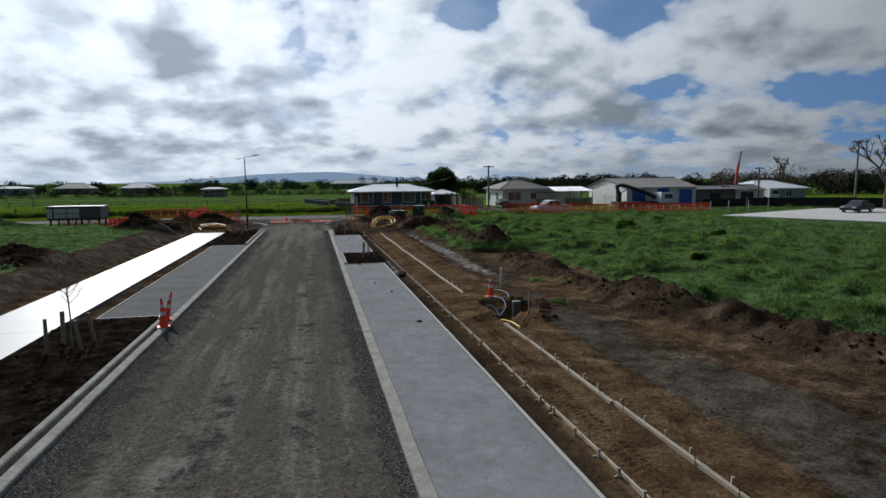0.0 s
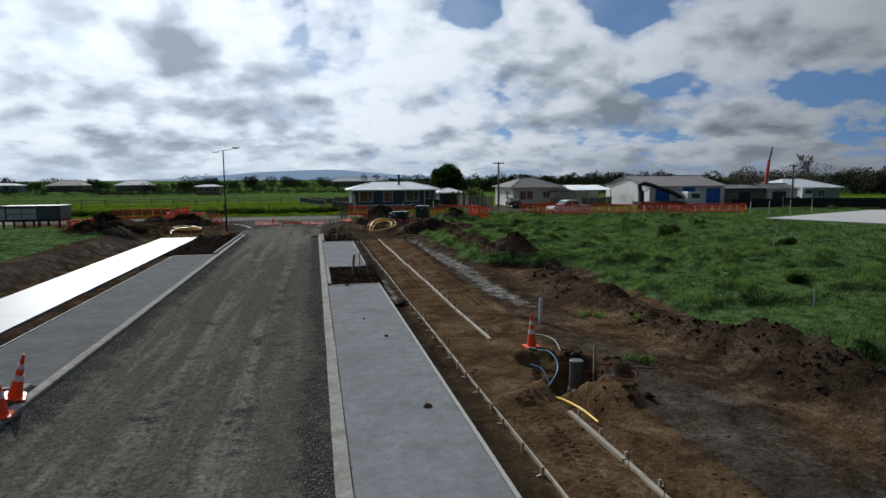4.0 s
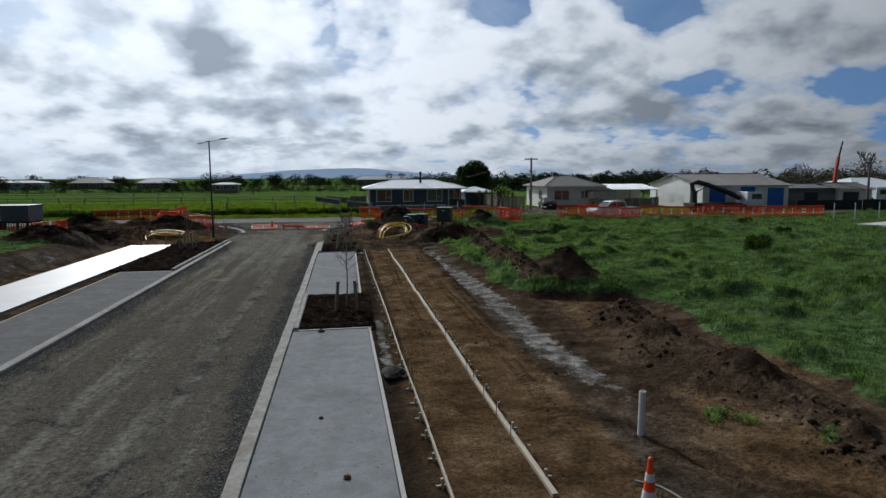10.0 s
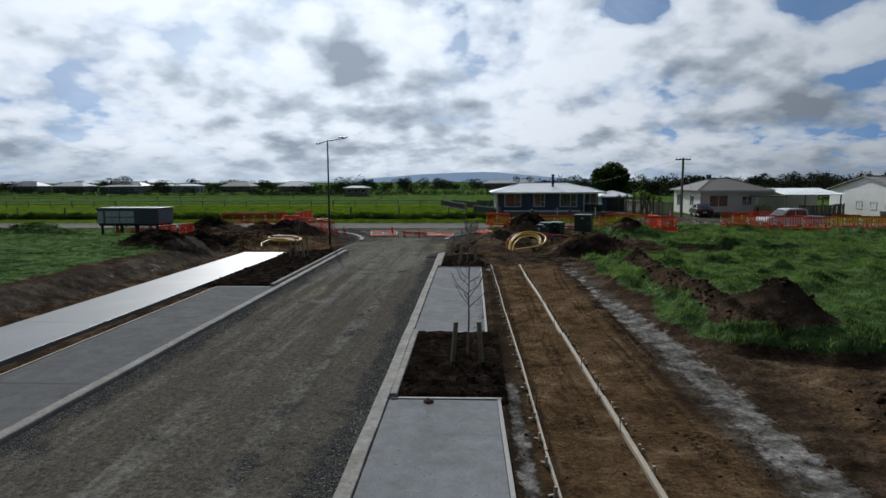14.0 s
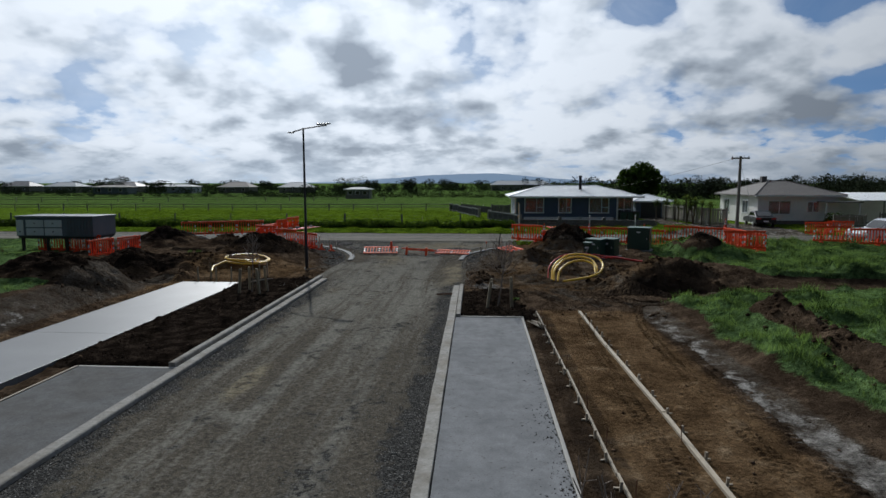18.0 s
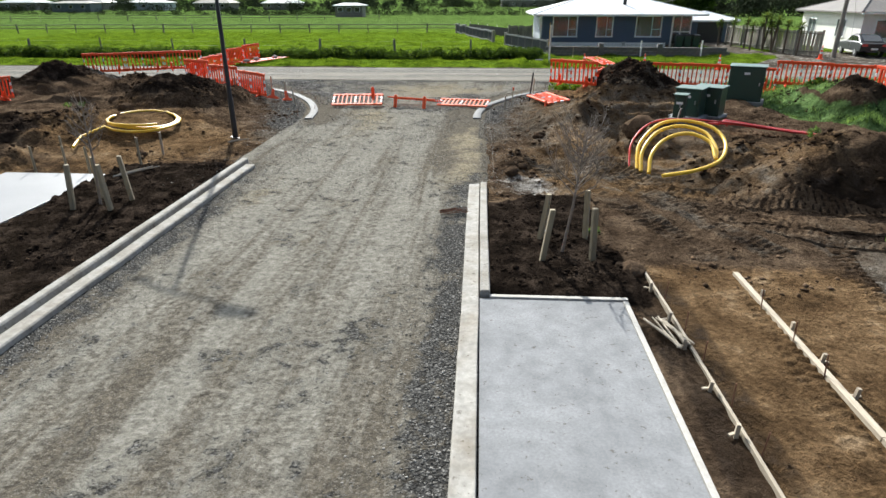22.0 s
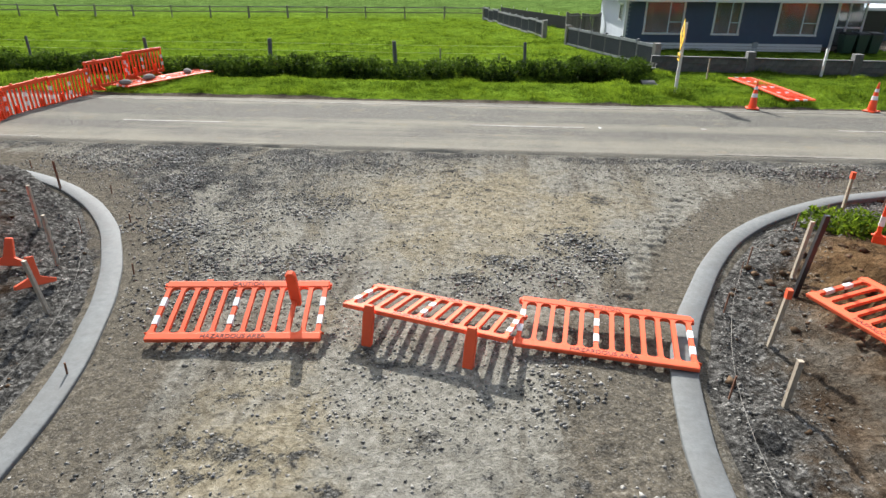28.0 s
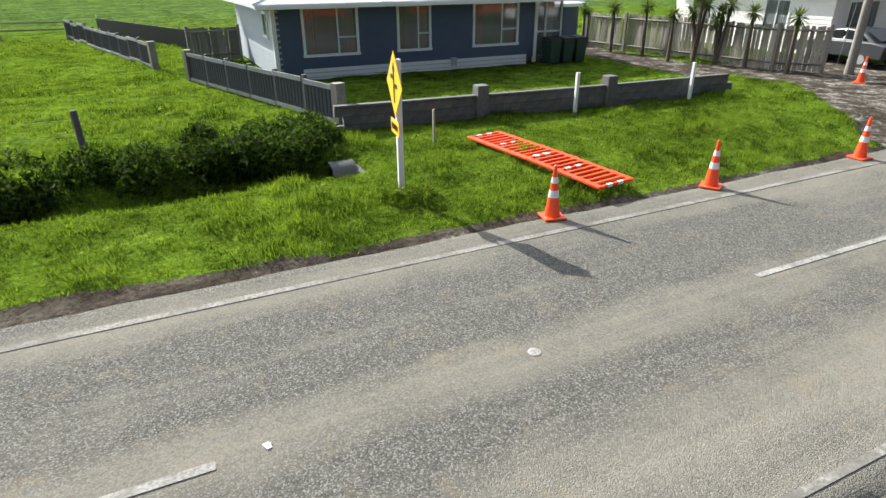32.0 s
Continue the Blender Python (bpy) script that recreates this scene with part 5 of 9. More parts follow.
def main_road():
    xs = np.concatenate([np.arange(-900, -30, 30), np.arange(-30, 30, 0.5), np.arange(30, 901, 30)])
    ys = np.linspace(63.75, 69.86, 41)
    gx, gy = np.meshgrid(xs, ys)
    z = 0.035 - 0.012 * np.abs(gy - 66.7) + 0.006 * fractal(gx, gy, 3)
    ragged = 0.16 * fractal(gx * 1.7, gx * 0 + 3, 4)
    gy[0] += ragged[0]
    gy[-1] += 0.3 * fractal(gx * 1.3, gx * 0 + 9, 4)[-1]
    z[0], z[-1] = -0.12, -0.06
    gy[0] -= 0.02
    nx, ny = len(xs), len(ys)
    idx = np.arange(nx * ny).reshape(ny, nx)
    quads = np.stack([idx[:-1, :-1], idx[:-1, 1:], idx[1:, 1:], idx[1:, :-1]], -1).reshape(-1, 4)
    ob = sheet("main_road", ASPHALT, np.stack([gx, gy, z], -1).reshape(-1, 3), quads, {"dust": np.exp(-(((gy - 64.4) / 0.75) ** 2)) + 0.7 * np.exp(-(((gy - 69.3) / 0.5) ** 2)) + 0.5 * np.exp(-(((gy - 66.6) / 0.45) ** 2)) + 0.9 * fractal(gx * 0.12, gy * 0.9, 4)})
    tagged(ob, "sealed grey chip-seal road with pale dust", "road", kind="structure")

    def stripe(name, x0, x1, y0, y1, label):
        n = max(2, int((x1 - x0) / 1.0))
        s = Shape()
        lx = np.linspace(x0, x1, n)
        rings = []
        for x in lx:
            h = lambda y: 0.035 - 0.012 * abs(y - 66.7) + 0.009
            rings.append([(x, y0, h(y0)), (x, y1, h(y1)), (x, y1, h(y1) - 0.02), (x, y0, h(y0) - 0.02)])
        s.loft(rings)
        tagged(part(name, s, FADED_PAINT if name == "edge_line" else ROAD_PAINT), label, "road marking", kind="structure")

    stripe("edge_line", -120, 120, 69.12, 69.24, "worn white painted line along the road edge")
    stripe("edge_line", -120, -14, 64.03, 64.12, "worn white painted line along the road edge")
    stripe("edge_line", 3.0, 120, 64.03, 64.11, "worn white painted line along the road edge")
    for k in range(-5, 6):
        drift = 66.36 + 0.035 * max(-12, min(12, 10 * k - 1.3))
        stripe("centre_line_dash", -2.9 + 10 * k, 0.2 + 10 * k, drift, drift + 0.1, "worn white painted centre line dash")


main_road()


# ---- kerbs, bays and paths ----
def strip_along(name, pts, profile, mat, label, step=None, wob=0.0):
    """A profile of (across, up) swept along (x, y) points, left-hand normal."""
    s = Shape()
    rings = []
    for i, (x, y) in enumerate(pts):
        ax, ay = pts[max(i - 1, 0)]
        bx, by = pts[min(i + 1, len(pts) - 1)]
        d = math.hypot(bx - ax, by - ay)
        nx, ny = -(by - ay) / d, (bx - ax) / d
        w = wob * (float(fractal(np.array(y * 1.3), np.array(x), 3)))
        rings.append([(x + nx * (a + w), y + ny * (a + w), z) for a, z in profile])
    s.loft(rings)
    ob = part(name, s, mat, bevel=0.008, smooth=35)
    return tagged(ob, label, "kerb", kind="structure")


def line(x0, y0, x1, y1, step=1.0):
    n = max(2, int(math.hypot(x1 - x0, y1 - y0) / step))
    return [(x0 + (x1 - x0) * k / n, y0 + (y1 - y0) * k / n) for k in range(n + 1)]


def smooth_line(pts, n=8):
    out = []
    P = [Vector(p) for p in pts]
    P = [P[0] * 2 - P[1]] + P + [P[-1] * 2 - P[-2]]
    for a, b, c, d in zip(P, P[1:], P[2:], P[3:]):
        for k in range(n):
            t = k / n
            q = 0.5 * ((2 * b) + (c - a) * t + (2 * a - 5 * b + 4 * c - d) * t * t + (3 * b - a - 3 * c + d) * t**3)
            out.append((q.x, q.y))
    return out + [tuple(P[-2])]


ARC_LEFT, ARC_RIGHT = smooth_line(ARC_LEFT_PTS), smooth_line(ARC_RIGHT_PTS)


def kerb_line(y):
    """The road-side edge of the east kerb, which runs a little askew."""
    return -0.12 - 0.0067 * (max(y, -20) + 1)


def kerb_run(y0, y1, off, step=1.0):
    n = max(2, int((y1 - y0) / step))
    return [(kerb_line(y0 + (y1 - y0) * k / n) + off, y0 + (y1 - y0) * k / n) for k in range(n + 1)]


strip_along("kerb_channel", kerb_run(-60, 44.75, 0.25), [(0.25, -0.15), (0.247, 0.035), (0.23, 0.05), (0.05, 0.052), (0.035, 0.06), (0.012, 0.06), (0.0, 0.05), (0.0, -0.15)], KERB_CONCRETE, "pale concrete channel strip stained with mud beside the road", wob=0.03)
for y0, y1 in ((21.75, 26.72), (39.2, 44.7)):
    strip_along("kerb", kerb_run(y0, y1, 0.415), [(0.15, -0.15), (0.148, 0.095), (0.13, 0.115), (0.02, 0.112), (0.0, 0.095), (0.0, -0.15)], KERB_CONCRETE, "low raised concrete kerb round a garden bed", wob=0.02)
strip_along("kerb_channel", line(-5.95, -60, -5.98, 46.1), [(0.24, -0.15), (0.238, 0.062), (0.22, 0.075), (0.03, 0.07), (0.006, 0.05), (0.0, -0.15)], KERB_CONCRETE, "pale concrete channel strip beside the gravel", wob=0.04)
for y0, y1 in ((-60, 10.8), (33.62, 46.45)):
    strip_along("kerb", line(-6.27, y0, -6.28, y1), [(0.16, -0.15), (0.16, 0.13), (0.145, 0.15), (0.03, 0.148), (0.006, 0.12), (0.0, -0.15)], KERB_CONCRETE, "raised concrete kerb dirty along its top", wob=0.02)
strip_along("kerb_arc", ARC_LEFT, [(0.15, -0.2), (0.145, 0.018), (0.125, 0.03), (-0.125, 0.031), (-0.145, 0.018), (-0.15, -0.2)], ARC_CONCRETE, "curved freshly poured grey concrete strip at the corner", wob=0.03)
strip_along("kerb_arc", ARC_RIGHT, [(0.15, -0.2), (0.145, 0.018), (0.125, 0.03), (-0.125, 0.031), (-0.145, 0.018), (-0.15, -0.2)], ARC_CONCRETE, "curved freshly poured grey concrete strip at the corner", wob=0.03)


def slab(name, x0, y0, x1, y1, z, mat, label, joints=(), edge=None, far_edge=None):
    """A cast slab, cut into bays by saw joints; edge and far_edge give askew sides."""
    root = thing(name, pose(0, 0, 0), label, "pavement", kind="structure")
    cuts = [y0, *joints, y1]
    west, east = edge or (lambda y: x0), far_edge or (lambda y: x1)
    for a, b in zip(cuts, cuts[1:]):
        part("slab_bay", Shape().prism([(west(a), a + 0.004), (east(a), a + 0.004), (east(b), b - 0.004), (west(b), b - 0.004)], -0.14, z), mat, root, bevel=0.006)
    return root


def bay_edge(y):
    return kerb_line(y) + 0.268


def bay_far_edge(y):
    return 2.04 + 0.0125 * (21.7 - max(y, -20))


slab("parking_bay", 0.004, -60, 2.06, 21.68, 0.026, CONCRETE, "long grey concrete parking bay with mud specks", [-48, -36, -24], bay_edge, bay_far_edge)
slab("parking_bay", 0.004, 26.8, 1.91, 39.12, 0.026, CONCRETE, "grey concrete parking bay between two garden beds", (), bay_edge)
slab("parking_bay", -8.5, 10.9, -6.22, 33.52, 0.045, DUSTY_CONCRETE, "grey concrete parking bay between path and road", [22.2])
slab("footpath", -11.95, -60, -9.36, 45.1, 0.035, PATH_CONCRETE, "freshly laid white concrete footpath", [-40, -24, -16, -8, 0.5, 9.5, 18.5, 27.5, 36.5])


def edging(x0, y0, x1, y1, w, z, mat, label, name="edging"):
    d = math.hypot(x1 - x0, y1 - y0)
    nx, ny = -(y1 - y0) / d * w / 2, (x1 - x0) / d * w / 2
    s = Shape().prism([(x0 - nx, y0 - ny), (x1 - nx, y1 - ny), (x1 + nx, y1 + ny), (x0 + nx, y0 + ny)], -0.12, z)
    return tagged(part(name, s, mat, bevel=0.006), label, "edging", kind="structure")


PALE = "pale concrete edging strip of a parking bay"
edging(2.6, -20, 2.08, 21.72, 0.07, 0.038, EDGE_STRIP, PALE)
edging(0.01, 21.72, 2.135, 21.76, 0.08, 0.045, EDGE_STRIP, PALE)
edging(0.09, 26.75, 1.98, 26.76, 0.08, 0.045, EDGE_STRIP, PALE)
edging(1.95, 26.8, 1.95, 39.12, 0.07, 0.04, EDGE_STRIP, PALE)
edging(0.02, 39.17, 1.99, 39.18, 0.08, 0.05, EDGE_STRIP, PALE)
edging(-8.52, 10.86, -6.45, 10.86, 0.08, 0.06, EDGE_STRIP, PALE)
edging(-8.52, 33.57, -6.24, 33.57, 0.08, 0.05, EDGE_STRIP, PALE)
edging(-8.57, 10.9, -8.57, 33.6, 0.05, 0.05, PINE, "thin timber form board along a parking bay")


# ---- helpers to rest things on the land ----
def ground_z(x, y):
    return float(land(np.array([[float(x)]]), np.array([[float(y)]]))[0, 0])


def arc_points(pts, n=10):
    """A smooth line through a few points."""
    out = []
    P = [Vector(p) for p in pts]
    P = [P[0] * 2 - P[1]] + P + [P[-1] * 2 - P[-2]]
    for a, b, c, d in zip(P, P[1:], P[2:], P[3:]):
        for k in range(n):
            t = k / n
            out.append(0.5 * ((2 * b) + (c - a) * t + (2 * a - 5 * b + 4 * c - d) * t * t + (3 * b - a - 3 * c + d) * t**3))
    out.append(P[-2])
    return out


# ---- plastic barrier panels ----
def bar_outline(w, h):
    """A slat that widens into its rails, so that the slots have round ends."""
    e = []
    for k in range(5):
        a = math.pi / 2 * k / 4
        e.append((w / 2 + 0.048 * (1 - math.sin(a)), 0.05 * (1 - math.cos(a))))
    right = [(x, y) for x, y in e] + [(x, h - y) for x, y in reversed(e)]
    return right + [(-x, y) for x, y in reversed(right)]


def barrier(mat, feet=2, lettered=False):
    """A two-metre panel standing in its own x-z plane, base at z = 0."""
    root = thing("safety_barrier", pose(0, 0, 0), "orange plastic safety barrier panel standing on the ground", "barrier", "orange barrier panels")
    up = pose(0, 0, 0, 90, 0, 0)
    part("bottom_rail", Shape().box(-1.0, -0.028, 0.08, 1.0, 0.028, 0.19), mat, root, bevel=0.015)
    part("top_rail", Shape().box(-1.0, -0.028, 0.9, 1.0, 0.028, 1.01), mat, root, bevel=0.015)
    for side in (-1, 1):
        s = Shape()
        s.box(side * 0.999 - 0.03, -0.02, 0.93, side * 0.999 + 0.03, 0.02, 0.98)
        part("hook", s, mat, root, bevel=0.01)
    n = 12
    for k in range(n):
        x = -0.955 + 1.91 * k / (n - 1)
        s = Shape().prism(bar_outline(0.05, 0.712), -0.022, 0.022, up)
        part("bar", s, mat, root, m=pose(x, 0, 0.189))
        if k in (0, 5, 11):
            for z in (0.32, 0.6):
                part("reflective_band", Shape().box(x - 0.03, -0.026, z, x + 0.03, 0.026, z + 0.13), REFLECT_WHITE, root, "white reflective band")
    for x in (-0.55, 0.55)[:feet]:
        s = Shape()
        prof = [(-0.25, 0.0), (0.25, 0.0), (0.25, 0.05), (0.07, 0.12), (0.045, 0.42), (-0.045, 0.42), (-0.07, 0.12), (-0.25, 0.05)]
        s.prism(prof, -0.03, 0.03, pose(0, 0, 0, 90, 0, 90))
        part("foot", s, mat, root, bevel=0.01, m=pose(x, 0, 0))
    for x in (-0.5, 0.5):
        part("lug", Shape().box(x - 0.04, -0.022, 1.005, x + 0.04, 0.022, 1.045), mat, root, bevel=0.008)
    if lettered:
        for words, z, y in (("CAUTION", 0.925, 0.0295), ("HAZARDOUS AREA", 0.105, 0.0295)):
            for side in (-1, 1):
                c = bpy.data.curves.new("lettering", "FONT")
                c.body, c.size, c.extrude, c.align_x = words, 0.085, 0.0015, "CENTER"
                ob = new("lettering", c)
                ob.parent = root
                c.materials.append(LETTER_DARK)
                ob.matrix_basis = pose(0, side * y, z, 90, 0, 0 if side < 0 else 180)
                tagged(ob, "dark raised capital letters")
    return root


STANDING = barrier(PLASTIC_ORANGE)
STANDING_AT = None


def barrier_run(x0, y0, x1, y1, count=None, lean=0.0, level=None):
    d = math.hypot(x1 - x0, y1 - y0)
    n = count or max(1, round(d / 2.0))
    yaw = math.degrees(math.atan2(y1 - y0, x1 - x0))
    for k in range(n):
        f = (k + 0.5) / n
        x, y = x0 + (x1 - x0) * f, y0 + (y1 - y0) * f
        z = max(ground_z(x + dx, y + dy) for dx in (-0.5, 0, 0.5) for dy in (-0.3, 0.3))
        z = z if level is None else level
        m = pose(x, y, z - 0.01, random.uniform(-2, 2) + lean, random.uniform(-1, 1), yaw + random.uniform(-4, 4))
        copy_thing(STANDING, m)


barrier_run(2.6, 57.2, 4.35, 56.3, 1)
barrier_run(4.35, 56.35, 5.0, 58.3, 1, level=0.3)
barrier_run(4.8, 60.0, 15.4, 56.4)
barrier_run(13.9, 53.7, 15.7, 53.3, 1)
barrier_run(15.6, 56.2, 16.2, 53.9, 1)
barrier_run(14.6, 55.4, 14.9, 54.0, 1)
barrier_run(20.6, 57.6, 44.6, 55.9)
barrier_run(27.0, 70.6, 29.0, 70.5)
barrier_run(29.0, 71.2, 31.0, 71.0)
barrier_run(-21.1, 52.4, -20.4, 56.6)
barrier_run(-26.4, 55.6, -22.3, 55.5, 2)
barrier_run(-20.3, 61.6, -15.5, 64.2, 3, level=0.45)
barrier_run(-14.4, 60.2, -12.75, 59.1, 1, level=0.38)
barrier_run(-12.7, 59.05, -11.05, 57.98, 1, level=0.24)
barrier_run(-11.0, 57.95, -9.35, 56.85, 1, level=0.1)
barrier_run(-15.3, 62.5, -15.8, 64.3, 1)
barrier_run(-15.8, 64.35, -16.5, 66.1, 1)
barrier_run(-16.5, 66.1, -16.35, 69.9, 2)
barrier_run(-16.35, 69.9, -15.65, 73.5, 2)

FALLEN = barrier(PLASTIC_FADED, feet=0, lettered=True)
tagged(FALLEN, "faded orange plastic barrier panel lying flat on the ground", "barrier", "fallen barrier panels")


def flat_pose(near_l, near_r, tip=0.0):
    """A panel laid away from its near edge; tip: degrees by which the far edge sinks."""
    a, b = Vector(near_l), Vector(near_r)
    yaw = math.degrees(math.atan2(b.y - a.y, b.x - a.x))
    roll = math.degrees(math.atan2(b.z - a.z, math.hypot(b.x - a.x, b.y - a.y)))
    return Matrix.Translation((a + b) / 2) @ pose(0, 0, 0, 0, -roll, yaw) @ pose(0, 0, 0, -90 - tip, 0, 0)


def loose_foot(root, x, z, lean=0.0):
    prof = [(-0.05, -0.1), (0.05, -0.1), (0.065, 0.05), (0.06, 0.42), (0.03, 0.46), (-0.03, 0.46), (-0.06, 0.42), (-0.065, 0.05)]
    part("foot", Shape().prism(prof, -0.035, 0.035, pose(0, 0, 0, 90, 0, 0)), PLASTIC_FADED, root, bevel=0.012, m=pose(x, 0.0, z, 90 + lean, 0, 0))


first = copy_thing(FALLEN, flat_pose((-6.16, 55.1, 0.06), (-4.16, 55.3, 0.06), -18))
loose_foot(first, 0.62, 0.72)
second = copy_thing(FALLEN, flat_pose((-4.02, 55.68, 0.36), (-2.08, 55.12, 0.34), 12))
loose_foot(second, -0.62, 0.02, 180)
loose_foot(second, 0.62, 0.02, 180)
FALLEN.matrix_basis = flat_pose((-2.0, 55.42, 0.07), (-0.02, 55.12, 0.06), -7)
PLAIN_FALLEN = barrier(PLASTIC_ORANGE, feet=0)
tagged(PLAIN_FALLEN, "orange plastic barrier panel lying on the grass", "barrier", "fallen barrier panels")
vz = ground_z(7.4, 72.6) + 0.06
PLAIN_FALLEN.matrix_basis = flat_pose((6.46, 73.85, vz - 0.02), (6.73, 71.93, vz - 0.04))
copy_thing(PLAIN_FALLEN, flat_pose((6.74, 71.9, vz - 0.04), (7.02, 70.02, vz - 0.11)))
tilted = copy_thing(FALLEN, flat_pose((1.75, 56.85, 0.3), (2.14, 54.95, 0.26), -20))
tilted.matrix_basis = flat_pose((1.55, 56.56, 0.3), (2.27, 54.7, 0.28), -6)
loose_foot(tilted, 0.75, 0.1, 170)
verge_z = ground_z(-14.6, 72.2) + 0.05
copy_thing(PLAIN_FALLEN, flat_pose((-15.0, 70.1, verge_z), (-14.3, 71.9, verge_z + 0.02)))
copy_thing(PLAIN_FALLEN, flat_pose((-14.28, 71.95, verge_z + 0.02), (-13.6, 73.75, verge_z + 0.02)))
for x, y, r, turn in ((-15.35, 70.4, 0.17, 20), (-15.1, 71.5, 0.2, 75), (-14.4, 73.1, 0.19, 130)):
    rock = thing("rock", pose(x, y, verge_z + 0.06, 0, 0, turn), "grey rock weighing down a fallen barrier panel", "rock", "rocks on fallen panels")
    prof = [(r * 0.55, -0.02), (r * 0.95, r * 0.15), (r, r * 0.4), (r * 0.75, r * 0.75), (r * 0.3, r * 0.95), (0.005, r)]
    part("stone", Shape().lathe(prof, 9), STONE, rock, m=pose(0, 0, 0, 0, 0, 0, ) @ Matrix.Diagonal((1.35, 0.85, 0.9, 1)))

for x, y, turn in ((-8.32, 56.34, 60), (-9.12, 56.87, 20)):
    loose = thing("barrier_foot", pose(x, y, ground_z(x, y) + 0.06, 12, 8, turn), "loose orange plastic barrier foot on gravelly soil", "barrier foot", "loose barrier feet")
    part("foot_block", Shape().prism([(-0.25, 0.0), (0.25, 0.0), (0.25, 0.05), (0.07, 0.12), (0.045, 0.4), (-0.045, 0.4), (-0.07, 0.12), (-0.25, 0.05)], -0.035, 0.035, pose(0, 0, 0, 60, 0, 0)), PLASTIC_FADED, loose, bevel=0.01)

# the first standing panel takes a place of its own
STANDING.matrix_basis = pose(45.7, 55.8, ground_z(45.7, 55.8), 0, 0, -4)


# ---- cones ----
def traffic_cone():
    root = thing("traffic_cone", pose(0, 0, 0), "orange traffic cone with two white reflective collars", "traffic cone", "traffic cones")
    s = Shape().prism([(-0.17, -0.19), (0.17, -0.19), (0.19, -0.17), (0.19, 0.17), (0.17, 0.19), (-0.17, 0.19), (-0.19, 0.17), (-0.19, -0.17)], 0, 0.035)
    part("base", s, CONE_RED, root, bevel=0.01)
    for a, b, name, mat in ((0.03, 0.36, "cone_body", CONE_RED), (0.36, 0.48, "reflective_collar", REFLECT_WHITE), (0.48, 0.6, "cone_body", CONE_RED), (0.6, 0.7, "reflective_collar", REFLECT_WHITE), (0.7, 0.9, "cone_body", CONE_RED)):
        r = lambda z: 0.135 - 0.115 * z / 0.9
        g = 0.003 if mat is REFLECT_WHITE else 0.0
        prof = [(r(a) + g, a), (r(b) + g, b)]
        if b == 0.9:
            prof = [(r(a), a), (r(0.8), 0.8), (0.032, 0.83), (0.026, 0.885), (0.01, 0.9)]
        part(name, Shape().lathe(prof, 20), mat, root, smooth=40)
    return root


CONE = traffic_cone()
for x, y, rx, ry in ((5.93, 69.72, 0, 0), (9.52, 69.66, 0, 0), (13.9, 69.58, 0, 0), (22.4, 74.9, 0, 2), (-6.09, 9.1, 2, 0)):
    on_kerb = x == -6.09
    z = 0.072 if on_kerb else max(ground_z(x, y), 0.01 if y < 69.75 and y > 63 else -1)
    copy_thing(CONE, pose(x, y, z, rx, ry, 13 * x))
copy_thing(CONE, pose(-6.24, 9.95, 0.15, 8, 14, 20))
CONE.matrix_basis = pose(5.08, 11.6, ground_z(5.08, 11.6) - 0.005, 0, 0, 12)


# ---- street lamp ----
def street_lamp(x, y):
    z = ground_z(x, y)
    root = thing("street_lamp", pose(x, y, z), "tall black street lamp with one slim arm over the road", "street lamp")
    part("pole", Shape().lathe([(0.085, 0), (0.08, 1.2), (0.07, 1.25), (0.042, 6.9)], 14), BLACK_PAINT, root, smooth=40)
    part("base_plate", Shape().box(-0.18, -0.18, 0, 0.18, 0.18, 0.025), BLACK_PAINT, root)
    part("arm", Shape().tube([(-0.55, 0.1, 6.72), (0, 0, 6.86), (0.9, -0.15, 6.98), (1.2, -0.2, 7.0)], 0.032, 8), BLACK_PAINT, root, smooth=40)
    part("lamp_head", Shape().box(1.1, -0.32, 6.97, 1.75, -0.1, 7.03), LAMP_HEAD, root, "flat dark lamp head", bevel=0.02, m=pose(0, 0, 0, 0, -3, 0))
    part("stub_head", Shape().box(-0.8, 0.05, 6.66, -0.5, 0.19, 6.72), LAMP_HEAD, root, bevel=0.015)


street_lamp(-7.95, 49.75)


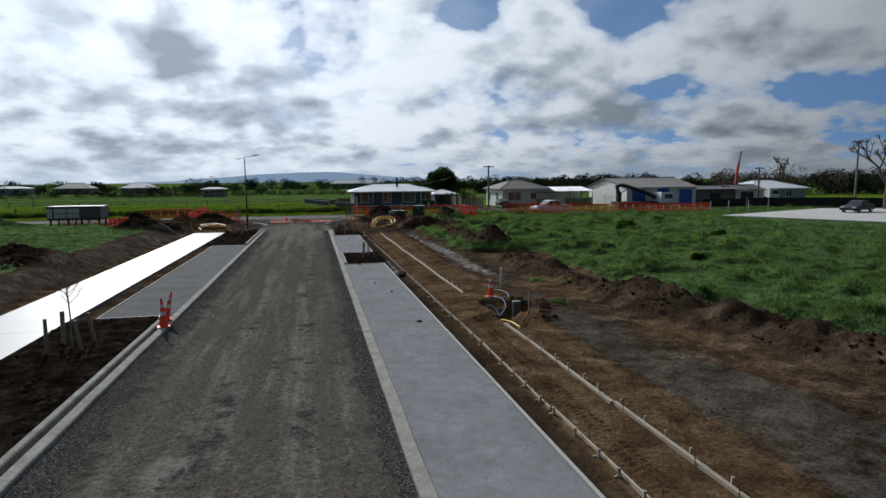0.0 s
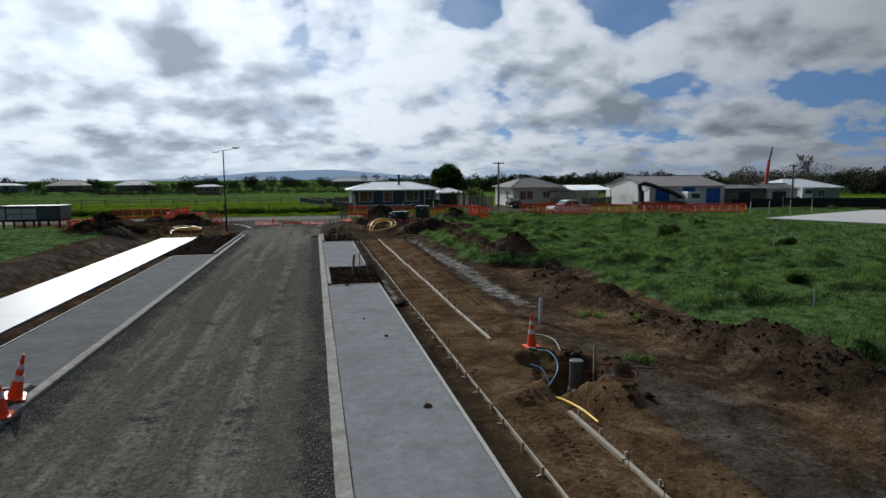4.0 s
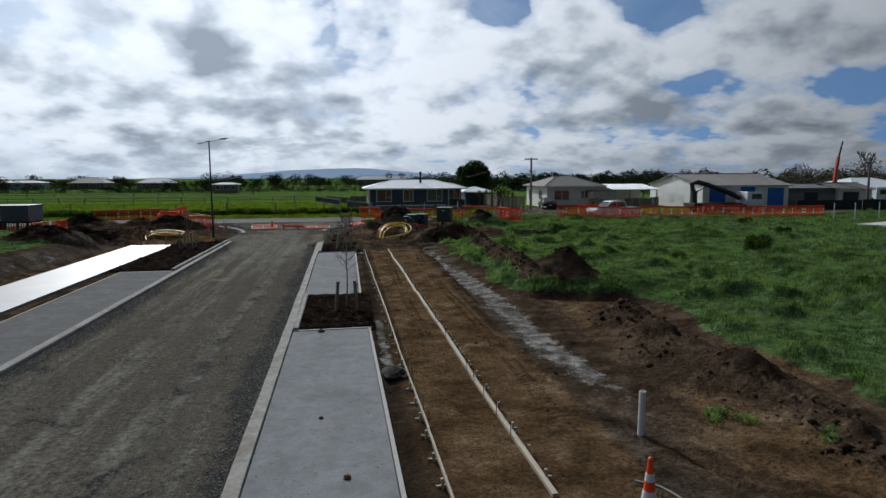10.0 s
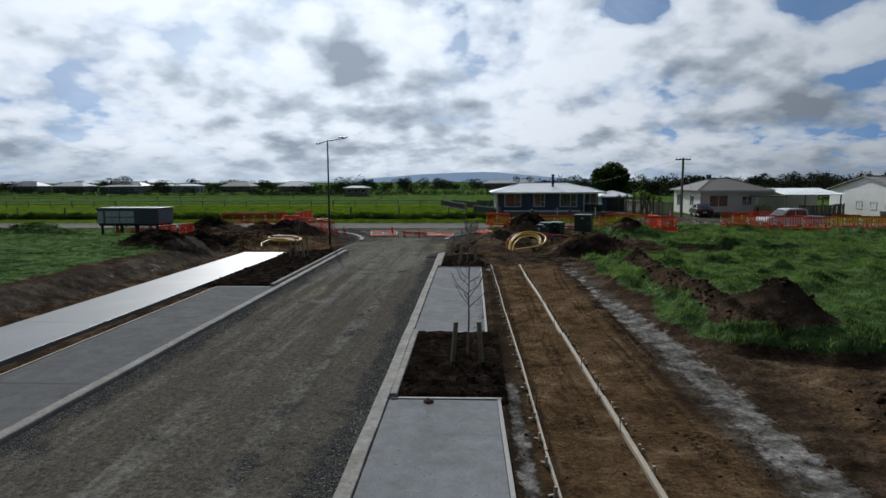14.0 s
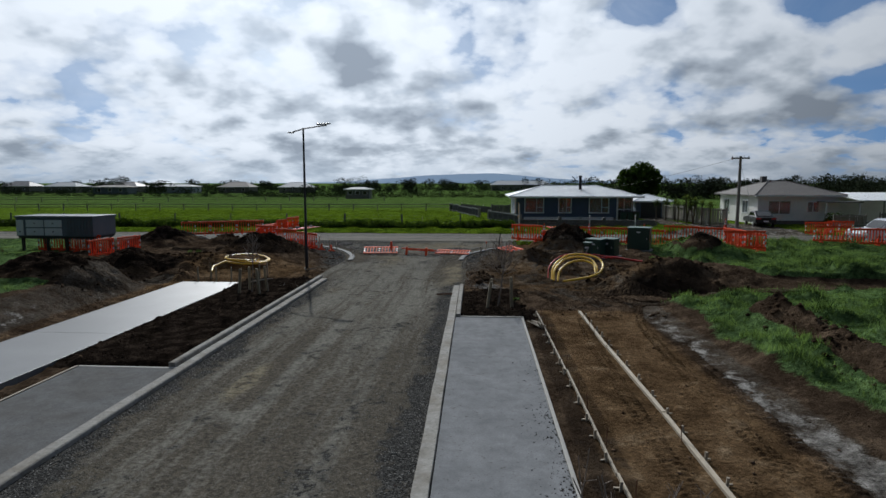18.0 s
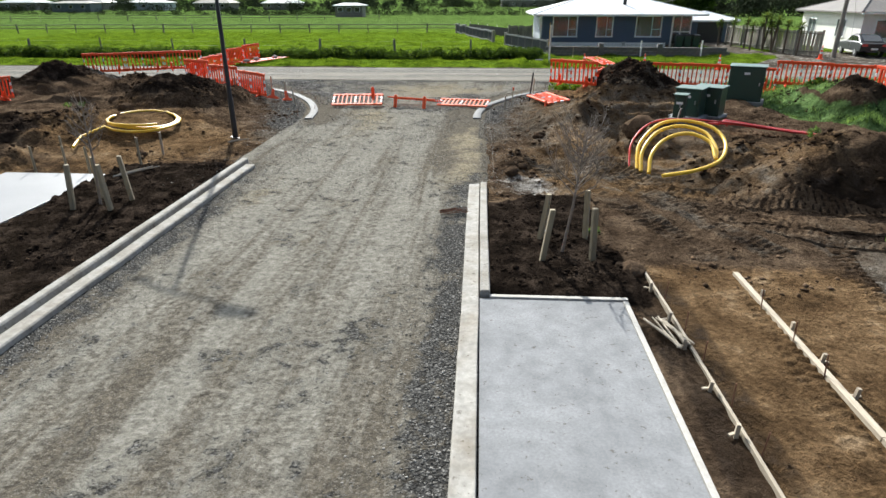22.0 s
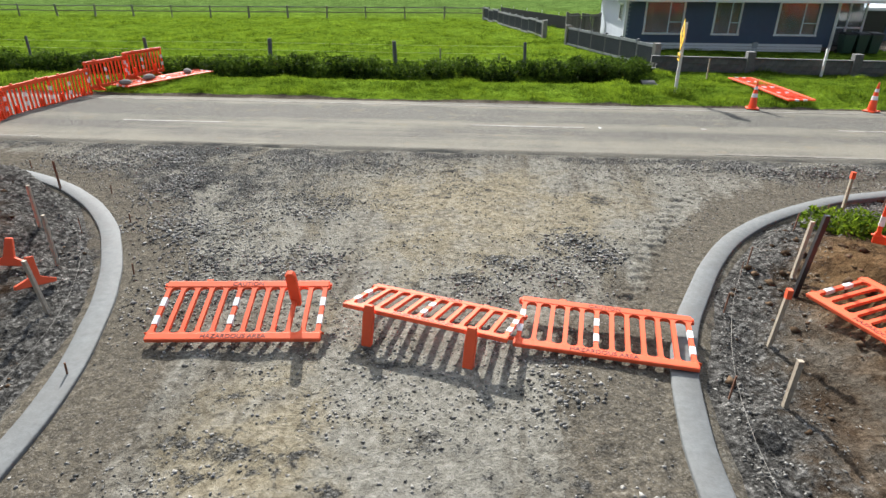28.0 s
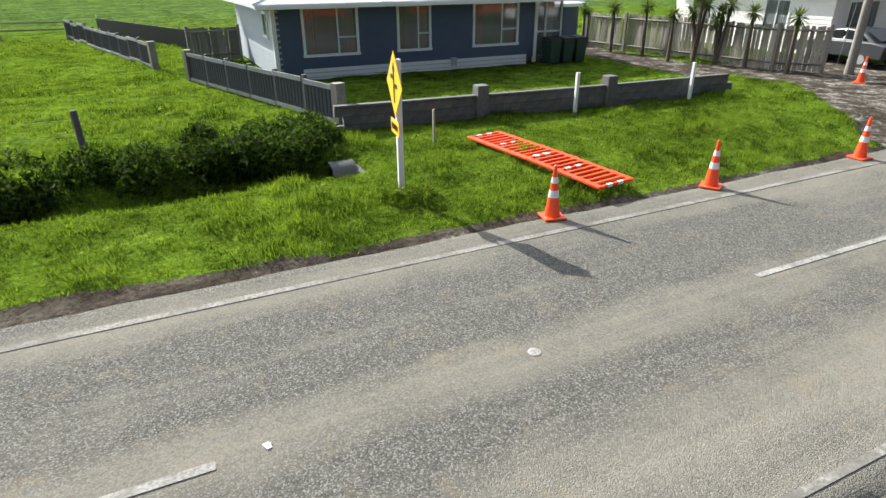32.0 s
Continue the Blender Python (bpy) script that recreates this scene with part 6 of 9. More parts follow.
# ---- young street trees with stakes ----
def sapling(x, y, height, spread, seed, label, lean=(0, 0), crown_from=0.5, boughs=16, twigs=5):
    rnd = random.Random(seed)
    z = ground_z(x, y)
    root = thing("young_tree", pose(x, y, z - 0.02), label, "tree", "young street trees")
    top = Vector((lean[0], lean[1], height))
    part("trunk", Shape().tube([(0, 0, 0), tuple(top * 0.35 + Vector((0.02, 0.01, 0))), tuple(top * 0.7), tuple(top)], 0.028, 8, 0.008), TWIG, root, smooth=40)
    s = Shape()
    for k in range(boughs):
        f = crown_from + (0.9 - crown_from) * k / boughs
        p = top * f
        a = k * 2.4 + rnd.uniform(-0.5, 0.5)
        ln = spread * (1.15 - 0.6 * (f - crown_from) / (1 - crown_from)) * rnd.uniform(0.7, 1.1)
        out = Vector((math.cos(a), math.sin(a), 0))
        mid = p + out * ln * 0.55 + Vector((0, 0, ln * rnd.uniform(0.3, 0.55)))
        end = p + out * ln * rnd.uniform(0.8, 1.05) + Vector((0, 0, ln * rnd.uniform(0.9, 1.3)))
        s.tube([p, mid, end], 0.011, 5, 0.004)
        for j in range(twigs):
            g = rnd.uniform(0.2, 0.95)
            q = p.lerp(mid, g * 2) if g < 0.5 else mid.lerp(end, g * 2 - 1)
            d = (out * rnd.uniform(0.0, 1.0) + Vector((rnd.uniform(-0.8, 0.8), rnd.uniform(-0.8, 0.8), rnd.uniform(0.2, 1.1)))).normalized() * rnd.uniform(0.25, 0.6) * spread
            e = q + d + Vector((0, 0, 0.12 * spread))
            s.tube([q, q + d * 0.5, e], 0.005, 4, 0.0025)
            for i in range(2):
                w = Vector((rnd.uniform(-1, 1), rnd.uniform(-1, 1), rnd.uniform(0.1, 1))).normalized() * 0.16 * spread
                r = q.lerp(e, rnd.uniform(0.3, 0.9))
                s.tube([r, r + w], 0.0032, 3, 0.002)
    part("crown", s, TWIG, root, "bare reddish twigs")


def stake(x, y, h, lx=0.0, ly=0.0, r=0.05):
    z = ground_z(x, y)
    root = thing("tree_stake", pose(x, y, z - 0.05), "pale square timber stake leaning in dark soil", "stake", "tree stakes")
    turn = 0.6 * math.sin(x * 7.3 + y)
    ring = lambda k, ox, oy, z1: [(ox + k * 1.25 * math.cos(q), oy + k * 1.25 * math.sin(q), z1) for q in (turn + math.pi / 4 + math.pi / 2 * i for i in range(4))]
    s = Shape().loft([ring(r, 0, 0, 0), ring(r * 0.97, lx, ly, h), ring(r * 0.85, lx, ly, h + 0.02)])
    part("post", s, POST_WOOD, root, bevel=0.008)
    part("peg_mark", Shape().tube([(lx * 0.6 - 0.05, ly * 0.6, h * 0.62), (lx * 0.6 + 0.05, ly * 0.6, h * 0.62)], 0.008, 6), STEEL, root)


sapling(1.25, 40.85, 2.2, 0.56, 3, "bare young street tree in a dark soil bed", (0.28, 0.05), 0.45, 22, 7)
for a in ((0.92, 41.4, 0.85, 0.12, 0.02), (0.88, 40.45, 0.9, 0.12, 0.02), (1.74, 41.5, 0.9, -0.02, 0.05), (1.7, 40.5, 0.92, -0.03, 0.0)):
    stake(*a)
sapling(1.45, 24.45, 2.15, 0.55, 5, "thin bare street tree in a soil bed", (0.05, 0.0), 0.55, 10, 3)
for a in ((1.12, 23.95, 0.95, 0.08, 0.0), (1.78, 23.95, 0.95, -0.06, 0.0)):
    stake(*a)
sapling(-8.0, 42.7, 2.3, 0.35, 8, "thin bare street tree beside the white footpath", (0.1, 0.0))
for a in ((-8.36, 42.35, 0.95, 0.08, 0.0), (-8.24, 43.1, 0.95, 0.0, 0.0), (-7.6, 42.4, 0.95, -0.08, 0.0), (-7.55, 43.1, 0.95, -0.1, 0.0)):
    stake(*a)
sapling(-7.95, 7.2, 2.3, 0.4, 11, "bare young tree between four stakes beside the footpath", (-0.25, 0.6))
for a in ((-8.35, 6.7, 0.95, -0.02, 0.05), (-8.3, 7.6, 0.95, 0.0, 0.05), (-7.6, 6.9, 0.85, -0.12, 0.0), (-7.55, 7.7, 0.85, -0.12, 0.0)):
    stake(*a)


# ---- form boards with pegs ----
def form_board(y0, y1, xa, slope, both=True, flat=False):
    root = thing("form_board", pose(0, 0, 0), "long pale timber form board pegged along the clay", "form board", "form boards")
    y, k = y0, 0
    rnd = random.Random(int(y0 * 10))
    while y < y1 - 0.3:
        e = min(y + 4.8, y1)
        x0, x1 = xa + slope * y, xa + slope * e
        j = rnd.uniform(-0.025, 0.025)
        zt = 0.035 + rnd.uniform(-0.01, 0.01)
        w = 0.04
        part("plank", Shape().prism([(x0 - w + j, y + 0.01), (x0 + w + j, y + 0.01), (x1 + w - j, e - 0.01), (x1 - w - j, e - 0.01)] if flat else [(x0 - 0.018 + j, y + 0.005), (x0 + 0.018 + j, y + 0.005), (x1 + 0.018 - j, e - 0.005), (x1 - 0.018 - j, e - 0.005)], -0.1, zt), PINE, root)
        y = e
    y = y0 + 0.5
    while y < y1:
        x = xa + slope * y
        side = -1 if not flat else 1
        part("peg", Shape().box(-0.02, -0.02, -0.12, 0.02, 0.02, 0.13), PINE, root, m=pose(x + side * 0.07, y, 0, rnd.uniform(-6, 6), rnd.uniform(-6, 6), rnd.uniform(-20, 20)))
        if rnd.random() < 0.75:
            part("brace", Shape().box(0, -0.015, 0, 0.13, 0.015, 0.018), PINE, root, m=pose(x + side * 0.03, y + 0.04, 0.0, 0, rnd.uniform(-4, 8), 180 * (side < 0) + rnd.uniform(-25, 25)))
        if rnd.random() < 0.5:
            part("rod", Shape().tube([(0, 0, -0.1), (0, 0, 0.3)], 0.008, 5), RUST, root, "thin rusty steel rod", m=pose(x - side * 0.05, y - 0.3, 0, rnd.uniform(-4, 4), rnd.uniform(-4, 4), 0))
        y += rnd.uniform(0.65, 1.0)
    return root


form_board(-14, 40.2, 2.98, -0.0125)
form_board(-14, 7.2, 4.3, -0.011, flat=True)
form_board(12.4, 40.25, 4.3, -0.0108, flat=True)


# ---- pipes, pit and cones by the connection hole ----
def upright_pipe(x, y, h, r, mat, name, label, lean=(0, 0), cap=False, z=None):
    z = ground_z(x, y) if z is None else z
    root = thing(name, pose(x, y, z - 0.03), label, "pipe")
    n = 18
    ring = lambda rr, zz, k: [(lean[0] * k + rr * math.cos(2 * math.pi * i / n), lean[1] * k + rr * math.sin(2 * math.pi * i / n), zz) for i in range(n)]
    if cap:
        part("pipe_wall", Shape().loft([ring(r, 0, 0), ring(r, h, 1)]), mat, root, smooth=40)
        part("cap", Shape().loft([ring(r * 1.08, h - 0.02, 0.97), ring(r * 1.08, h + 0.09, 1.1), ring(r * 1.0, h + 0.1, 1.1)]), mat, root, "pale grey flat pipe cap", smooth=40)
        part("collar", Shape().loft([ring(r * 1.15, 0.0, 0), ring(r * 1.15, 0.1, 0.1)]), mat, root, smooth=40)
    else:
        part("pipe_wall", Shape().loft([ring(r, 0, 0), ring(r, h, 1), ring(r * 0.86, h, 1), ring(r * 0.86, h - 0.12, 0.9)]), mat, root, smooth=40)
    return root


upright_pipe(6.27, 14.07, 0.78, 0.055, PIPE_WHITE, "white_pipe", "white plastic pipe standing upright in clay", (0.02, 0.02))
upright_pipe(5.42, 9.62, 0.66, 0.15, PIPE_GREY, "capped_pipe", "wide grey capped pipe standing in a dug hole", (0.03, 0.02), cap=True, z=-0.55)


def wood_stake(x, y, h, mat=POST_WOOD, w=0.022, lx=0.0, ly=0.0, label="thin square timber marker stake in the ground", name="marker_stake", group="marker stakes"):
    z = ground_z(x, y)
    s = Shape()
    s.loft([[(-w, -w, 0), (w, -w, 0), (w, w, 0), (-w, w, 0)], [(lx - w, ly - w, h), (lx + w, ly - w, h), (lx + w, ly + w, h), (lx - w, ly + w, h)]])
    ob = part(name, s, mat, m=pose(x, y, z - 0.05))
    return tagged(ob, label, "stake", group)


wood_stake(5.95, 9.75, 0.98)
wood_stake(1.78, 57.1, 1.2, BLACK_PAINT, 0.03, 0.12)
wood_stake(1.94, 57.56, 0.9, PINE, 0.025, 0.06)
wood_stake(0.69, 54.78, 0.62, PINE, 0.025, 0.02)
for px, py, ph, lx in ((0.99, 55.91, 0.8, 0.06), (3.66, 59.78, 0.85, 0.0)):
    peg = wood_stake(px, py, ph, PINE, 0.022, lx, label="pale timber marker stake with an orange painted tip")
    part("painted_tip", Shape().box(lx - 0.03, -0.03, ph - 0.1, lx + 0.03, 0.03, ph + 0.012), PLASTIC_FADED, peg, "orange painted tip")
for px, py, ph, lx in ((-9.55, 58.11, 0.75, 0.0), (-8.66, 57.2, 0.85, 0.0), (-7.82, 55.86, 0.8, -0.12)):
    wood_stake(px, py, ph, PINE, 0.022, lx)
wood_stake(5.85, 74.2, 0.8, PINE)
wood_stake(-10.7, 60.2, 0.75, RUST, 0.015)
wood_stake(-9.1, 47.4, 0.7, PINE)
for px, py in ((-11.4, 45.4), (-10.7, 45.6), (-9.9, 45.3), (-11.3, 46.4), (-8.9, 45.9)):
    wood_stake(px, py, 0.75, POST_WOOD)
for px, py, ph in ((14.6, 12.5, 0.6), (23.0, 24.0, 0.8), (31.0, 33.0, 0.8), (-14.2, 13.0, 0.9), (-14.6, 13.2, 0.9), (-4.6, 75.5, 0.9)):
    wood_stake(px, py, ph, GREY_WOOD)
for x, y in ((-6.7, 54.6), (-7.3, 56.9), (-8.4, 58.7), (-9.6, 60.1), (-12.3, 61.5), (0.2, 54.9), (0.75, 56.7), (1.5, 58.0), (2.6, 59.1), (3.5, 59.95), (5.0, 60.85), (6.9, 61.6)):
    wood_stake(x, y, 0.34, RUST, 0.008, 0.02, 0.0, "thin rusty steel pin beside the curved concrete", "steel_pin", "steel pins")


def hose(name, pts, r, mat, label, n=8, smooth_n=8, category="pipe"):
    s = Shape().tube(arc_points(pts, smooth_n), r, n)
    return tagged(part(name, s, mat, smooth=60), label, category)


hose("yellow_pipe", [(4.38, 9.0, -0.45), (4.45, 8.3, -0.15), (4.47, 7.3, 0.02), (4.5, 6.6, 0.03)], 0.025, PIPE_YELLOW, "yellow plastic pipe running out of a dug hole")
hose("blue_pipe", [(4.95, 11.05, 0.06), (5.2, 10.6, 0.1), (5.15, 10.0, -0.1), (4.75, 9.55, -0.35)], 0.014, PIPE_BLUE, "thin blue water pipe bent into a dug hole")
hose("blue_pipe", [(4.55, 10.3, -0.05), (4.75, 10.0, -0.1), (4.8, 9.6, -0.35)], 0.014, PIPE_BLUE, "thin blue water pipe bent into a dug hole")
hose("black_hose", [(5.4, 12.55, 0.03), (5.62, 12.2, 0.09), (5.72, 11.6, 0.1), (5.6, 10.9, 0.02)], 0.022, PIPE_GREY, "grey hose bent over the mud beside a cone")
hose("orange_wire", [(5.6, 9.6, -0.1), (6.2, 9.3, 0.08), (6.5, 8.9, 0.06), (6.2, 8.5, 0.05), (5.9, 8.8, 0.06), (6.4, 9.4, 0.06), (6.0, 9.6, 0.1)], 0.006, PIPE_RED, "loops of thin orange wire on mud", 5)
hose("pipe_end", [(4.9, 11.2, 0.05), (5.0, 11.0, 0.06)], 0.05, BLACK_RUBBER, "black plastic pipe end on soil")
hose("drain_bar", [(6.0, 9.7, 0.03), (6.7, 9.3, 0.03), (7.2, 9.1, 0.02)], 0.018, BLACK_RUBBER, "dark bar lying on the mud", 6)


def coil(cx, cy, z, rx, ry, loops, r, mat, label, tilt=0.0, turn=0.0, tail=None, seed=1, spread=0.06, start=0.0):
    rnd = random.Random(seed)
    pts = []
    for k in range(int(loops * 16) + 1):
        a = start + 2 * math.pi * k / 16
        w = 1 - spread * (k / 16) + 0.04 * math.sin(a * 0.31 + seed)
        pts.append(Vector((rx * w * math.cos(a), ry * w * math.sin(a), 0.05 + 0.055 * k / 16 + 0.03 * math.sin(a * 1.7))))
    m = pose(cx, cy, z, tilt, 0, turn)
    pts = [m @ p for p in pts]
    if tail:
        pts = [Vector(p) for p in tail] + pts
    s = Shape().tube(pts, r, 8)
    return tagged(part("duct_coil", s, mat, smooth=60), label, "pipe coil")


coil(-11.2, 50.3, ground_z(-11.0, 50.6) - 0.04, 1.65, 1.15, 2.3, 0.042, PIPE_YELLOW, "flat coil of yellow plastic duct on brown earth", 3, 117, [(-11.75, 47.45, 0.12), (-12.1, 48.4, 0.22)], 2, 0.05, 2.0)
def duct_loop(pts, r, mat, label, name="duct_loop"):
    """A bent length of duct through a few points, standing on soil."""
    curve = []
    P = [Vector(p) for p in pts]
    P = [P[0] * 2 - P[1]] + P + [P[-1] * 2 - P[-2]]
    for a, b, c, d in zip(P, P[1:], P[2:], P[3:]):
        for k in range(6):
            t = k / 6
            curve.append(0.5 * ((2 * b) + (c - a) * t + (2 * a - 5 * b + 4 * c - d) * t * t + (3 * b - a - 3 * c + d) * t**3))
    curve.append(P[-2])
    return tagged(part(name, Shape().tube(curve, r, 10), mat, smooth=60), label, "pipe", "ducts beside the cabinets")


LOOP = "loop of yellow plastic duct leaning on a soil heap"
duct_loop([(3.75, 45.9, 0.1), (3.85, 46.35, 0.5), (4.3, 46.9, 0.85), (4.95, 47.25, 0.95), (5.5, 47.0, 0.85), (5.62, 46.4, 0.6), (5.5, 45.95, 0.42)], 0.045, PIPE_YELLOW, LOOP)
duct_loop([(3.9, 45.75, 0.1), (4.05, 46.2, 0.48), (4.5, 46.65, 0.76), (5.1, 46.85, 0.84), (5.5, 46.5, 0.7), (5.5, 46.0, 0.45)], 0.045, PIPE_YELLOW, LOOP)
duct_loop([(3.7, 46.1, 0.1), (3.85, 46.7, 0.6), (4.45, 47.3, 0.98), (5.2, 47.6, 1.02), (5.8, 47.3, 0.9), (5.95, 46.7, 0.66), (5.6, 45.9, 0.42), (4.9, 45.35, 0.3), (4.05, 45.15, 0.2)], 0.045, PIPE_YELLOW, LOOP)
duct_loop([(3.55, 46.3, 0.1), (3.7, 46.9, 0.6), (4.3, 47.6, 0.95), (5.2, 47.95, 1.0), (6.2, 48.2, 0.9), (7.2, 48.9, 0.7), (8.4, 49.1, 0.5)], 0.025, PIPE_RED, "thin red duct looped over a soil heap", "red_duct")
for k, off in enumerate((0.0, 0.22, 0.4, 0.55)):
    duct_loop([(5.9 + 0.3 * k, 48.4 + off, 0.8 - 0.05 * k), (6.9, 48.8 + off, 0.72), (7.9, 49.1 + 0.7 * off, 0.55), (8.9, 49.0 + 0.4 * off, 0.45), (9.5, 48.8 + 0.2 * off, 0.42)], 0.028, PIPE_RED, "red plastic duct trailing over soil", "red_duct")
hose("brown_duct", [(8.2, 53.0, 0.2), (8.9, 52.5, 0.22), (9.4, 53.0, 0.2), (9.0, 53.4, 0.2)], 0.05, RUST, "brown bent duct end on grass beside a cabinet")
hose("blue_pipe", [(7.4, 51.5, 0.1), (9.0, 51.2, 0.18)], 0.05, PIPE_BLUE, "short blue pipe lying on soil")
hose("orange_pipe", [(-9.0, 1.5, 0.14), (-8.2, 2.6, 0.16)], 0.035, PIPE_RED, "short orange pipe lying on soil")


# ---- green service cabinets ----
def cabinet(x, y, w, d, h, yaw, label, plinth=0.12):
    z = ground_z(x, y)
    root = thing("service_cabinet", pose(x, y, z - 0.02, 0, 0, yaw), label, "utility cabinet", "green cabinets")
    part("plinth", Shape().box(-w / 2 - 0.1, -d / 2 - 0.1, -0.1, w / 2 + 0.1, d / 2 + 0.1, plinth), CONCRETE, root, "pale concrete plinth", bevel=0.015)
    part("body", Shape().box(-w / 2, -d / 2, plinth, w / 2, d / 2, h - 0.06), CABINET_GREEN, root, bevel=0.015)
    part("lid", Shape().loft([[(-w / 2 - .04, -d / 2 - .04, h - .06), (w / 2 + .04, -d / 2 - .04, h - .06), (w / 2 + .04, d / 2 + .04, h - .06), (-w / 2 - .04, d / 2 + .04, h - .06)], [(-w / 2 - .04, -d / 2 - .04, h - .02), (w / 2 + .04, -d / 2 - .04, h - .02), (w / 2 + .04, d / 2 + .04, h), (-w / 2 - .04, d / 2 + .04, h)]]), CABINET_LID, root, bevel=0.01)
    door = part("door", Shape().box(-w / 2 + 0.05, -d / 2 - 0.015, plinth + 0.06, w / 2 - 0.05, -d / 2 + 0.01, h - 0.12), CABINET_GREEN, root, bevel=0.008)
    part("handle", Shape().box(w / 2 - 0.16, -d / 2 - 0.04, h * 0.5, w / 2 - 0.12, -d / 2 - 0.012, h * 0.5 + 0.12), STEEL, door)
    part("label_plate", Shape().box(-0.1, -d / 2 - 0.022, h - 0.32, 0.1, -d / 2 - 0.014, h - 0.24), REFLECT_WHITE, door, "small white label plate")


cabinet(9.75, 55.3, 1.2, 0.85, 1.4, -24, "tall dark green steel service cabinet on a concrete plinth")
cabinet(7.35, 52.1, 0.85, 0.7, 1.05, -35, "dark green service cabinet with a pale lid")
cabinet(6.6, 51.7, 0.8, 0.65, 1.02, -35, "dark green service cabinet with a pale lid")
cabinet(6.05, 50.9, 0.34, 0.28, 0.85, -30, "narrow dark green service pillar")
wood_stake(5.75, 50.2, 0.6, GREY_WOOD, 0.025, 0.12)


# ---- small litter near the bays ----
def bundle(x, y, z, n, length, r, mat, yaw, label, name, seed):
    rnd = random.Random(seed)
    root = thing(name, pose(x, y, z, 0, 0, yaw), label, "timber" if mat is PINE else "twigs")
    for k in range(n):
        a = rnd.uniform(-0.2, 0.2)
        o = rnd.uniform(-0.12, 0.12)
        ln = length * rnd.uniform(0.7, 1.0)
        s = Shape().tube([(-ln / 2, o - a * ln / 2, 0.02 + r + 0.01 * (k % 4)), (0, o + rnd.uniform(-0.02, 0.02), 0.03 + r + 0.012 * (k % 4)), (ln / 2, o + a * ln / 2, 0.02 + r + 0.01 * (k % 3))], r, 5, r * 0.5)
        part("stick", s, mat, root)


bundle(-0.62, 42.85, 0.0, 16, 0.75, 0.006, RUST, 12, "bundle of thin brown twigs lying across the channel", "twig_bundle", 3)
bundle(2.3, 38.3, 0.0, 9, 0.8, 0.018, PINE, 105, "small pile of split timber pegs on soil", "peg_pile", 4)
bundle(-17.2, 41.5, 0.4, 5, 1.6, 0.05, PINE, 40, "short offcuts of timber on grass", "timber_offcuts", 5)
bundle(-14.0, 39.0, 0.3, 3, 1.2, 0.05, PINE, 60, "short offcuts of timber beside the path", "timber_offcuts", 6)
bundle(-8.6, 45.1, 0.08, 2, 1.3, 0.03, PINE, 62, "two loose planks beside the footpath end", "loose_planks", 7)
bundle(-7.4, 48.8, 0.0, 1, 0.9, 0.035, PINE, 55, "loose plank on clay near the lamp", "loose_plank", 8)


def sack(x, y):
    rnd = random.Random(9)
    s = Shape()
    rings = []
    for k in range(9):
        f = k / 8
        r = 0.27 * math.sin(math.pi * (0.08 + 0.84 * f))
        rings.append([((f - 0.5) * 0.75, r * 0.95 * math.cos(a) * rnd.uniform(0.55, 1.3), max(0.0, 0.05 + r * 0.4 * math.sin(a) * rnd.uniform(0.7, 1.2))) for a in (2 * math.pi * i / 14 for i in range(14))])
    s.loft(rings)
    tagged(part("cement_sack", s, BAG, smooth=35, m=pose(x, y, 0.0, 0, 0, 70)), "crumpled grey sack on the soil beside a bay", "sack")


sack(2.45, 17.7)
for i, (x, y, r) in enumerate(((0.75, 21.55, 0.1), (1.45, 13.3, 0.07), (1.65, 8.0, 0.09), (1.0, 15.5, 0.05), (-0.6, 54.4, 0.0))):
    if r:
        rnd = random.Random(i)
        s = Shape()
        s.loft([[(r * k1 * math.cos(a) * rnd.uniform(0.7, 1.2), r * k1 * math.sin(a) * rnd.uniform(0.7, 1.2), z) for a in (2 * math.pi * q / 8 for q in range(8))] for k1, z in ((1, 0), (0.8, r * 0.4), (0.3, r * 0.7))])
        tagged(part("mud_clod", s, CLOD, m=pose(x, y, 0.027)), "dropped clod of mud on a concrete bay", "mud clod", "mud clods")


# ---- main road furniture ----
def warning_sign(x, y):
    z = ground_z(x, y)
    root = thing("road_sign", pose(x, y, z - 0.03, 0, 0, -98), "yellow diamond road sign on a white timber post", "road sign")
    part("post", Shape().box(-0.05, -0.05, 0, 0.05, 0.05, 2.35), WHITE_PAINT, root, bevel=0.006)
    d = 0.53
    up = pose(0, -0.065, 1.95, 90, 0, 0)
    plate = part("plate", Shape().prism([(0, -d), (d, 0), (0, d), (-d, 0)], -0.012, 0.0, up), SIGN_YELLOW, root, "yellow diamond plate with black road symbol")
    f = pose(0, -0.068, 1.95, 90, 0, 0)
    for outline in ([(-0.035, -0.3), (0.035, -0.3), (0.035, 0.22), (0.09, 0.22), (0, 0.36), (-0.09, 0.22), (-0.035, 0.22)], [(0.035, -0.05), (0.22, -0.05), (0.22, 0.02), (0.035, 0.02)], [(-0.22, 0.08), (-0.035, 0.08), (-0.035, 0.15), (-0.22, 0.15)]):
        part("symbol", Shape().prism(outline, 0.0, 0.004, f), BLACK_PAINT, plate)
    sub = part("subplate", Shape().box(-0.28, -0.077, 1.12, 0.28, -0.065, 1.36), SIGN_YELLOW, root, "small yellow plate with black bars")
    for k in range(6):
        part("bar_mark", Shape().box(-0.22 + 0.075 * k, -0.081, 1.19, -0.17 + 0.075 * k, -0.077, 1.29), BLACK_PAINT, sub)


warning_sign(4.0, 71.6)


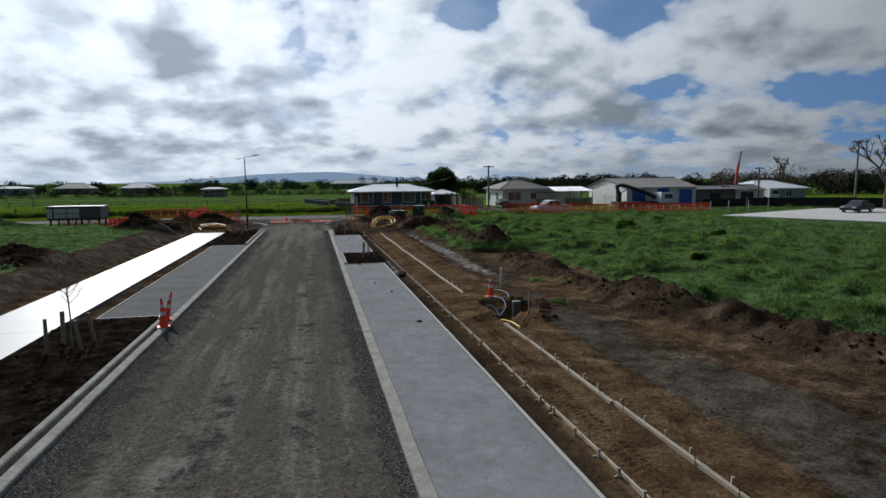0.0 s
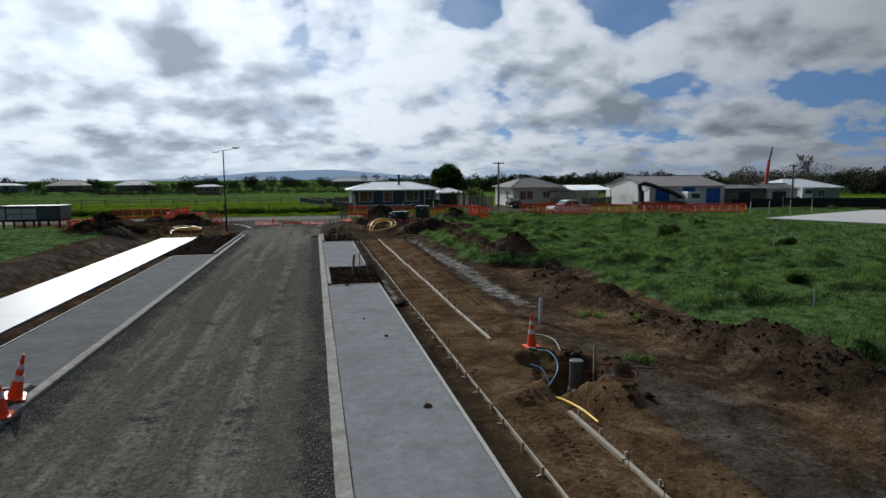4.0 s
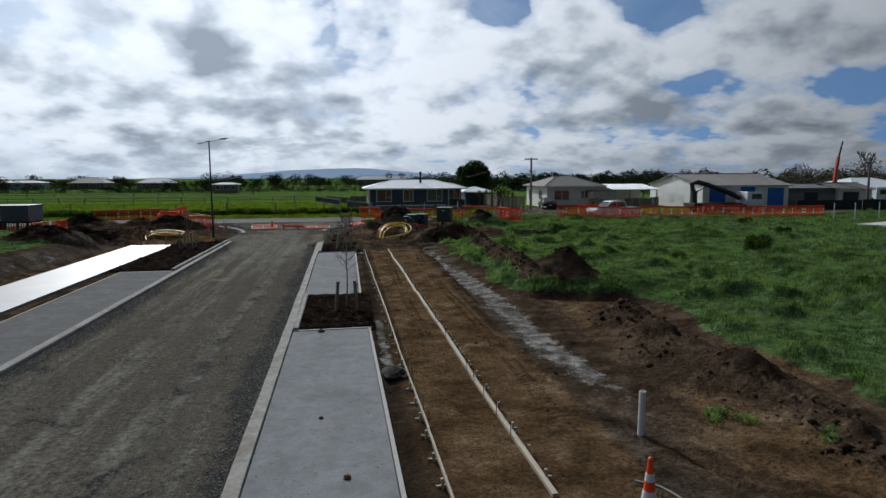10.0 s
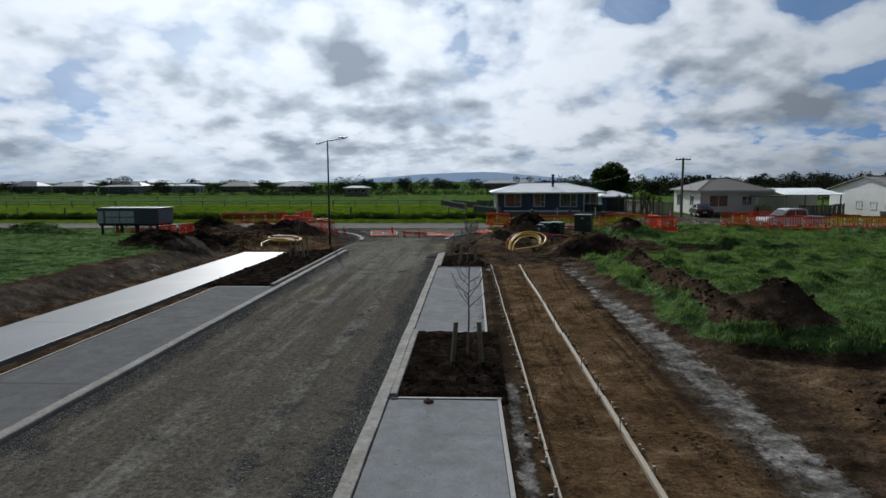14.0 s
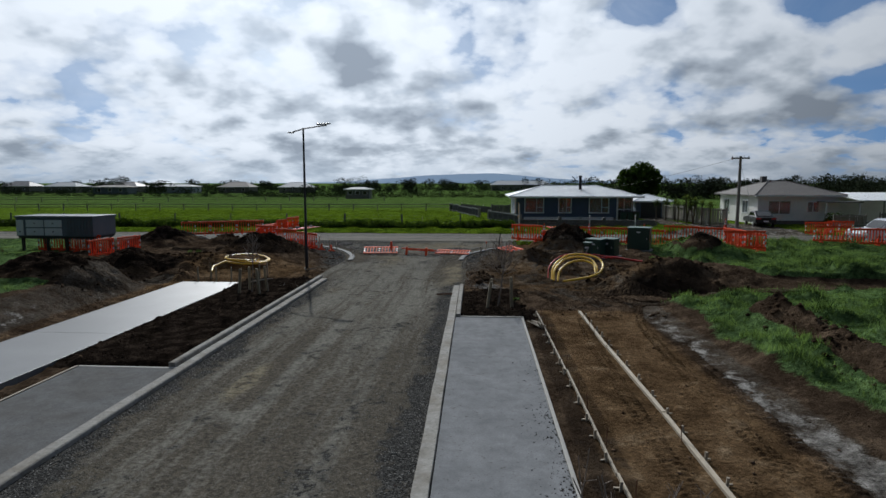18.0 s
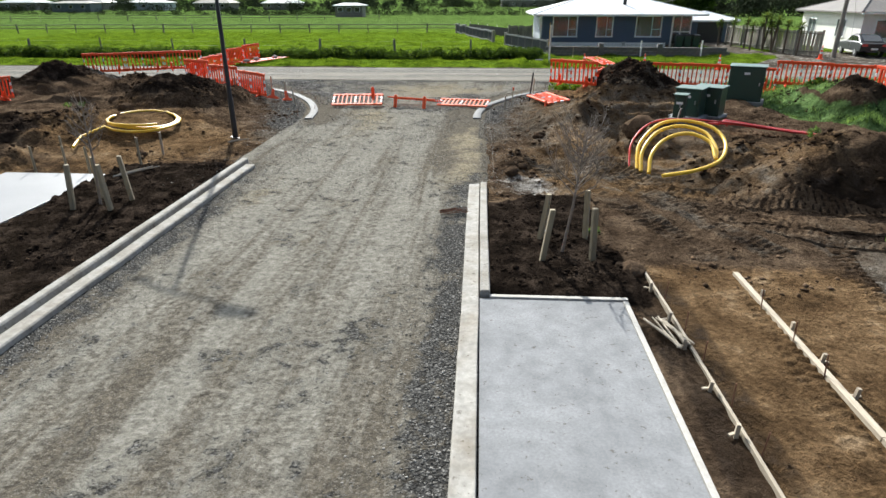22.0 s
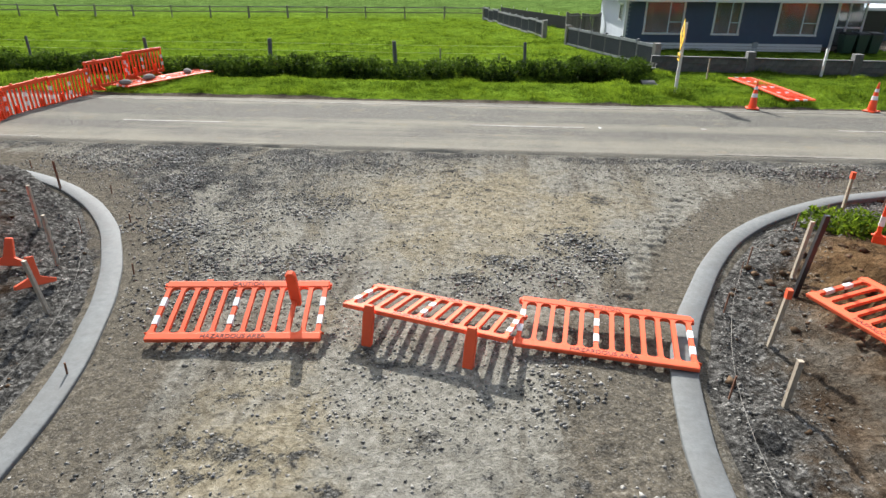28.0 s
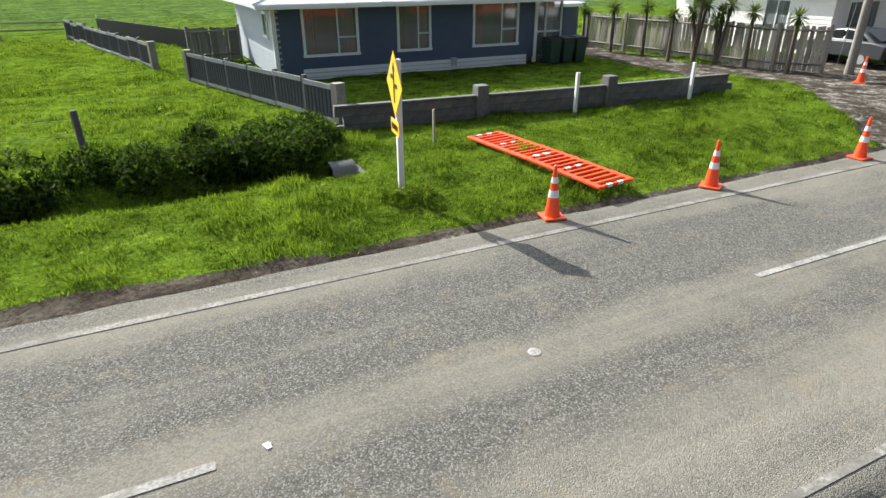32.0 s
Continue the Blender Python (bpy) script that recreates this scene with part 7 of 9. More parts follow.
def manhole(x, y, r=0.045):
    s = Shape().lathe([(r, -0.05), (r, 0.038), (r * 0.8, 0.042)], 16)
    tagged(part("survey_disc", s, ROAD_PAINT, m=pose(x, y, 0.0)), "small white painted disc on the road seal", "road marker", kind="structure")


manhole(3.47, 66.56, 0.075)
manhole(0.64, 66.42, 0.035)


# ---- culvert, fences and retaining wall ----
def culvert():
    root = thing("culvert", pose(3.8, 73.8, -0.22), "grey concrete culvert headwall beside brambles", "culvert")
    part("headwall", Shape().prism([(0, -0.7), (0.12, -0.7), (0.12, 0.7), (0, 0.7)], -0.6, 0.3, pose(0, 0, 0)), DUSTY_CONCRETE, root, bevel=0.03)
    n = 18
    ring = lambda r, x: [(x, r * math.cos(2 * math.pi * i / n), r * math.sin(2 * math.pi * i / n)) for i in range(n)]
    part("pipe_mouth", Shape().loft([ring(0.42, 0.0), ring(0.42, -0.5), ring(0.35, -0.5), ring(0.35, 0.0)]), DUSTY_CONCRETE, root, smooth=50)
    part("wing", Shape().box(-0.5, 0.4, -0.5, 0.05, 0.5, 0.25), DUSTY_CONCRETE, root, m=pose(0, 0.2, 0, 0, 0, 25))


culvert()


def post_and_wire(pts, spacing, h, label, name="farm_fence", wires=(0.35, 0.65, 0.95), rail=False, group="farm fences"):
    root = thing(name, pose(0, 0, 0), label, "fence", group)
    tops = []
    for (x0, y0), (x1, y1) in zip(pts, pts[1:]):
        d = math.hypot(x1 - x0, y1 - y0)
        n = max(1, round(d / spacing))
        for k in range(n + 1):
            x, y = x0 + (x1 - x0) * k / n, y0 + (y1 - y0) * k / n
            z = ground_z(x, y)
            r = 0.075 + 0.02 * math.sin(k * 5.1)
            part("post", Shape().lathe([(r, -0.2), (r * 0.95, h), (r * 0.7, h + 0.02)], 8), FENCE_DARK if not rail else GREY_WOOD, root, m=pose(x, y, z, 2.5 * math.sin(k * 3.3), 2.5 * math.cos(k * 2.1), 0))
            tops.append((x, y, z))
    for w in wires:
        s = Shape().tube([(x, y, z + w) for x, y, z in tops], 0.0025 if not rail else 0.04, 4)
        part("wire" if not rail else "rail", s, STEEL if not rail else GREY_WOOD, root)
    return root


post_and_wire([(-60.5, 75.3), (-1.1, 75.6)], 5.4, 1.1, "row of dark timber posts with wire along a paddock")
post_and_wire([(-90, 101), (-3.5, 106)], 3.5, 1.0, "low post and rail fence across green paddocks", wires=(0.5, 0.9), rail=True)
post_and_wire([(-140, 132), (-20, 150)], 5.0, 1.0, "far post and rail fence across green paddocks", wires=(0.5, 0.9), rail=True)
post_and_wire([(-200, 190), (60, 215)], 9.0, 1.1, "far post fence across green paddocks", wires=(0.9,))


def paling_fence(pts, h, label, mat, gap=0.0, post_mat=GREY_WOOD, wire_front=False, width=0.15, vary=0.03, group=""):
    root = thing("timber_fence", pose(0, 0, 0), label, "fence", group)
    rnd = random.Random(len(pts) * 7 + int(h * 10))
    for (x0, y0), (x1, y1) in zip(pts, pts[1:]):
        d = math.hypot(x1 - x0, y1 - y0)
        yaw = math.degrees(math.atan2(y1 - y0, x1 - x0))
        n = max(1, round(d / 2.4))
        for k in range(n + 1):
            x, y = x0 + (x1 - x0) * k / n, y0 + (y1 - y0) * k / n
            part("post", Shape().box(-0.06, -0.06, -0.2, 0.06, 0.06, h + 0.08), post_mat, root, m=pose(x, y, ground_z(x, y), 0, 0, yaw))
        for z in (0.3, h - 0.15):
            za, zb = ground_z(x0, y0), ground_z(x1, y1)
            part("rail", Shape().tube([(x0, y0, za + z), (x1, y1, zb + z)], 0.04, 4), post_mat, root)
        w = width + gap
        m = int(d / w)
        me = None
        for k in range(m):
            f = (k + 0.5) / m
            x, y = x0 + (x1 - x0) * f, y0 + (y1 - y0) * f
            if me is None:
                ob = part("paling", Shape().box(-width / 2 + 0.004, 0.03, 0.04, width / 2 - 0.004, 0.05, h), mat, root, m=pose(x, y, ground_z(x, y), 0, 0, yaw))
                me = ob.data
            else:
                ob = new("paling", me)
                ob.parent = root
                ob.matrix_basis = pose(x, y, ground_z(x, y) + rnd.uniform(-vary, vary), rnd.uniform(-1.5, 1.5), rnd.uniform(-1.5, 1.5), yaw)
    return root




def mesh_fence(x0, y0, x1, y1, h, label):
    """Posts with pale rails and dark netting between them."""
    root = thing("netting_fence", pose(0, 0, 0), label, "fence", "netting fences")
    d, yaw = math.hypot(x1 - x0, y1 - y0), math.degrees(math.atan2(y1 - y0, x1 - x0))
    n = round(d / 1.6)
    for k in range(n + 1):
        f = k / n
        x, y = x0 + (x1 - x0) * f, y0 + (y1 - y0) * f
        z = ground_z(x, y)
        thick = 0.13 if k in (0, n) else 0.055
        part("post", Shape().box(-thick, -thick, -0.2, thick, thick, h + 0.06), GREY_WOOD if k in (0, n) else FENCE_DARK, root, m=pose(x, y, z, 0, 0, yaw), bevel=0.01)
        if k == n:
            break
        step = d / n
        for lo, hi in ((h - 0.12, h), (0.06, 0.16)):
            part("rail", Shape().box(0.06, 0.06, lo, step - 0.06, 0.09, hi), PALE_RAIL, root, m=pose(x, y, z, 0, 0, yaw))
        net = Shape().box(0.06, 0.02, 0.16, step - 0.06, 0.035, h - 0.12)
        for j in range(1, 9):
            net.box(step * j / 9 - 0.012, 0.035, 0.16, step * j / 9 + 0.012, 0.05, h - 0.12)
        part("netting", net, NETTING, root, "dark slate netting", m=pose(x, y, z, 0, 0, yaw))


mesh_fence(4.45, 76.75, 1.69, 85.7, 1.0, "low fence of dark netting and pale rails along the paddock")
mesh_fence(0.64, 89.3, -3.4, 104.8, 1.0, "low fence of dark netting and pale rails beside a yard")
paling_fence([(2.1, 90.5), (4.2, 90.8)], 1.4, "short brown timber fence beside the house", GREY_WOOD)
paling_fence([(20.9, 88.0), (22.2, 78.2), (23.3, 76.9)], 1.65, "leaning weathered white timber paling fence along the drive", OLD_PALING, gap=0.02)
paling_fence([(32.0, 75.5), (34.5, 75.2)], 1.1, "low brown timber fence in front of a cottage", GREY_WOOD)
paling_fence([(36.5, 76.5), (40.5, 75.5)], 1.3, "grey timber fence beside a carport", GREY_WOOD)


def retaining_wall():
    root = thing("garden_wall", pose(0, 0, 0), "low grey concrete block wall before a lawn", "wall")
    pts = [(4.15, 76.2), (7.98, 75.88), (11.92, 75.55), (16.4, 75.4)]
    for (x0, y0), (x1, y1) in zip(pts, pts[1:]):
        d, yaw = math.hypot(x1 - x0, y1 - y0), math.degrees(math.atan2(y1 - y0, x1 - x0))
        n = round(d / 0.45)
        for k in range(n):
            for r in range(3):
                f = (k + 0.5 + (0.5 if r % 2 else 0)) / n
                x, y = x0 + (x1 - x0) * f, y0 + (y1 - y0) * f
                part("block", Shape().box(-0.22, -0.06, 0, 0.22, 0.06, 0.2), BLOCK_WALL, root, m=pose(x, y, 0.15 + 0.21 * r, 0, 0, yaw))
        part("capping", Shape().box(0, -0.09, 0.78, d, 0.09, 0.84), BLOCK_WALL, root, m=pose(x0, y0, 0, 0, 0, yaw), bevel=0.01)
    for x, y in pts[1:3]:
        part("pier", Shape().box(-0.16, -0.16, 0, 0.16, 0.16, 0.98), BLOCK_WALL, root, m=pose(x, y, 0.1), bevel=0.02)


retaining_wall()
for x, y in ((10.6, 75.3), (14.6, 75.1)):
    wood_stake(x, y, 1.1, WHITE_PAINT, 0.04, label="white painted marker post before a low wall", name="marker_post", group="white marker posts")


def string_line(pts, label):
    """A builder's cord pulled between pegs."""
    root = thing("string_line", pose(*pts[0]), label, "string line")
    o = Vector(pts[0])
    run = smooth_run([p[:2] for p in pts], 0.25)
    part("cord", Shape().tube([Vector((x, y, pts[0][2])) - o for x, y in run], 0.0022, 4), GREY_WOOD, root)
    for p in (pts[0], (*run[-1], pts[0][2])):
        q = Vector(p) - o
        part("peg", Shape().tube([q + Vector((0, 0, -p[2] - 0.1)), q + Vector((0, 0, 0.1))], 0.008, 6), RUST, root)


string_line([(0.16, 44.9, 0.1), (0.14, 49, 0.14), (0.1, 53.0, 0.14), (0.25, 54.8, 0.14), (0.72, 56.4, 0.13), (1.35, 57.8, 0.13)], "thin pale builder's string stretched between pegs")
string_line([(-6.95, 53.2, 0.16), (-7.3, 55.2, 0.16), (-8.0, 56.8, 0.16), (-9.0, 58.3, 0.16)], "thin pale builder's string stretched between pegs")

scrap = thing("paper_scrap", pose(0.63, 66.4, 0.036, 4, 3, 25), "small white paper scrap lying on the asphalt road", "paper scrap")
part("sheet", Shape().prism([(-0.028, -0.04), (0.022, -0.045), (0.03, 0.034), (-0.025, 0.042)], 0, 0.01), WHITE_PAINT, scrap, bevel=0.004)




# ---- houses ----
def board_wall(root, m, length, z0, z1, mat, openings=(), course=0.19, name="weatherboard"):
    """Lapped boards along local x, facing -y, on a backing wall; openings are (x0, z0, x1, z1)."""
    def spans(lo, hi):
        cuts = [(0.0, length)]
        for a, b, c, d in openings:
            if b < hi - 0.01 and d > lo + 0.01:
                out = []
                for s, e in cuts:
                    if c <= s or a >= e:
                        out.append((s, e))
                    else:
                        if a > s:
                            out.append((s, a))
                        if c < e:
                            out.append((c, e))
                cuts = out
        return cuts

    levels = sorted({z0, z1, *[o[1] for o in openings], *[o[3] for o in openings]})
    back = Shape()
    for lo, hi in zip(levels, levels[1:]):
        for s, e in spans(lo, hi):
            back.box(s, 0.03, lo, e, 0.16, hi)
    part("wall", back, mat, root, m=m)
    if course:
        z = z0
        while z < z1 - 0.02:
            t = min(z + course, z1)
            for s, e in spans(z, t):
                if e - s > 0.02:
                    v = [(s, -0.012, z), (e, -0.012, z), (e, 0.03, z), (s, 0.03, z), (s, 0.008, t), (e, 0.008, t), (e, 0.03, t), (s, 0.03, t)]
                    part(name, Shape().add(v, [(3, 2, 1, 0), (4, 5, 6, 7), (0, 1, 5, 4), (1, 2, 6, 5), (2, 3, 7, 6), (3, 0, 4, 7)]), mat, root, m=m)
            z = t


def window(root, m, x0, z0, x1, z1, frame_mat=WHITE_PAINT, split=0.64, transom=True, curtain=CURTAIN, wide=0.095):
    """A framed window in a wall that faces -y."""
    w = part("window", Shape().box(x0 - wide, -0.035, z1, x1 + wide, 0.05, z1 + wide), frame_mat, root, "white framed window", m=m)
    for n, b in (("sill", (x0 - wide - 0.02, -0.06, z0 - wide, x1 + wide + 0.02, 0.05, z0)), ("jamb", (x0 - wide, -0.035, z0, x0, 0.05, z1)), ("jamb", (x1, -0.035, z0, x1 + wide, 0.05, z1))):
        part(n, Shape().box(*b), frame_mat, w)
    xm = x0 + (x1 - x0) * split
    part("mullion", Shape().box(xm - 0.025, -0.02, z0, xm + 0.025, 0.04, z1), frame_mat, w)
    if transom:
        zt = z0 + (z1 - z0) * 0.36
        part("transom", Shape().box(xm, -0.02, zt - 0.02, x1, 0.04, zt + 0.02), frame_mat, w)
    pane = part("pane", Shape().box(x0, 0.012, z0, x1, 0.02, z1), GLASS, w)
    pane.visible_shadow = False
    if curtain:
        s = Shape()
        n = 14
        for a, b in ((x0, x0 + (x1 - x0) * 0.22), (x1 - (x1 - x0) * 0.2, x1)):
            top = [(a + (b - a) * k / n, 0.2 + 0.03 * math.sin(k * 2.1), z1) for k in range(n + 1)]
            bot = [(x, y + 0.01, z0 - 0.1) for x, y, z in top]
            s.loft([top, bot], closed=False, caps=False)
        part("curtain", s, curtain, w)
    return w


def hip_roof(root, x0, y0, x1, y1, ze, zr, inset, mat, label="", ribs=0.0, thick=0.12, name="roof"):
    ym = (y0 + y1) / 2
    v = [(x0, y0, ze), (x1, y0, ze), (x1, y1, ze), (x0, y1, ze), (x0 + inset, ym, zr), (x1 - inset, ym, zr)]
    v += [(x, y, z - thick) for x, y, z in v[:4]]
    f = [(0, 1, 5, 4), (2, 3, 4, 5), (1, 2, 5), (3, 0, 4), (0, 6, 7, 1), (1, 7, 8, 2), (2, 8, 9, 3), (3, 9, 6, 0), (9, 8, 7, 6)]
    roof = part(name, Shape().add(v, f), mat, root, label)
    if ribs:
        s = Shape()
        n = int((x1 - x0) / ribs)
        for k in range(1, n):
            x = x0 + (x1 - x0) * k / n
            lim = min(1.0, (x - x0) / inset, (x1 - x) / inset)
            for a, b in ((y0, ym), (y1, ym)):
                s.tube([(x, a, ze + 0.01), (x, a + (b - a) * lim, ze + 0.01 + (zr - ze) * lim)], 0.012, 3)
        part("roof_rib", s, mat, roof)
    part("ridge_cap", Shape().tube([v[4], v[5]], 0.07, 6), mat, roof)
    for a, b in ((0, 4), (3, 4), (1, 5), (2, 5)):
        part("hip_cap", Shape().tube([v[a], v[b]], 0.06, 6), mat, roof)
    part("gutter", Shape().box(x0, y0 - 0.09, ze - 0.16, x1, y0, ze - 0.03), WHITE_PAINT, roof)
    return roof


def blue_house():
    z = 0.18
    root = thing("house", pose(0, 0, z), "single-storey navy weatherboard house with white windows and pale roof", "house")
    fr = pose(4.45, 83.9, 0)
    wins = [(5.46, 0.92, 7.32, 2.4), (8.98, 0.92, 10.18, 2.4), (12.15, 0.92, 14.06, 2.4)]
    ops = [(a - 4.45, b, c - 4.45, d) for a, b, c, d in wins]
    board_wall(root, fr, 10.55, 0.3, 2.52, NAVY, ops)
    for (a, b, c, d), o in zip(wins, ops):
        window(root, fr, o[0], b, o[2], d)
    for k in range(3):
        part("skirting_board", Shape().box(5.3, 83.88, 0.0 + 0.15 * k, 14.6, 83.93, 0.13 + 0.15 * k), WHITE_PAINT, root, "white skirting board")
    side = pose(4.45, 92.4, 0, 0, 0, -90)
    board_wall(root, side, 8.5, 0.1, 2.52, PALE_BLUE, [(6.6, 1.5, 7.3, 2.2)])
    window(root, side, 6.6, 1.5, 7.3, 2.2, curtain=None, transom=False, split=0.5)
    board_wall(root, pose(17.0, 85.6, 0, 0, 0, 90), 6.8, 0.1, 2.52, NAVY, course=0)
    board_wall(root, pose(17.0, 92.4, 0, 0, 0, 180), 12.55, 0.1, 2.52, NAVY, course=0)
    part("floor", Shape().box(4.6, 84.1, 0.1, 16.9, 92.3, 0.3), INTERIOR, root)
    part("ceiling", Shape().box(4.5, 84.0, 2.46, 16.9, 92.3, 2.52), INTERIOR, root)
    part("inner_wall", Shape().box(4.7, 85.6, 0.3, 16.0, 85.7, 2.46), WARM_ROOM, root, "dim orange room wall")
    for x in (4.45, 15.0):
        part("corner_board", Shape().box(x - 0.09, 83.85, 0.1, x + 0.05, 83.98, 2.52), WHITE_PAINT, root)
    porch = part("porch_wall", Shape().box(15.0, 85.5, 0.1, 17.0, 85.6, 2.52), INTERIOR, root)
    part("glazed_screen", Shape().box(15.05, 84.4, 0.2, 16.6, 84.43, 2.4), GLASS, porch)
    for x in (15.05, 15.8, 16.6):
        part("post", Shape().box(x - 0.04, 84.36, 0.1, x + 0.04, 84.47, 2.5), WHITE_PAINT, porch)
    part("rail", Shape().box(15.05, 84.37, 1.2, 16.6, 84.46, 1.27), WHITE_PAINT, porch)
    hip_roof(root, 3.75, 83.15, 17.5, 93.0, 2.62, 3.72, 4.0, ROOF_WHITE, "pale corrugated iron hip roof", ribs=0.2)
    hip_roof(root, 14.6, 86.5, 18.0, 93.4, 2.56, 3.2, 1.6, ROOF_WHITE, ribs=0.2, name="rear_roof")
    part("chimney_flue", Shape().lathe([(0.15, 3.0), (0.15, 4.75), (0.19, 4.75), (0.19, 4.92), (0.05, 4.94)], 12), BLACK_PAINT, root, "black steel flue", m=pose(11.5, 86.2, -0.15))
    part("meter_box", Shape().box(11.1, 83.82, 0.2, 11.35, 83.9, 0.5), STEEL, root)


blue_house()


def outbuilding(name, x0, y0, x1, y1, ze, zr, wall, roof, label, doors=(), ridge_x=False, category="shed"):
    """A plain building with a gable roof; doors are (x0, x1, height, material) in the front wall."""
    root = thing(name, pose(0, 0, ground_z((x0 + x1) / 2, y0)), label, category)
    board_wall(root, pose(x0, y0, 0), x1 - x0, 0, ze, wall, [(a - x0, 0, b - x0, h) for a, b, h, _ in doors], course=0.3)
    for a, b, h, mat in doors:
        d = part("door", Shape().box(a, y0 + 0.08, 0, b, y0 + 0.14, h), mat, root, "roller door")
        for k in range(int(h / 0.3)):
            part("slat", Shape().box(a, y0 + 0.05, 0.3 * k + 0.02, b, y0 + 0.08, 0.3 * k + 0.28), mat, d)
    board_wall(root, pose(x0, y1, 0, 0, 0, -90), y1 - y0, 0, ze, wall, course=0.3)
    board_wall(root, pose(x1, y0, 0, 0, 0, 90), y1 - y0, 0, ze, wall, course=0)
    board_wall(root, pose(x1, y1, 0, 0, 0, 180), x1 - x0, 0, ze, wall, course=0)
    ym, e = (y0 + y1) / 2, 0.3
    if ridge_x:
        for x in (x0 + 0.01, x1 - 0.06):
            part("gable", Shape().prism([(y0, ze), (y1, ze), (ym, zr)], 0, 0.05, Matrix(((0, 0, 1, x), (1, 0, 0, 0), (0, 1, 0, 0), (0, 0, 0, 1)))), wall, root)
        for a, n in ((y0 - e, 1), (y1 + e, -1)):
            k = (zr - ze) / (ym - y0)
            v = [(x0 - e, a, ze - k * e), (x1 + e, a, ze - k * e), (x1 + e, ym, zr + 0.02), (x0 - e, ym, zr + 0.02)]
            v += [(x, y, z - 0.08) for x, y, z in v]
            part("roof", Shape().add(v, [(0, 1, 2, 3), (7, 6, 5, 4), (0, 4, 5, 1), (1, 5, 6, 2), (2, 6, 7, 3), (3, 7, 4, 0)]), roof, root)
            s = Shape()
            m = int((x1 - x0) / 0.76)
            for i in range(m + 1):
                x = x0 - e + (x1 - x0 + 2 * e) * i / m
                s.tube([(x, a, ze - k * e + 0.015), (x, ym, zr + 0.03)], 0.025, 4)
            part("roof_rib", s, roof, root)
        part("ridge_cap", Shape().tube([(x0 - e, ym, zr + 0.02), (x1 + e, ym, zr + 0.02)], 0.1, 6), roof, root)
    else:
        hip_roof(root, x0 - e, y0 - e, x1 + e, y1 + e, ze, zr, min((x1 - x0) / 2 + e - 0.01, 2.6), roof, ribs=0.2)
    return root


outbuilding("garage", 18.7, 91.0, 22.6, 96.5, 1.95, 2.65, NAVY, ROOF_WHITE, "small navy garage with a pale hip roof and dark opening", [(19.3, 21.6, 1.75, BLACK_PAINT)], category="garage")
shed = outbuilding("workshop_shed", 44.5, 72.2, 56.2, 85.0, 3.0, 4.35, SHED_WALL, SHED_ROOF, "long white workshop shed with blue roller doors and rusty roof", [(45.4, 47.6, 2.6, DOOR_BLUE), (49.6, 51.6, 2.75, DOOR_BLUE), (53.3, 55.6, 2.6, DOOR_BLUE)], True, "workshop")
for y in (74.2, 76.6, 79.0):
    window(shed, pose(44.5, y, 0, 0, 0, -90), -0.9, 0.9, 0.0, 1.6, curtain=None, split=0.5, transom=False)
outbuilding("annex_shed", 56.8, 74.0, 68.0, 82.0, 2.5, 2.9, GREY_WOOD, ROOF_DARK, "low grey annex shed behind a yard", [(60.0, 62.0, 1.9, BLACK_PAINT)], True)
outbuilding("small_garage", 64.5, 73.5, 69.5, 79.0, 2.3, 3.0, CREAM_WALL, ROOF_GREY, "cream garage with a grey gable roof", [(65.2, 67.6, 1.9, BLACK_PAINT)], True, "garage")


def carport():
    root = thing("carport", pose(0, 0, ground_z(38, 80)), "open carport with pale corrugated plastic roof", "carport")
    v = [(35.9, 78.5, 2.35), (42.2, 78.5, 2.35), (42.2, 83.5, 3.0), (35.9, 83.5, 3.0)]
    v += [(x, y, z - 0.06) for x, y, z in v]
    part("roof", Shape().add(v, [(0, 1, 2, 3), (7, 6, 5, 4), (0, 4, 5, 1), (1, 5, 6, 2), (2, 6, 7, 3), (3, 7, 4, 0)]), ROOF_WHITE, root)
    for x in (36.1, 38.2, 40.1, 42.0):
        part("post", Shape().box(x - 0.05, 78.55, 0, x + 0.05, 78.65, 2.3), GREY_WOOD, root)
    part("back_wall", Shape().box(35.9, 83.4, 0, 42.2, 83.5, 2.9), CREAM_WALL, root)
    s = Shape()
    for k in range(12):
        x = 35.9 + 6.3 * k / 11
        s.tube([(x, 78.5, 2.37), (x, 83.5, 3.02)], 0.025, 4)
    part("roof_rib", s, ROOF_WHITE, root)


carport()


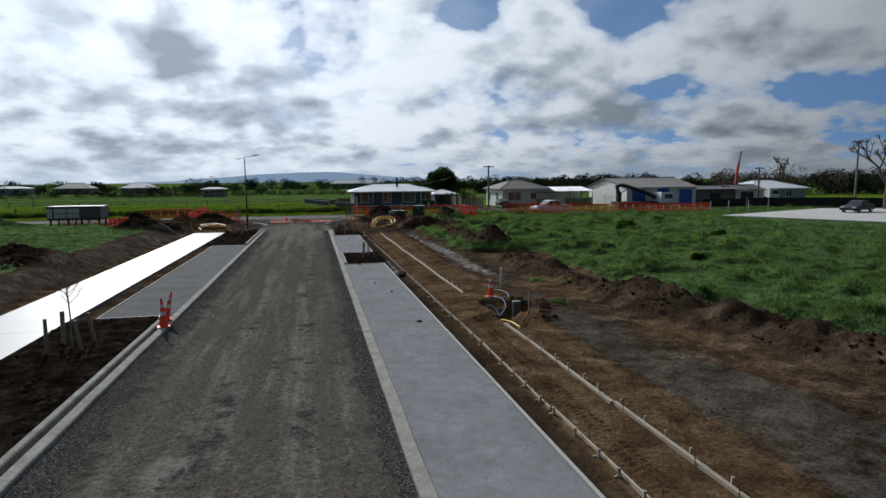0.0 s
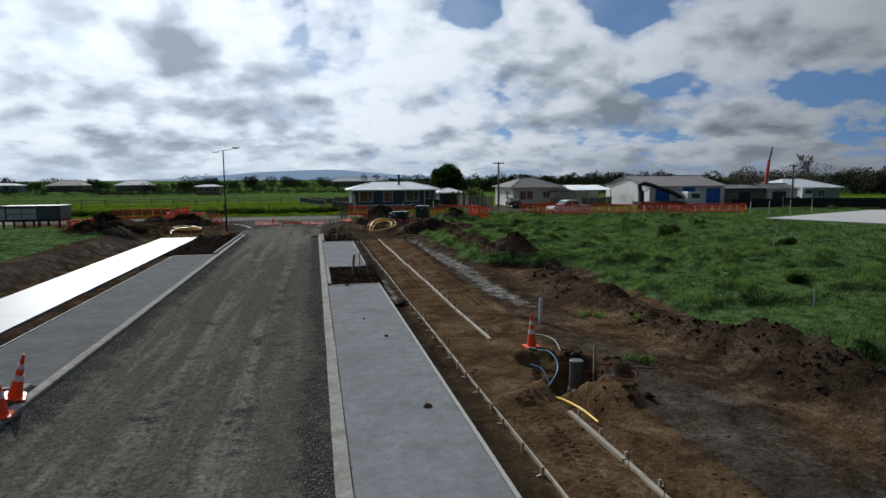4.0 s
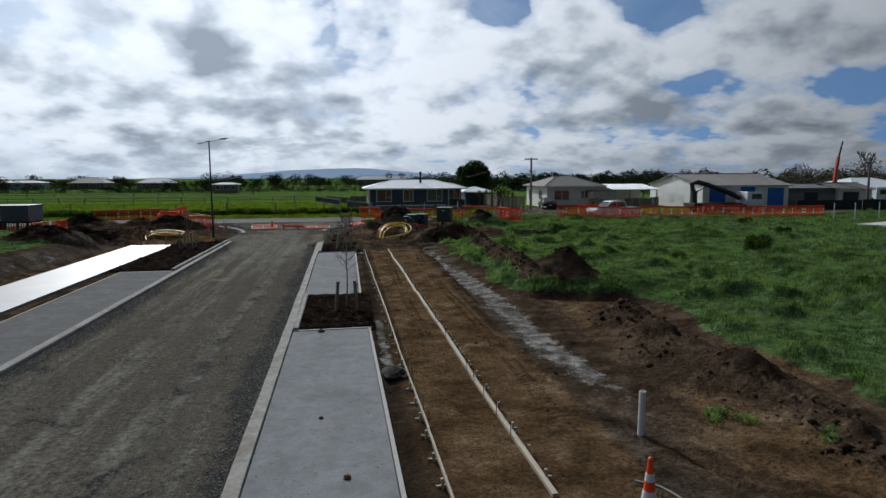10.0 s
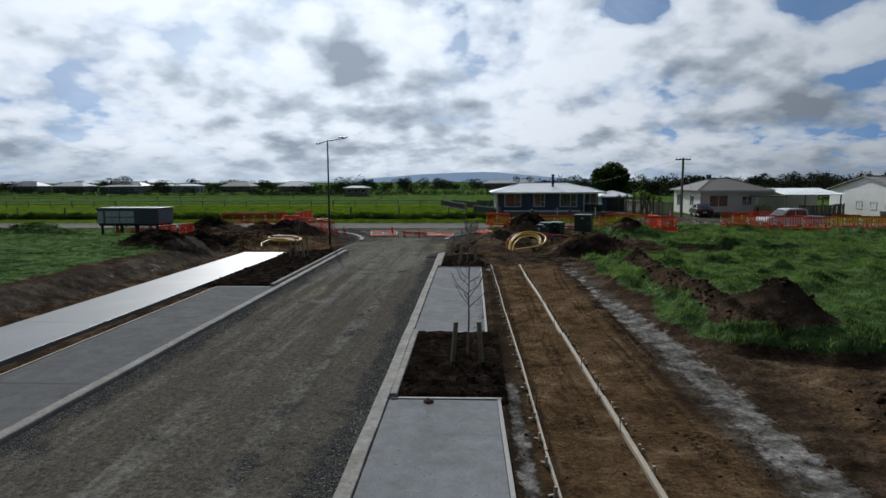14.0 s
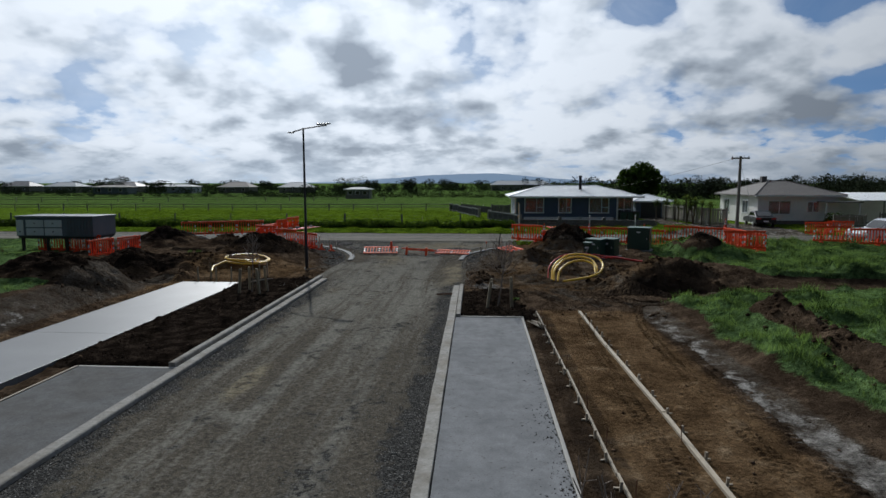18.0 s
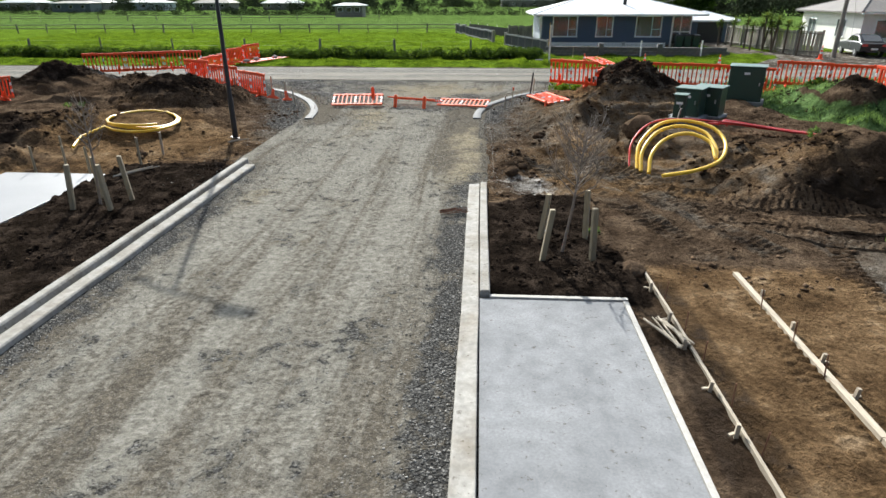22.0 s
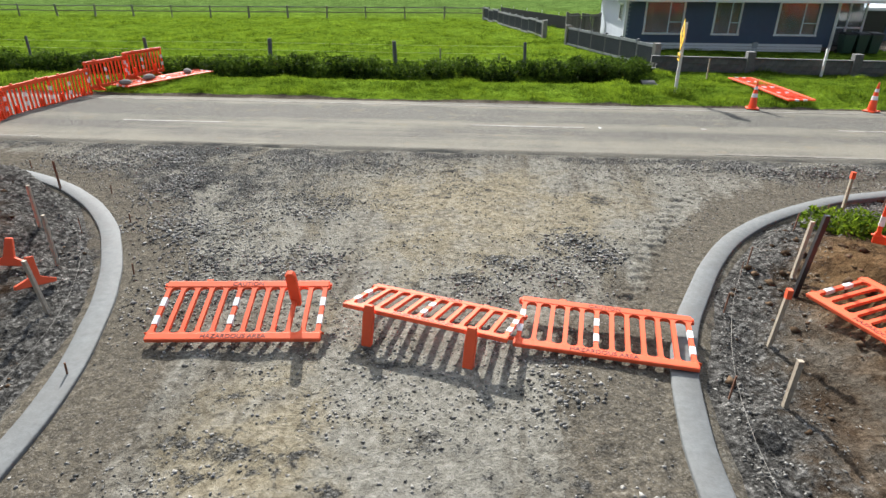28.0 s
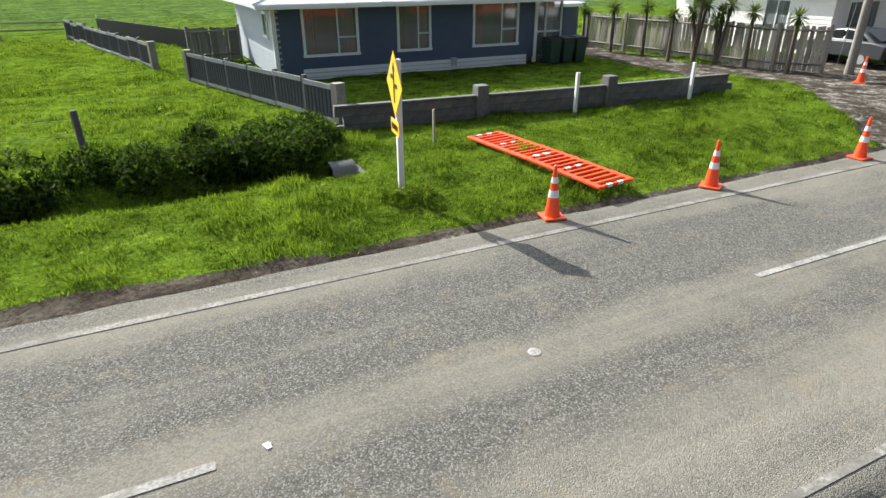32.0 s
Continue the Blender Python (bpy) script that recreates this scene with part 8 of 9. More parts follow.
def cottage(x0, y0, x1, y1, ze, zr, wall, roof, label, wins, side_wins, inset=3.4):
    root = thing("house", pose(0, 0, max(ground_z((x0 + x1) / 2, y0), 0.1)), label, "house")
    fr = pose(x0, y0, 0)
    board_wall(root, fr, x1 - x0, 0, ze, wall, wins)
    for w in wins:
        window(root, fr, *w, curtain=None, split=0.5, transom=False)
    side = pose(x0, y1, 0, 0, 0, -90)
    board_wall(root, side, y1 - y0, 0, ze, wall, side_wins)
    for w in side_wins:
        window(root, side, *w, curtain=None, split=0.5, transom=False)
    board_wall(root, pose(x1, y0, 0, 0, 0, 90), y1 - y0, 0, ze, wall, course=0)
    board_wall(root, pose(x1, y1, 0, 0, 0, 180), x1 - x0, 0, ze, wall, course=0)
    part("inner_wall", Shape().box(x0 + 0.3, y0 + 2.5, 0, x1 - 0.3, y0 + 2.6, ze), INTERIOR, root)
    part("ceiling", Shape().box(x0 + 0.1, y0 + 0.1, ze - 0.06, x1 - 0.1, y1 - 0.1, ze), INTERIOR, root)
    hip_roof(root, x0 - 0.5, y0 - 0.5, x1 + 0.5, y1 + 0.5, ze + 0.05, zr, inset, roof, ribs=0.35)
    part("baseboard", Shape().box(x0 - 0.02, y0 - 0.03, 0, x1 + 0.02, y0, 0.35), BLOCK_WALL, root)
    return root


cream = cottage(27.2, 79.5, 34.6, 88.4, 2.75, 4.15, CREAM_WALL, ROOF_GREY, "cream weatherboard cottage with grey hip roof", [(1.0, 1.0, 3.0, 2.2), (4.6, 1.2, 5.6, 2.1)], [(1.2, 0.9, 2.4, 2.2), (5.6, 1.0, 6.8, 2.2)])
part("porch_roof", Shape().box(32.6, 78.0, 2.1, 36.0, 79.6, 2.22), ROOF_GREY, cream)
for x in (32.8, 35.8):
    part("porch_post", Shape().box(x - 0.06, 78.1, 0, x + 0.06, 78.22, 2.1), WHITE_PAINT, cream)
part("chimney", Shape().box(29.6, 84.2, 3.4, 30.1, 84.7, 4.6), BLOCK_WALL, cream)
cottage(73.0, 80.0, 83.5, 89.0, 2.3, 3.7, PALE_BLUE, ROOF_WHITE, "pale blue house with a light iron hip roof", [(1.6, 0.9, 3.0, 1.9), (6.4, 0.9, 7.6, 1.9)], [(4.0, 0.9, 5.2, 1.9)], 4.0)

# far farmhouses and sheds across the paddocks
rnd_far = random.Random(21)
for i, (x, y, w, d, ze, zr, wall, roof) in enumerate((
        (-60, 205, 15, 9, 2.3, 4.2, GREY_WOOD, FAR_ROOF), (-78, 200, 15, 9, 2.4, 4.4, GREY_WOOD, ROOF_GREY), (-96, 196, 18, 8, 2.6, 3.4, PALE_BLUE, FAR_ROOF),
        (-118, 205, 14, 9, 2.6, 4.4, GREY_WOOD, ROOF_DARK), (-136, 200, 16, 9, 2.6, 4.2, GREY_WOOD, FAR_ROOF), (-104, 176, 15, 6, 2.6, 3.2, CONTAINER, ROOF_GREY),
        (-160, 210, 16, 9, 2.6, 4.6, GREY_WOOD, ROOF_DARK), (-185, 205, 14, 8, 2.6, 4.4, GREY_WOOD, ROOF_GREY), (-30, 172, 6, 4, 2.4, 2.9, GREY_WOOD, FAR_ROOF),
        (-148, 158, 6, 4, 2.4, 2.9, GREY_WOOD, FAR_ROOF), (-210, 215, 16, 9, 2.6, 4.4, GREY_WOOD, FAR_ROOF), (22, 330, 30, 10, 3.0, 5.0, GREY_WOOD, FAR_ROOF))):
    x, y, w = (x * 1.2, y * 1.25, w * 0.8) if x < -40 else (x, y, w)
    b = thing("farmhouse" if zr > 4 else "farm_shed", pose(x, y, 0.15), ("far weathered farmhouse with a hip roof beyond paddocks" if zr > 4 else "far low farm shed beyond paddocks"), "farmhouse" if zr > 4 else "farm shed", "far farm buildings")
    part("wall", Shape().box(-w / 2, -d / 2, 0, w / 2, d / 2, ze), wall, b)
    hip_roof(b, -w / 2 - 0.5, -d / 2 - 0.5, w / 2 + 0.5, d / 2 + 0.5, ze, zr, min(3.8, d / 2), roof)
    for k in range(3):
        xx = -w / 2 + w * (k + 0.6) / 3.2
        wn = part("window", Shape().box(xx - 0.6, -d / 2 - 0.04, 1.0, xx + 0.6, -d / 2 - 0.005, 2.0), WHITE_PAINT, b)
        part("pane", Shape().box(xx - 0.5, -d / 2 - 0.06, 1.08, xx + 0.5, -d / 2 - 0.042, 1.92), CAR_GLASS, wn)


# ---- site hut, vehicles, crane ----
def site_hut():
    z = ground_z(-25, 56.3)
    root = thing("site_container", pose(-24.95, 56.3, z - 0.02, 0, 0, -1), "grey site container with white side panels raised on dark legs", "container")
    part("body", Shape().box(-2.45, -1.1, 1.0, 2.45, 1.1, 2.1), CONTAINER, root, bevel=0.03)
    part("lid", Shape().box(-2.5, -1.16, 2.1, 2.5, 1.16, 2.24), CONTAINER, root, bevel=0.02)
    part("chassis", Shape().box(-2.4, -1.0, 0.86, 2.4, 1.0, 1.0), BLACK_PAINT, root)
    for x in (-2.2, -0.6, 0.6, 2.2):
        for y in (-0.9, 0.9):
            part("leg", Shape().box(x - 0.07, y - 0.07, -0.1, x + 0.07, y + 0.07, 0.86), BLACK_PAINT, root)
    for a, b, rows in ((-2.4, -1.95, 1), (-1.78, -0.68, 2), (-0.6, 0.5, 2)):
        step = 1.0 / rows
        for j in range(rows):
            lo = 1.06 + step * j
            panel = part("side_panel", Shape().box(a, -1.14, lo, b, -1.1, lo + step - 0.07), CONTAINER_WHITE, root, "white side panel", bevel=0.01)
            part("latch", Shape().box((a + b) / 2 - 0.05, -1.16, lo + 0.2, (a + b) / 2 + 0.05, -1.138, lo + 0.26), BLACK_PAINT, panel)
    for i in range(8):
        part("rib", Shape().box(0.78 + 0.2 * i, -1.13, 1.05, 0.87 + 0.2 * i, -1.1, 2.06), CONTAINER, root)


site_hut()


def wheel(root, x, y, r=0.36, w=0.22):
    t = part("wheel", Shape().lathe([(r * 0.6, -w / 2), (r, -w / 2 + 0.03), (r, w / 2 - 0.03), (r * 0.6, w / 2)], 20), BLACK_RUBBER, root, "black tyre", smooth=40, m=pose(x, y, r, 90, 0, 0))
    part("rim", Shape().lathe([(r * 0.55, -w / 2 - 0.005), (r * 0.5, w / 2 + 0.005)], 14), STEEL, t, smooth=40)


def car_body(root, profile, half, mat, tuck=0.12, name="body"):
    """A side outline of (x, z) given width, narrower towards the top."""
    zs = [p[1] for p in profile]
    top = max(zs)
    s = Shape()
    rings = []
    for y in (-half, -half * 0.96, half * 0.96, half):
        k = 0.94 if abs(y) == half else 1.0
        rings.append([(x * (0.985 if abs(y) == half else 1), y * (1 - tuck * max(0, (z - 0.75)) / (top - 0.5)), z if k == 1.0 else 0.35 + (z - 0.35) * 0.97) for x, z in profile])
    s.loft(rings)
    return part(name, s, mat, root, bevel=0.03, smooth=40)


def glass_strip(root, outline, half, mat=CAR_GLASS, name="side_window"):
    for side in (-1, 1):
        m = Matrix(((1, 0, 0, 0), (0, 0, 1, side * half), (0, 1, 0, 0), (0, 0, 0, 1)))
        part(name, Shape().prism(outline, -0.012, 0.012, m), mat, root, "dark side window")


def pickup(x, y, yaw):
    root = thing("pickup_truck", pose(x, y, 0.02, 0, 0, yaw), "white double-cab pickup parked beside the road", "pickup truck")
    car_body(root, [(-2.6, 0.45), (2.5, 0.4), (2.6, 0.75), (2.45, 1.02), (1.35, 1.12), (-2.6, 1.1)], 0.92, CAR_WHITE)
    cab = car_body(root, [(1.35, 1.1), (0.75, 1.66), (0.4, 1.74), (-0.75, 1.74), (-1.0, 1.68), (-1.15, 1.1)], 0.86, CAR_WHITE, 0.2, "cab")
    glass_strip(cab, [(1.12, 1.16), (0.68, 1.6), (0.12, 1.64), (0.12, 1.16)], 0.79)
    glass_strip(cab, [(0.02, 1.16), (0.02, 1.64), (-0.82, 1.63), (-0.98, 1.16)], 0.79)
    part("windscreen", Shape().add([(1.3, -0.68, 1.15), (1.3, 0.68, 1.15), (0.79, 0.62, 1.64), (0.79, -0.62, 1.64)], [(0, 1, 2, 3)]), CAR_GLASS, cab, "dark windscreen", m=pose(0.03, 0, 0.01))
    part("tray_well", Shape().box(-2.5, -0.8, 1.08, -1.25, 0.8, 1.112), BLACK_PAINT, root)
    for sx, sy in ((1.6, -0.8), (1.6, 0.8), (-1.6, -0.8), (-1.6, 0.8)):
        wheel(root, sx, sy, 0.38)
    for sy in (-0.7, 0.7):
        part("headlight", Shape().box(2.46, sy - 0.16, 0.78, 2.58, sy + 0.16, 0.92), REFLECT_WHITE, root, bevel=0.02)
        part("tail_light", Shape().box(-2.64, sy - 0.08, 0.75, -2.58, sy + 0.08, 1.02), PIPE_RED, root)
    part("bumper", Shape().box(2.52, -0.85, 0.42, 2.68, 0.85, 0.62), BLACK_RUBBER, root, bevel=0.03)


pickup(28.6, 63.0, 188)


def sedan(x, y, yaw, mat, label):
    root = thing("car", pose(x, y, max(ground_z(x, y), 0.0), 0, 0, yaw), label, "car", "parked cars")
    car_body(root, [(-2.2, 0.4), (2.15, 0.36), (2.25, 0.65), (1.9, 0.82), (0.95, 0.92), (-1.6, 0.98), (-2.25, 0.9)], 0.88, mat)
    cab = car_body(root, [(1.0, 0.9), (0.25, 1.36), (-0.2, 1.43), (-0.9, 1.4), (-1.75, 0.96)], 0.8, mat, 0.25, "cab")
    glass_strip(cab, [(0.8, 0.96), (0.22, 1.31), (-0.2, 1.36), (-0.2, 0.96)], 0.73)
    glass_strip(cab, [(-0.3, 0.96), (-0.3, 1.36), (-0.88, 1.33), (-1.4, 1.0)], 0.73)
    part("rear_window", Shape().add([(-1.68, -0.55, 1.02), (-1.68, 0.55, 1.02), (-0.98, 0.5, 1.38), (-0.98, -0.5, 1.38)], [(3, 2, 1, 0)]), CAR_GLASS, cab, m=pose(-0.03, 0, 0.015))
    for sx in (1.35, -1.35):
        for sy in (-0.78, 0.78):
            wheel(root, sx, sy, 0.32, 0.2)
    for sy in (-0.62, 0.62):
        part("tail_light", Shape().box(-2.28, sy - 0.18, 0.72, -2.2, sy + 0.18, 0.86), PIPE_RED, root, bevel=0.01)
        part("headlight", Shape().box(2.14, sy - 0.2, 0.62, 2.24, sy + 0.2, 0.76), REFLECT_WHITE, root, bevel=0.01)
    part("plate", Shape().box(-2.3, -0.2, 0.5, -2.26, 0.2, 0.62), REFLECT_WHITE, root)


sedan(26.8, 78.2, 80, CAR_DARK, "dark car parked beside a timber fence")
sedan(58.5, 46.0, 200, CAR_DARK, "dark car parked beside a black screen fence")


def flat_truck(x, y, yaw, label, boom):
    root = thing("crane_truck", pose(x, y, max(0.0, ground_z(x, y)), 0, 0, yaw), label, "truck", "crane trucks")
    part("chassis", Shape().box(-4.6, -1.1, 0.55, 4.2, 1.1, 0.85), BLACK_PAINT, root, bevel=0.03)
    part("deck", Shape().box(-4.6, -1.22, 0.85, 1.6, 1.22, 1.05), BLACK_PAINT, root, bevel=0.02)
    cab = car_body(root, [(2.2, 0.7), (4.3, 0.7), (4.4, 1.3), (4.15, 2.3), (2.3, 2.35)], 1.15, CAR_WHITE, 0.06, "cab")
    glass_strip(cab, [(2.8, 1.45), (2.85, 2.1), (4.0, 2.1), (4.2, 1.45)], 1.12)
    part("windscreen", Shape().add([(4.42, -0.95, 1.45), (4.42, 0.95, 1.45), (4.22, 0.9, 2.15), (4.22, -0.9, 2.15)], [(0, 1, 2, 3)]), CAR_GLASS, cab, m=pose(0.03, 0, 0))
    for sx in (3.3, -2.2, -3.4):
        for sy in (-0.95, 0.95):
            wheel(root, sx, sy, 0.48, 0.3)
    mast = part("crane_column", Shape().box(-4.3, -0.3, 1.0, -3.7, 0.3, 2.5), BLACK_PAINT if boom == "folded" else CRANE_RED, root, bevel=0.04)
    if boom == "folded":
        part("boom", Shape().tube([(-4.1, 0, 2.4), (-4.3, 0, 3.3), (-3.6, 0, 3.5), (-2.4, 0, 3.2), (0.6, 0, 2.2), (2.0, 0, 1.6)], 0.3, 6), BLACK_PAINT, mast, smooth=30)
        part("ram", Shape().tube([(-3.7, 0.1, 2.3), (-2.5, 0.1, 2.95)], 0.09, 6), STEEL, mast)
    else:
        part("boom", Shape().tube([(-4.0, 0, 2.3), (-3.7, 0, 5.2), (-3.5, 0, 6.6)], 0.26, 6, 0.22), CRANE_RED, mast, "red crane boom raised high", smooth=30)
        part("boom_tip", Shape().tube([(-3.5, 0, 6.5), (-3.0, 0, 8.6)], 0.14, 6, 0.1), BLACK_PAINT, mast)
        part("ram", Shape().tube([(-3.6, 0, 1.6), (-3.5, 0, 4.2)], 0.1, 6), STEEL, mast)
    return root


flat_truck(46.2, 70.4, 0, "black flatbed truck with a folded loader crane and white cab", "folded")
flat_truck(70.5, 77.0, 6, "flatbed truck with a tall red crane boom raised", "up")


def power_pole(x, y, h, label, mat=GREY_WOOD, arm=1.6):
    root = thing("power_pole", pose(x, y, ground_z(x, y) - 0.05), label, "power pole", "power poles")
    part("pole", Shape().lathe([(0.16, 0), (0.11, h)], 12), mat, root, smooth=40)
    part("crossarm", Shape().box(-arm / 2, -0.06, h - 0.25, arm / 2, 0.06, h - 0.12), GREY_WOOD, root)
    for k in (-0.45, -0.2, 0.2, 0.45):
        part("insulator", Shape().lathe([(0.04, 0), (0.05, 0.06), (0.03, 0.14)], 8), REFLECT_WHITE, root, m=pose(arm * k, 0, h - 0.12))
    part("stay", Shape().tube([(0, 0, h - 0.6), (1.4, 1.2, 3.0), (1.9, 1.7, 0)], 0.012, 4), STEEL, root)


power_pole(24.0, 76.3, 6.45, "grey timber power pole with one crossarm beside a drive")
power_pole(74.5, 61.5, 9.5, "pale concrete power pole beyond the field", KERB_CONCRETE, 2.2)
power_pole(66.0, 70.6, 6.0, "dark timber power pole beside a yard")
hose("power_line", [(23.4, 76.3, 6.3), (19.0, 86.0, 4.5), (15.0, 92.0, 3.4)], 0.01, BLACK_RUBBER, "black service cable sagging to a house roof", 4, 4, "cable")


def wheelie_bin(x, y, label):
    root = thing("wheelie_bin", pose(x, y, ground_z(x, y)), label, "bin", "wheelie bins")
    part("tub", Shape().loft([[(-0.22, -0.26, 0.06), (0.22, -0.26, 0.06), (0.22, 0.26, 0.06), (-0.22, 0.26, 0.06)], [(-0.28, -0.33, 0.95), (0.28, -0.33, 0.95), (0.28, 0.36, 0.95), (-0.28, 0.36, 0.95)]]), CABINET_GREEN, root, bevel=0.02)
    part("lid", Shape().loft([[(-0.3, -0.36, 0.95), (0.3, -0.36, 0.95), (0.3, 0.4, 0.98), (-0.3, 0.4, 0.98)], [(-0.26, -0.3, 1.02), (0.26, -0.3, 1.02), (0.26, 0.36, 1.06), (-0.26, 0.36, 1.06)]]), BLACK_RUBBER, root, bevel=0.02)
    for s in (-0.22, 0.22):
        part("wheel", Shape().lathe([(0.1, -0.03), (0.1, 0.03)], 12), BLACK_RUBBER, root, m=pose(s, 0.34, 0.1, 0, 90, 0))


for k in range(3):
    wheelie_bin(15.5 + 0.65 * k, 83.4, "dark wheeled rubbish bin beside the house porch")


def screen_fence(pts, h, label):
    root = thing("screen_fence", pose(0, 0, 0), label, "fence", "screen fences")
    for (x0, y0), (x1, y1) in zip(pts, pts[1:]):
        d, yaw = math.hypot(x1 - x0, y1 - y0), math.degrees(math.atan2(y1 - y0, x1 - x0))
        z = ground_z((x0 + x1) / 2, (y0 + y1) / 2)
        part("cloth", Shape().box(0, -0.01, 0.05, d, 0.01, h), SHADE_CLOTH, root, m=pose(x0, y0, z, 0, 0, yaw))
        for k in range(int(d / 3) + 1):
            part("post", Shape().tube([(3 * k, 0.04, 0), (3 * k, 0.04, h + 0.2)], 0.03, 6), STEEL, root, m=pose(x0, y0, z, 0, 0, yaw))


screen_fence([(57.0, 62.0), (70.0, 57.0), (85.0, 50.0)], 1.3, "black screen cloth fence on steel posts")
screen_fence([(56.5, 71.0), (66.0, 70.5)], 1.2, "black screen cloth fence before a yard")
screen_fence([(-2.0, 108.5), (3.9, 92.6)], 0.9, "black screen cloth fence beside a lawn")
slab_far = part("concrete_slab", Shape().prism([(41.0, 46.0), (48.0, 32.5), (80.0, 44.0), (62.0, 54.5)], 0.1, 0.47), SLAB)
tagged(slab_far, "new pale concrete house slab in the field", "slab")
for x, y in ((43.0, 50.5), (46.5, 52.0), (50.0, 53.0), (53.5, 53.8)):
    wood_stake(x, y, 1.5, STEEL, 0.03, label="thin steel fence post standing beside a slab", name="steel_post", group="steel posts")


# ---- trees ----
def leaf_cloud(shape_pts, n, size, rnd):
    """Random leaf triangles spread over a set of clump centres and radii."""
    centres = np.array([c for c, r in shape_pts])
    radii = np.array([r for c, r in shape_pts])
    pick = rnd.choice(len(radii), n, p=radii**2 / (radii**2).sum())
    d = rnd.normal(size=(n, 3))
    d /= np.linalg.norm(d, axis=1)[:, None]
    p = centres[pick] + d * (radii[pick] * rnd.uniform(0.55, 1.0, n) ** 0.6)[:, None]
    tri = p[:, None, :] + rnd.normal(size=(n, 3, 3)) * size
    return tri.reshape(-1, 3), np.arange(n * 3).reshape(-1, 3)


def leafy_tree(x, y, h, w, label, seed, n=5000, size=0.16, mat=TREE_LEAF, name="tree", trunk_h=0.25, group=""):
    rnd = np.random.default_rng(seed)
    root = thing(name, pose(x, y, ground_z(x, y) - 0.05), label, "tree", group)
    part("trunk", Shape().tube([(0, 0, 0), (0.1, 0, h * 0.3), (0, 0.1, h * 0.65)], 0.05 * w + 0.08, 8, 0.06), BARK, root, smooth=50)
    limbs = Shape()
    clumps = []
    for k in range(16):
        a, f = rnd.uniform(0, 6.28), rnd.uniform(trunk_h + 0.12, 0.92)
        reach = w / 2 * (0.75 if f < 0.8 else 0.45) * rnd.uniform(0.35, 1.0)
        c = (reach * math.cos(a), reach * math.sin(a), h * f)
        clumps.append((c, rnd.uniform(0.14, 0.24) * w))
        limbs.tube([(0, 0, h * max(0.15, f - 0.3)), (c[0] * 0.6, c[1] * 0.6, h * (f - 0.08)), c], 0.03 * w / 2 + 0.02, 5, 0.015)
    part("limb", limbs, BARK, root)
    v, f = leaf_cloud(clumps, n, size, rnd)
    ob = sheet("crown", mat, v, f, smooth=False)
    ob.parent = root


leafy_tree(23.7, 108.0, 6.4, 6.2, "dark round evergreen tree behind the houses", 3, 6500, 0.17)
leafy_tree(18.0, 112.0, 3.6, 4.0, "dark low shrub tree behind a roof", 4, 1800, 0.16)


def bare_tree(x, y, h, spread, label, seed, levels=5, mat=BARK):
    rnd = random.Random(seed)
    root = thing("bare_tree", pose(x, y, ground_z(x, y) - 0.05), label, "tree", "bare trees")
    s, t = Shape(), Shape()

    def grow(p, d, ln, r, k):
        q = p + d * ln
        mid = p + d * ln * 0.5 + Vector((rnd.uniform(-1, 1), rnd.uniform(-1, 1), rnd.uniform(-0.3, 0.3))) * ln * 0.08
        (s if k >= levels - 1 else t).tube([p, mid, q], r, 6 if k > 2 else 3, r * 0.65)
        if k == 0:
            return
        for _ in range(3 if k > 1 else 4):
            nd = (d + Vector((rnd.uniform(-1, 1), rnd.uniform(-1, 1), rnd.uniform(-0.25, 0.6))) * spread).normalized()
            grow(q, nd, ln * rnd.uniform(0.62, 0.8), r * 0.62, k - 1)

    grow(Vector((0, 0, 0)), Vector((0, 0, 1)), h * 0.28, h * 0.03, levels)
    part("trunk", s, mat, root, smooth=50)
    part("branches", t, mat, root)


bare_tree(67.5, 50.5, 11.0, 0.75, "large bare spreading tree beyond the slab", 5)
bare_tree(112, 118, 12.0, 0.6, "bare tree among the far woods", 6, 4)


def cabbage_tree(x, y, h, heads, seed):
    rnd = np.random.default_rng(seed)
    root = thing("cabbage_tree", pose(x, y, ground_z(x, y) - 0.03), "cabbage tree with spiky leaf heads along a fence", "tree", "cabbage trees")
    s = Shape()
    tops = []
    for k in range(heads):
        a = 6.28 * k / heads + seed
        top = (0.28 * (heads > 1) * math.cos(a), 0.28 * (heads > 1) * math.sin(a), h * (1 - 0.12 * k))
        s.tube([(0, 0, 0), (top[0] * 0.5, top[1] * 0.5, h * 0.5), top], 0.085, 8, 0.05)
        tops.append(top)
    part("trunk", s, BARK, root, smooth=50)
    for top in tops:
        v = []
        for _ in range(110):
            d = rnd.normal(size=3)
            d[2] = d[2] * 0.7 + 0.25
            d /= np.linalg.norm(d)
            side = np.cross(d, (0.1, 0.2, 1))
            side = side / np.linalg.norm(side) * 0.028
            ln = rnd.uniform(0.4, 0.62)
            p = np.array(top)
            tip = p + d * ln + np.array((0, 0, -0.16 * ln))
            mid = p + d * ln * 0.5
            v += [p - side * 0.4, mid + side, mid - side, tip]
        v = np.array(v)
        k = np.arange(len(v) // 4)[:, None] * 4
        f = np.concatenate([k + np.array([[0, 1, 2]]), k + np.array([[2, 1, 3]])])
        ob = sheet("leaf_head", CABBAGE_LEAF, v, f, smooth=False)
        ob.parent = root


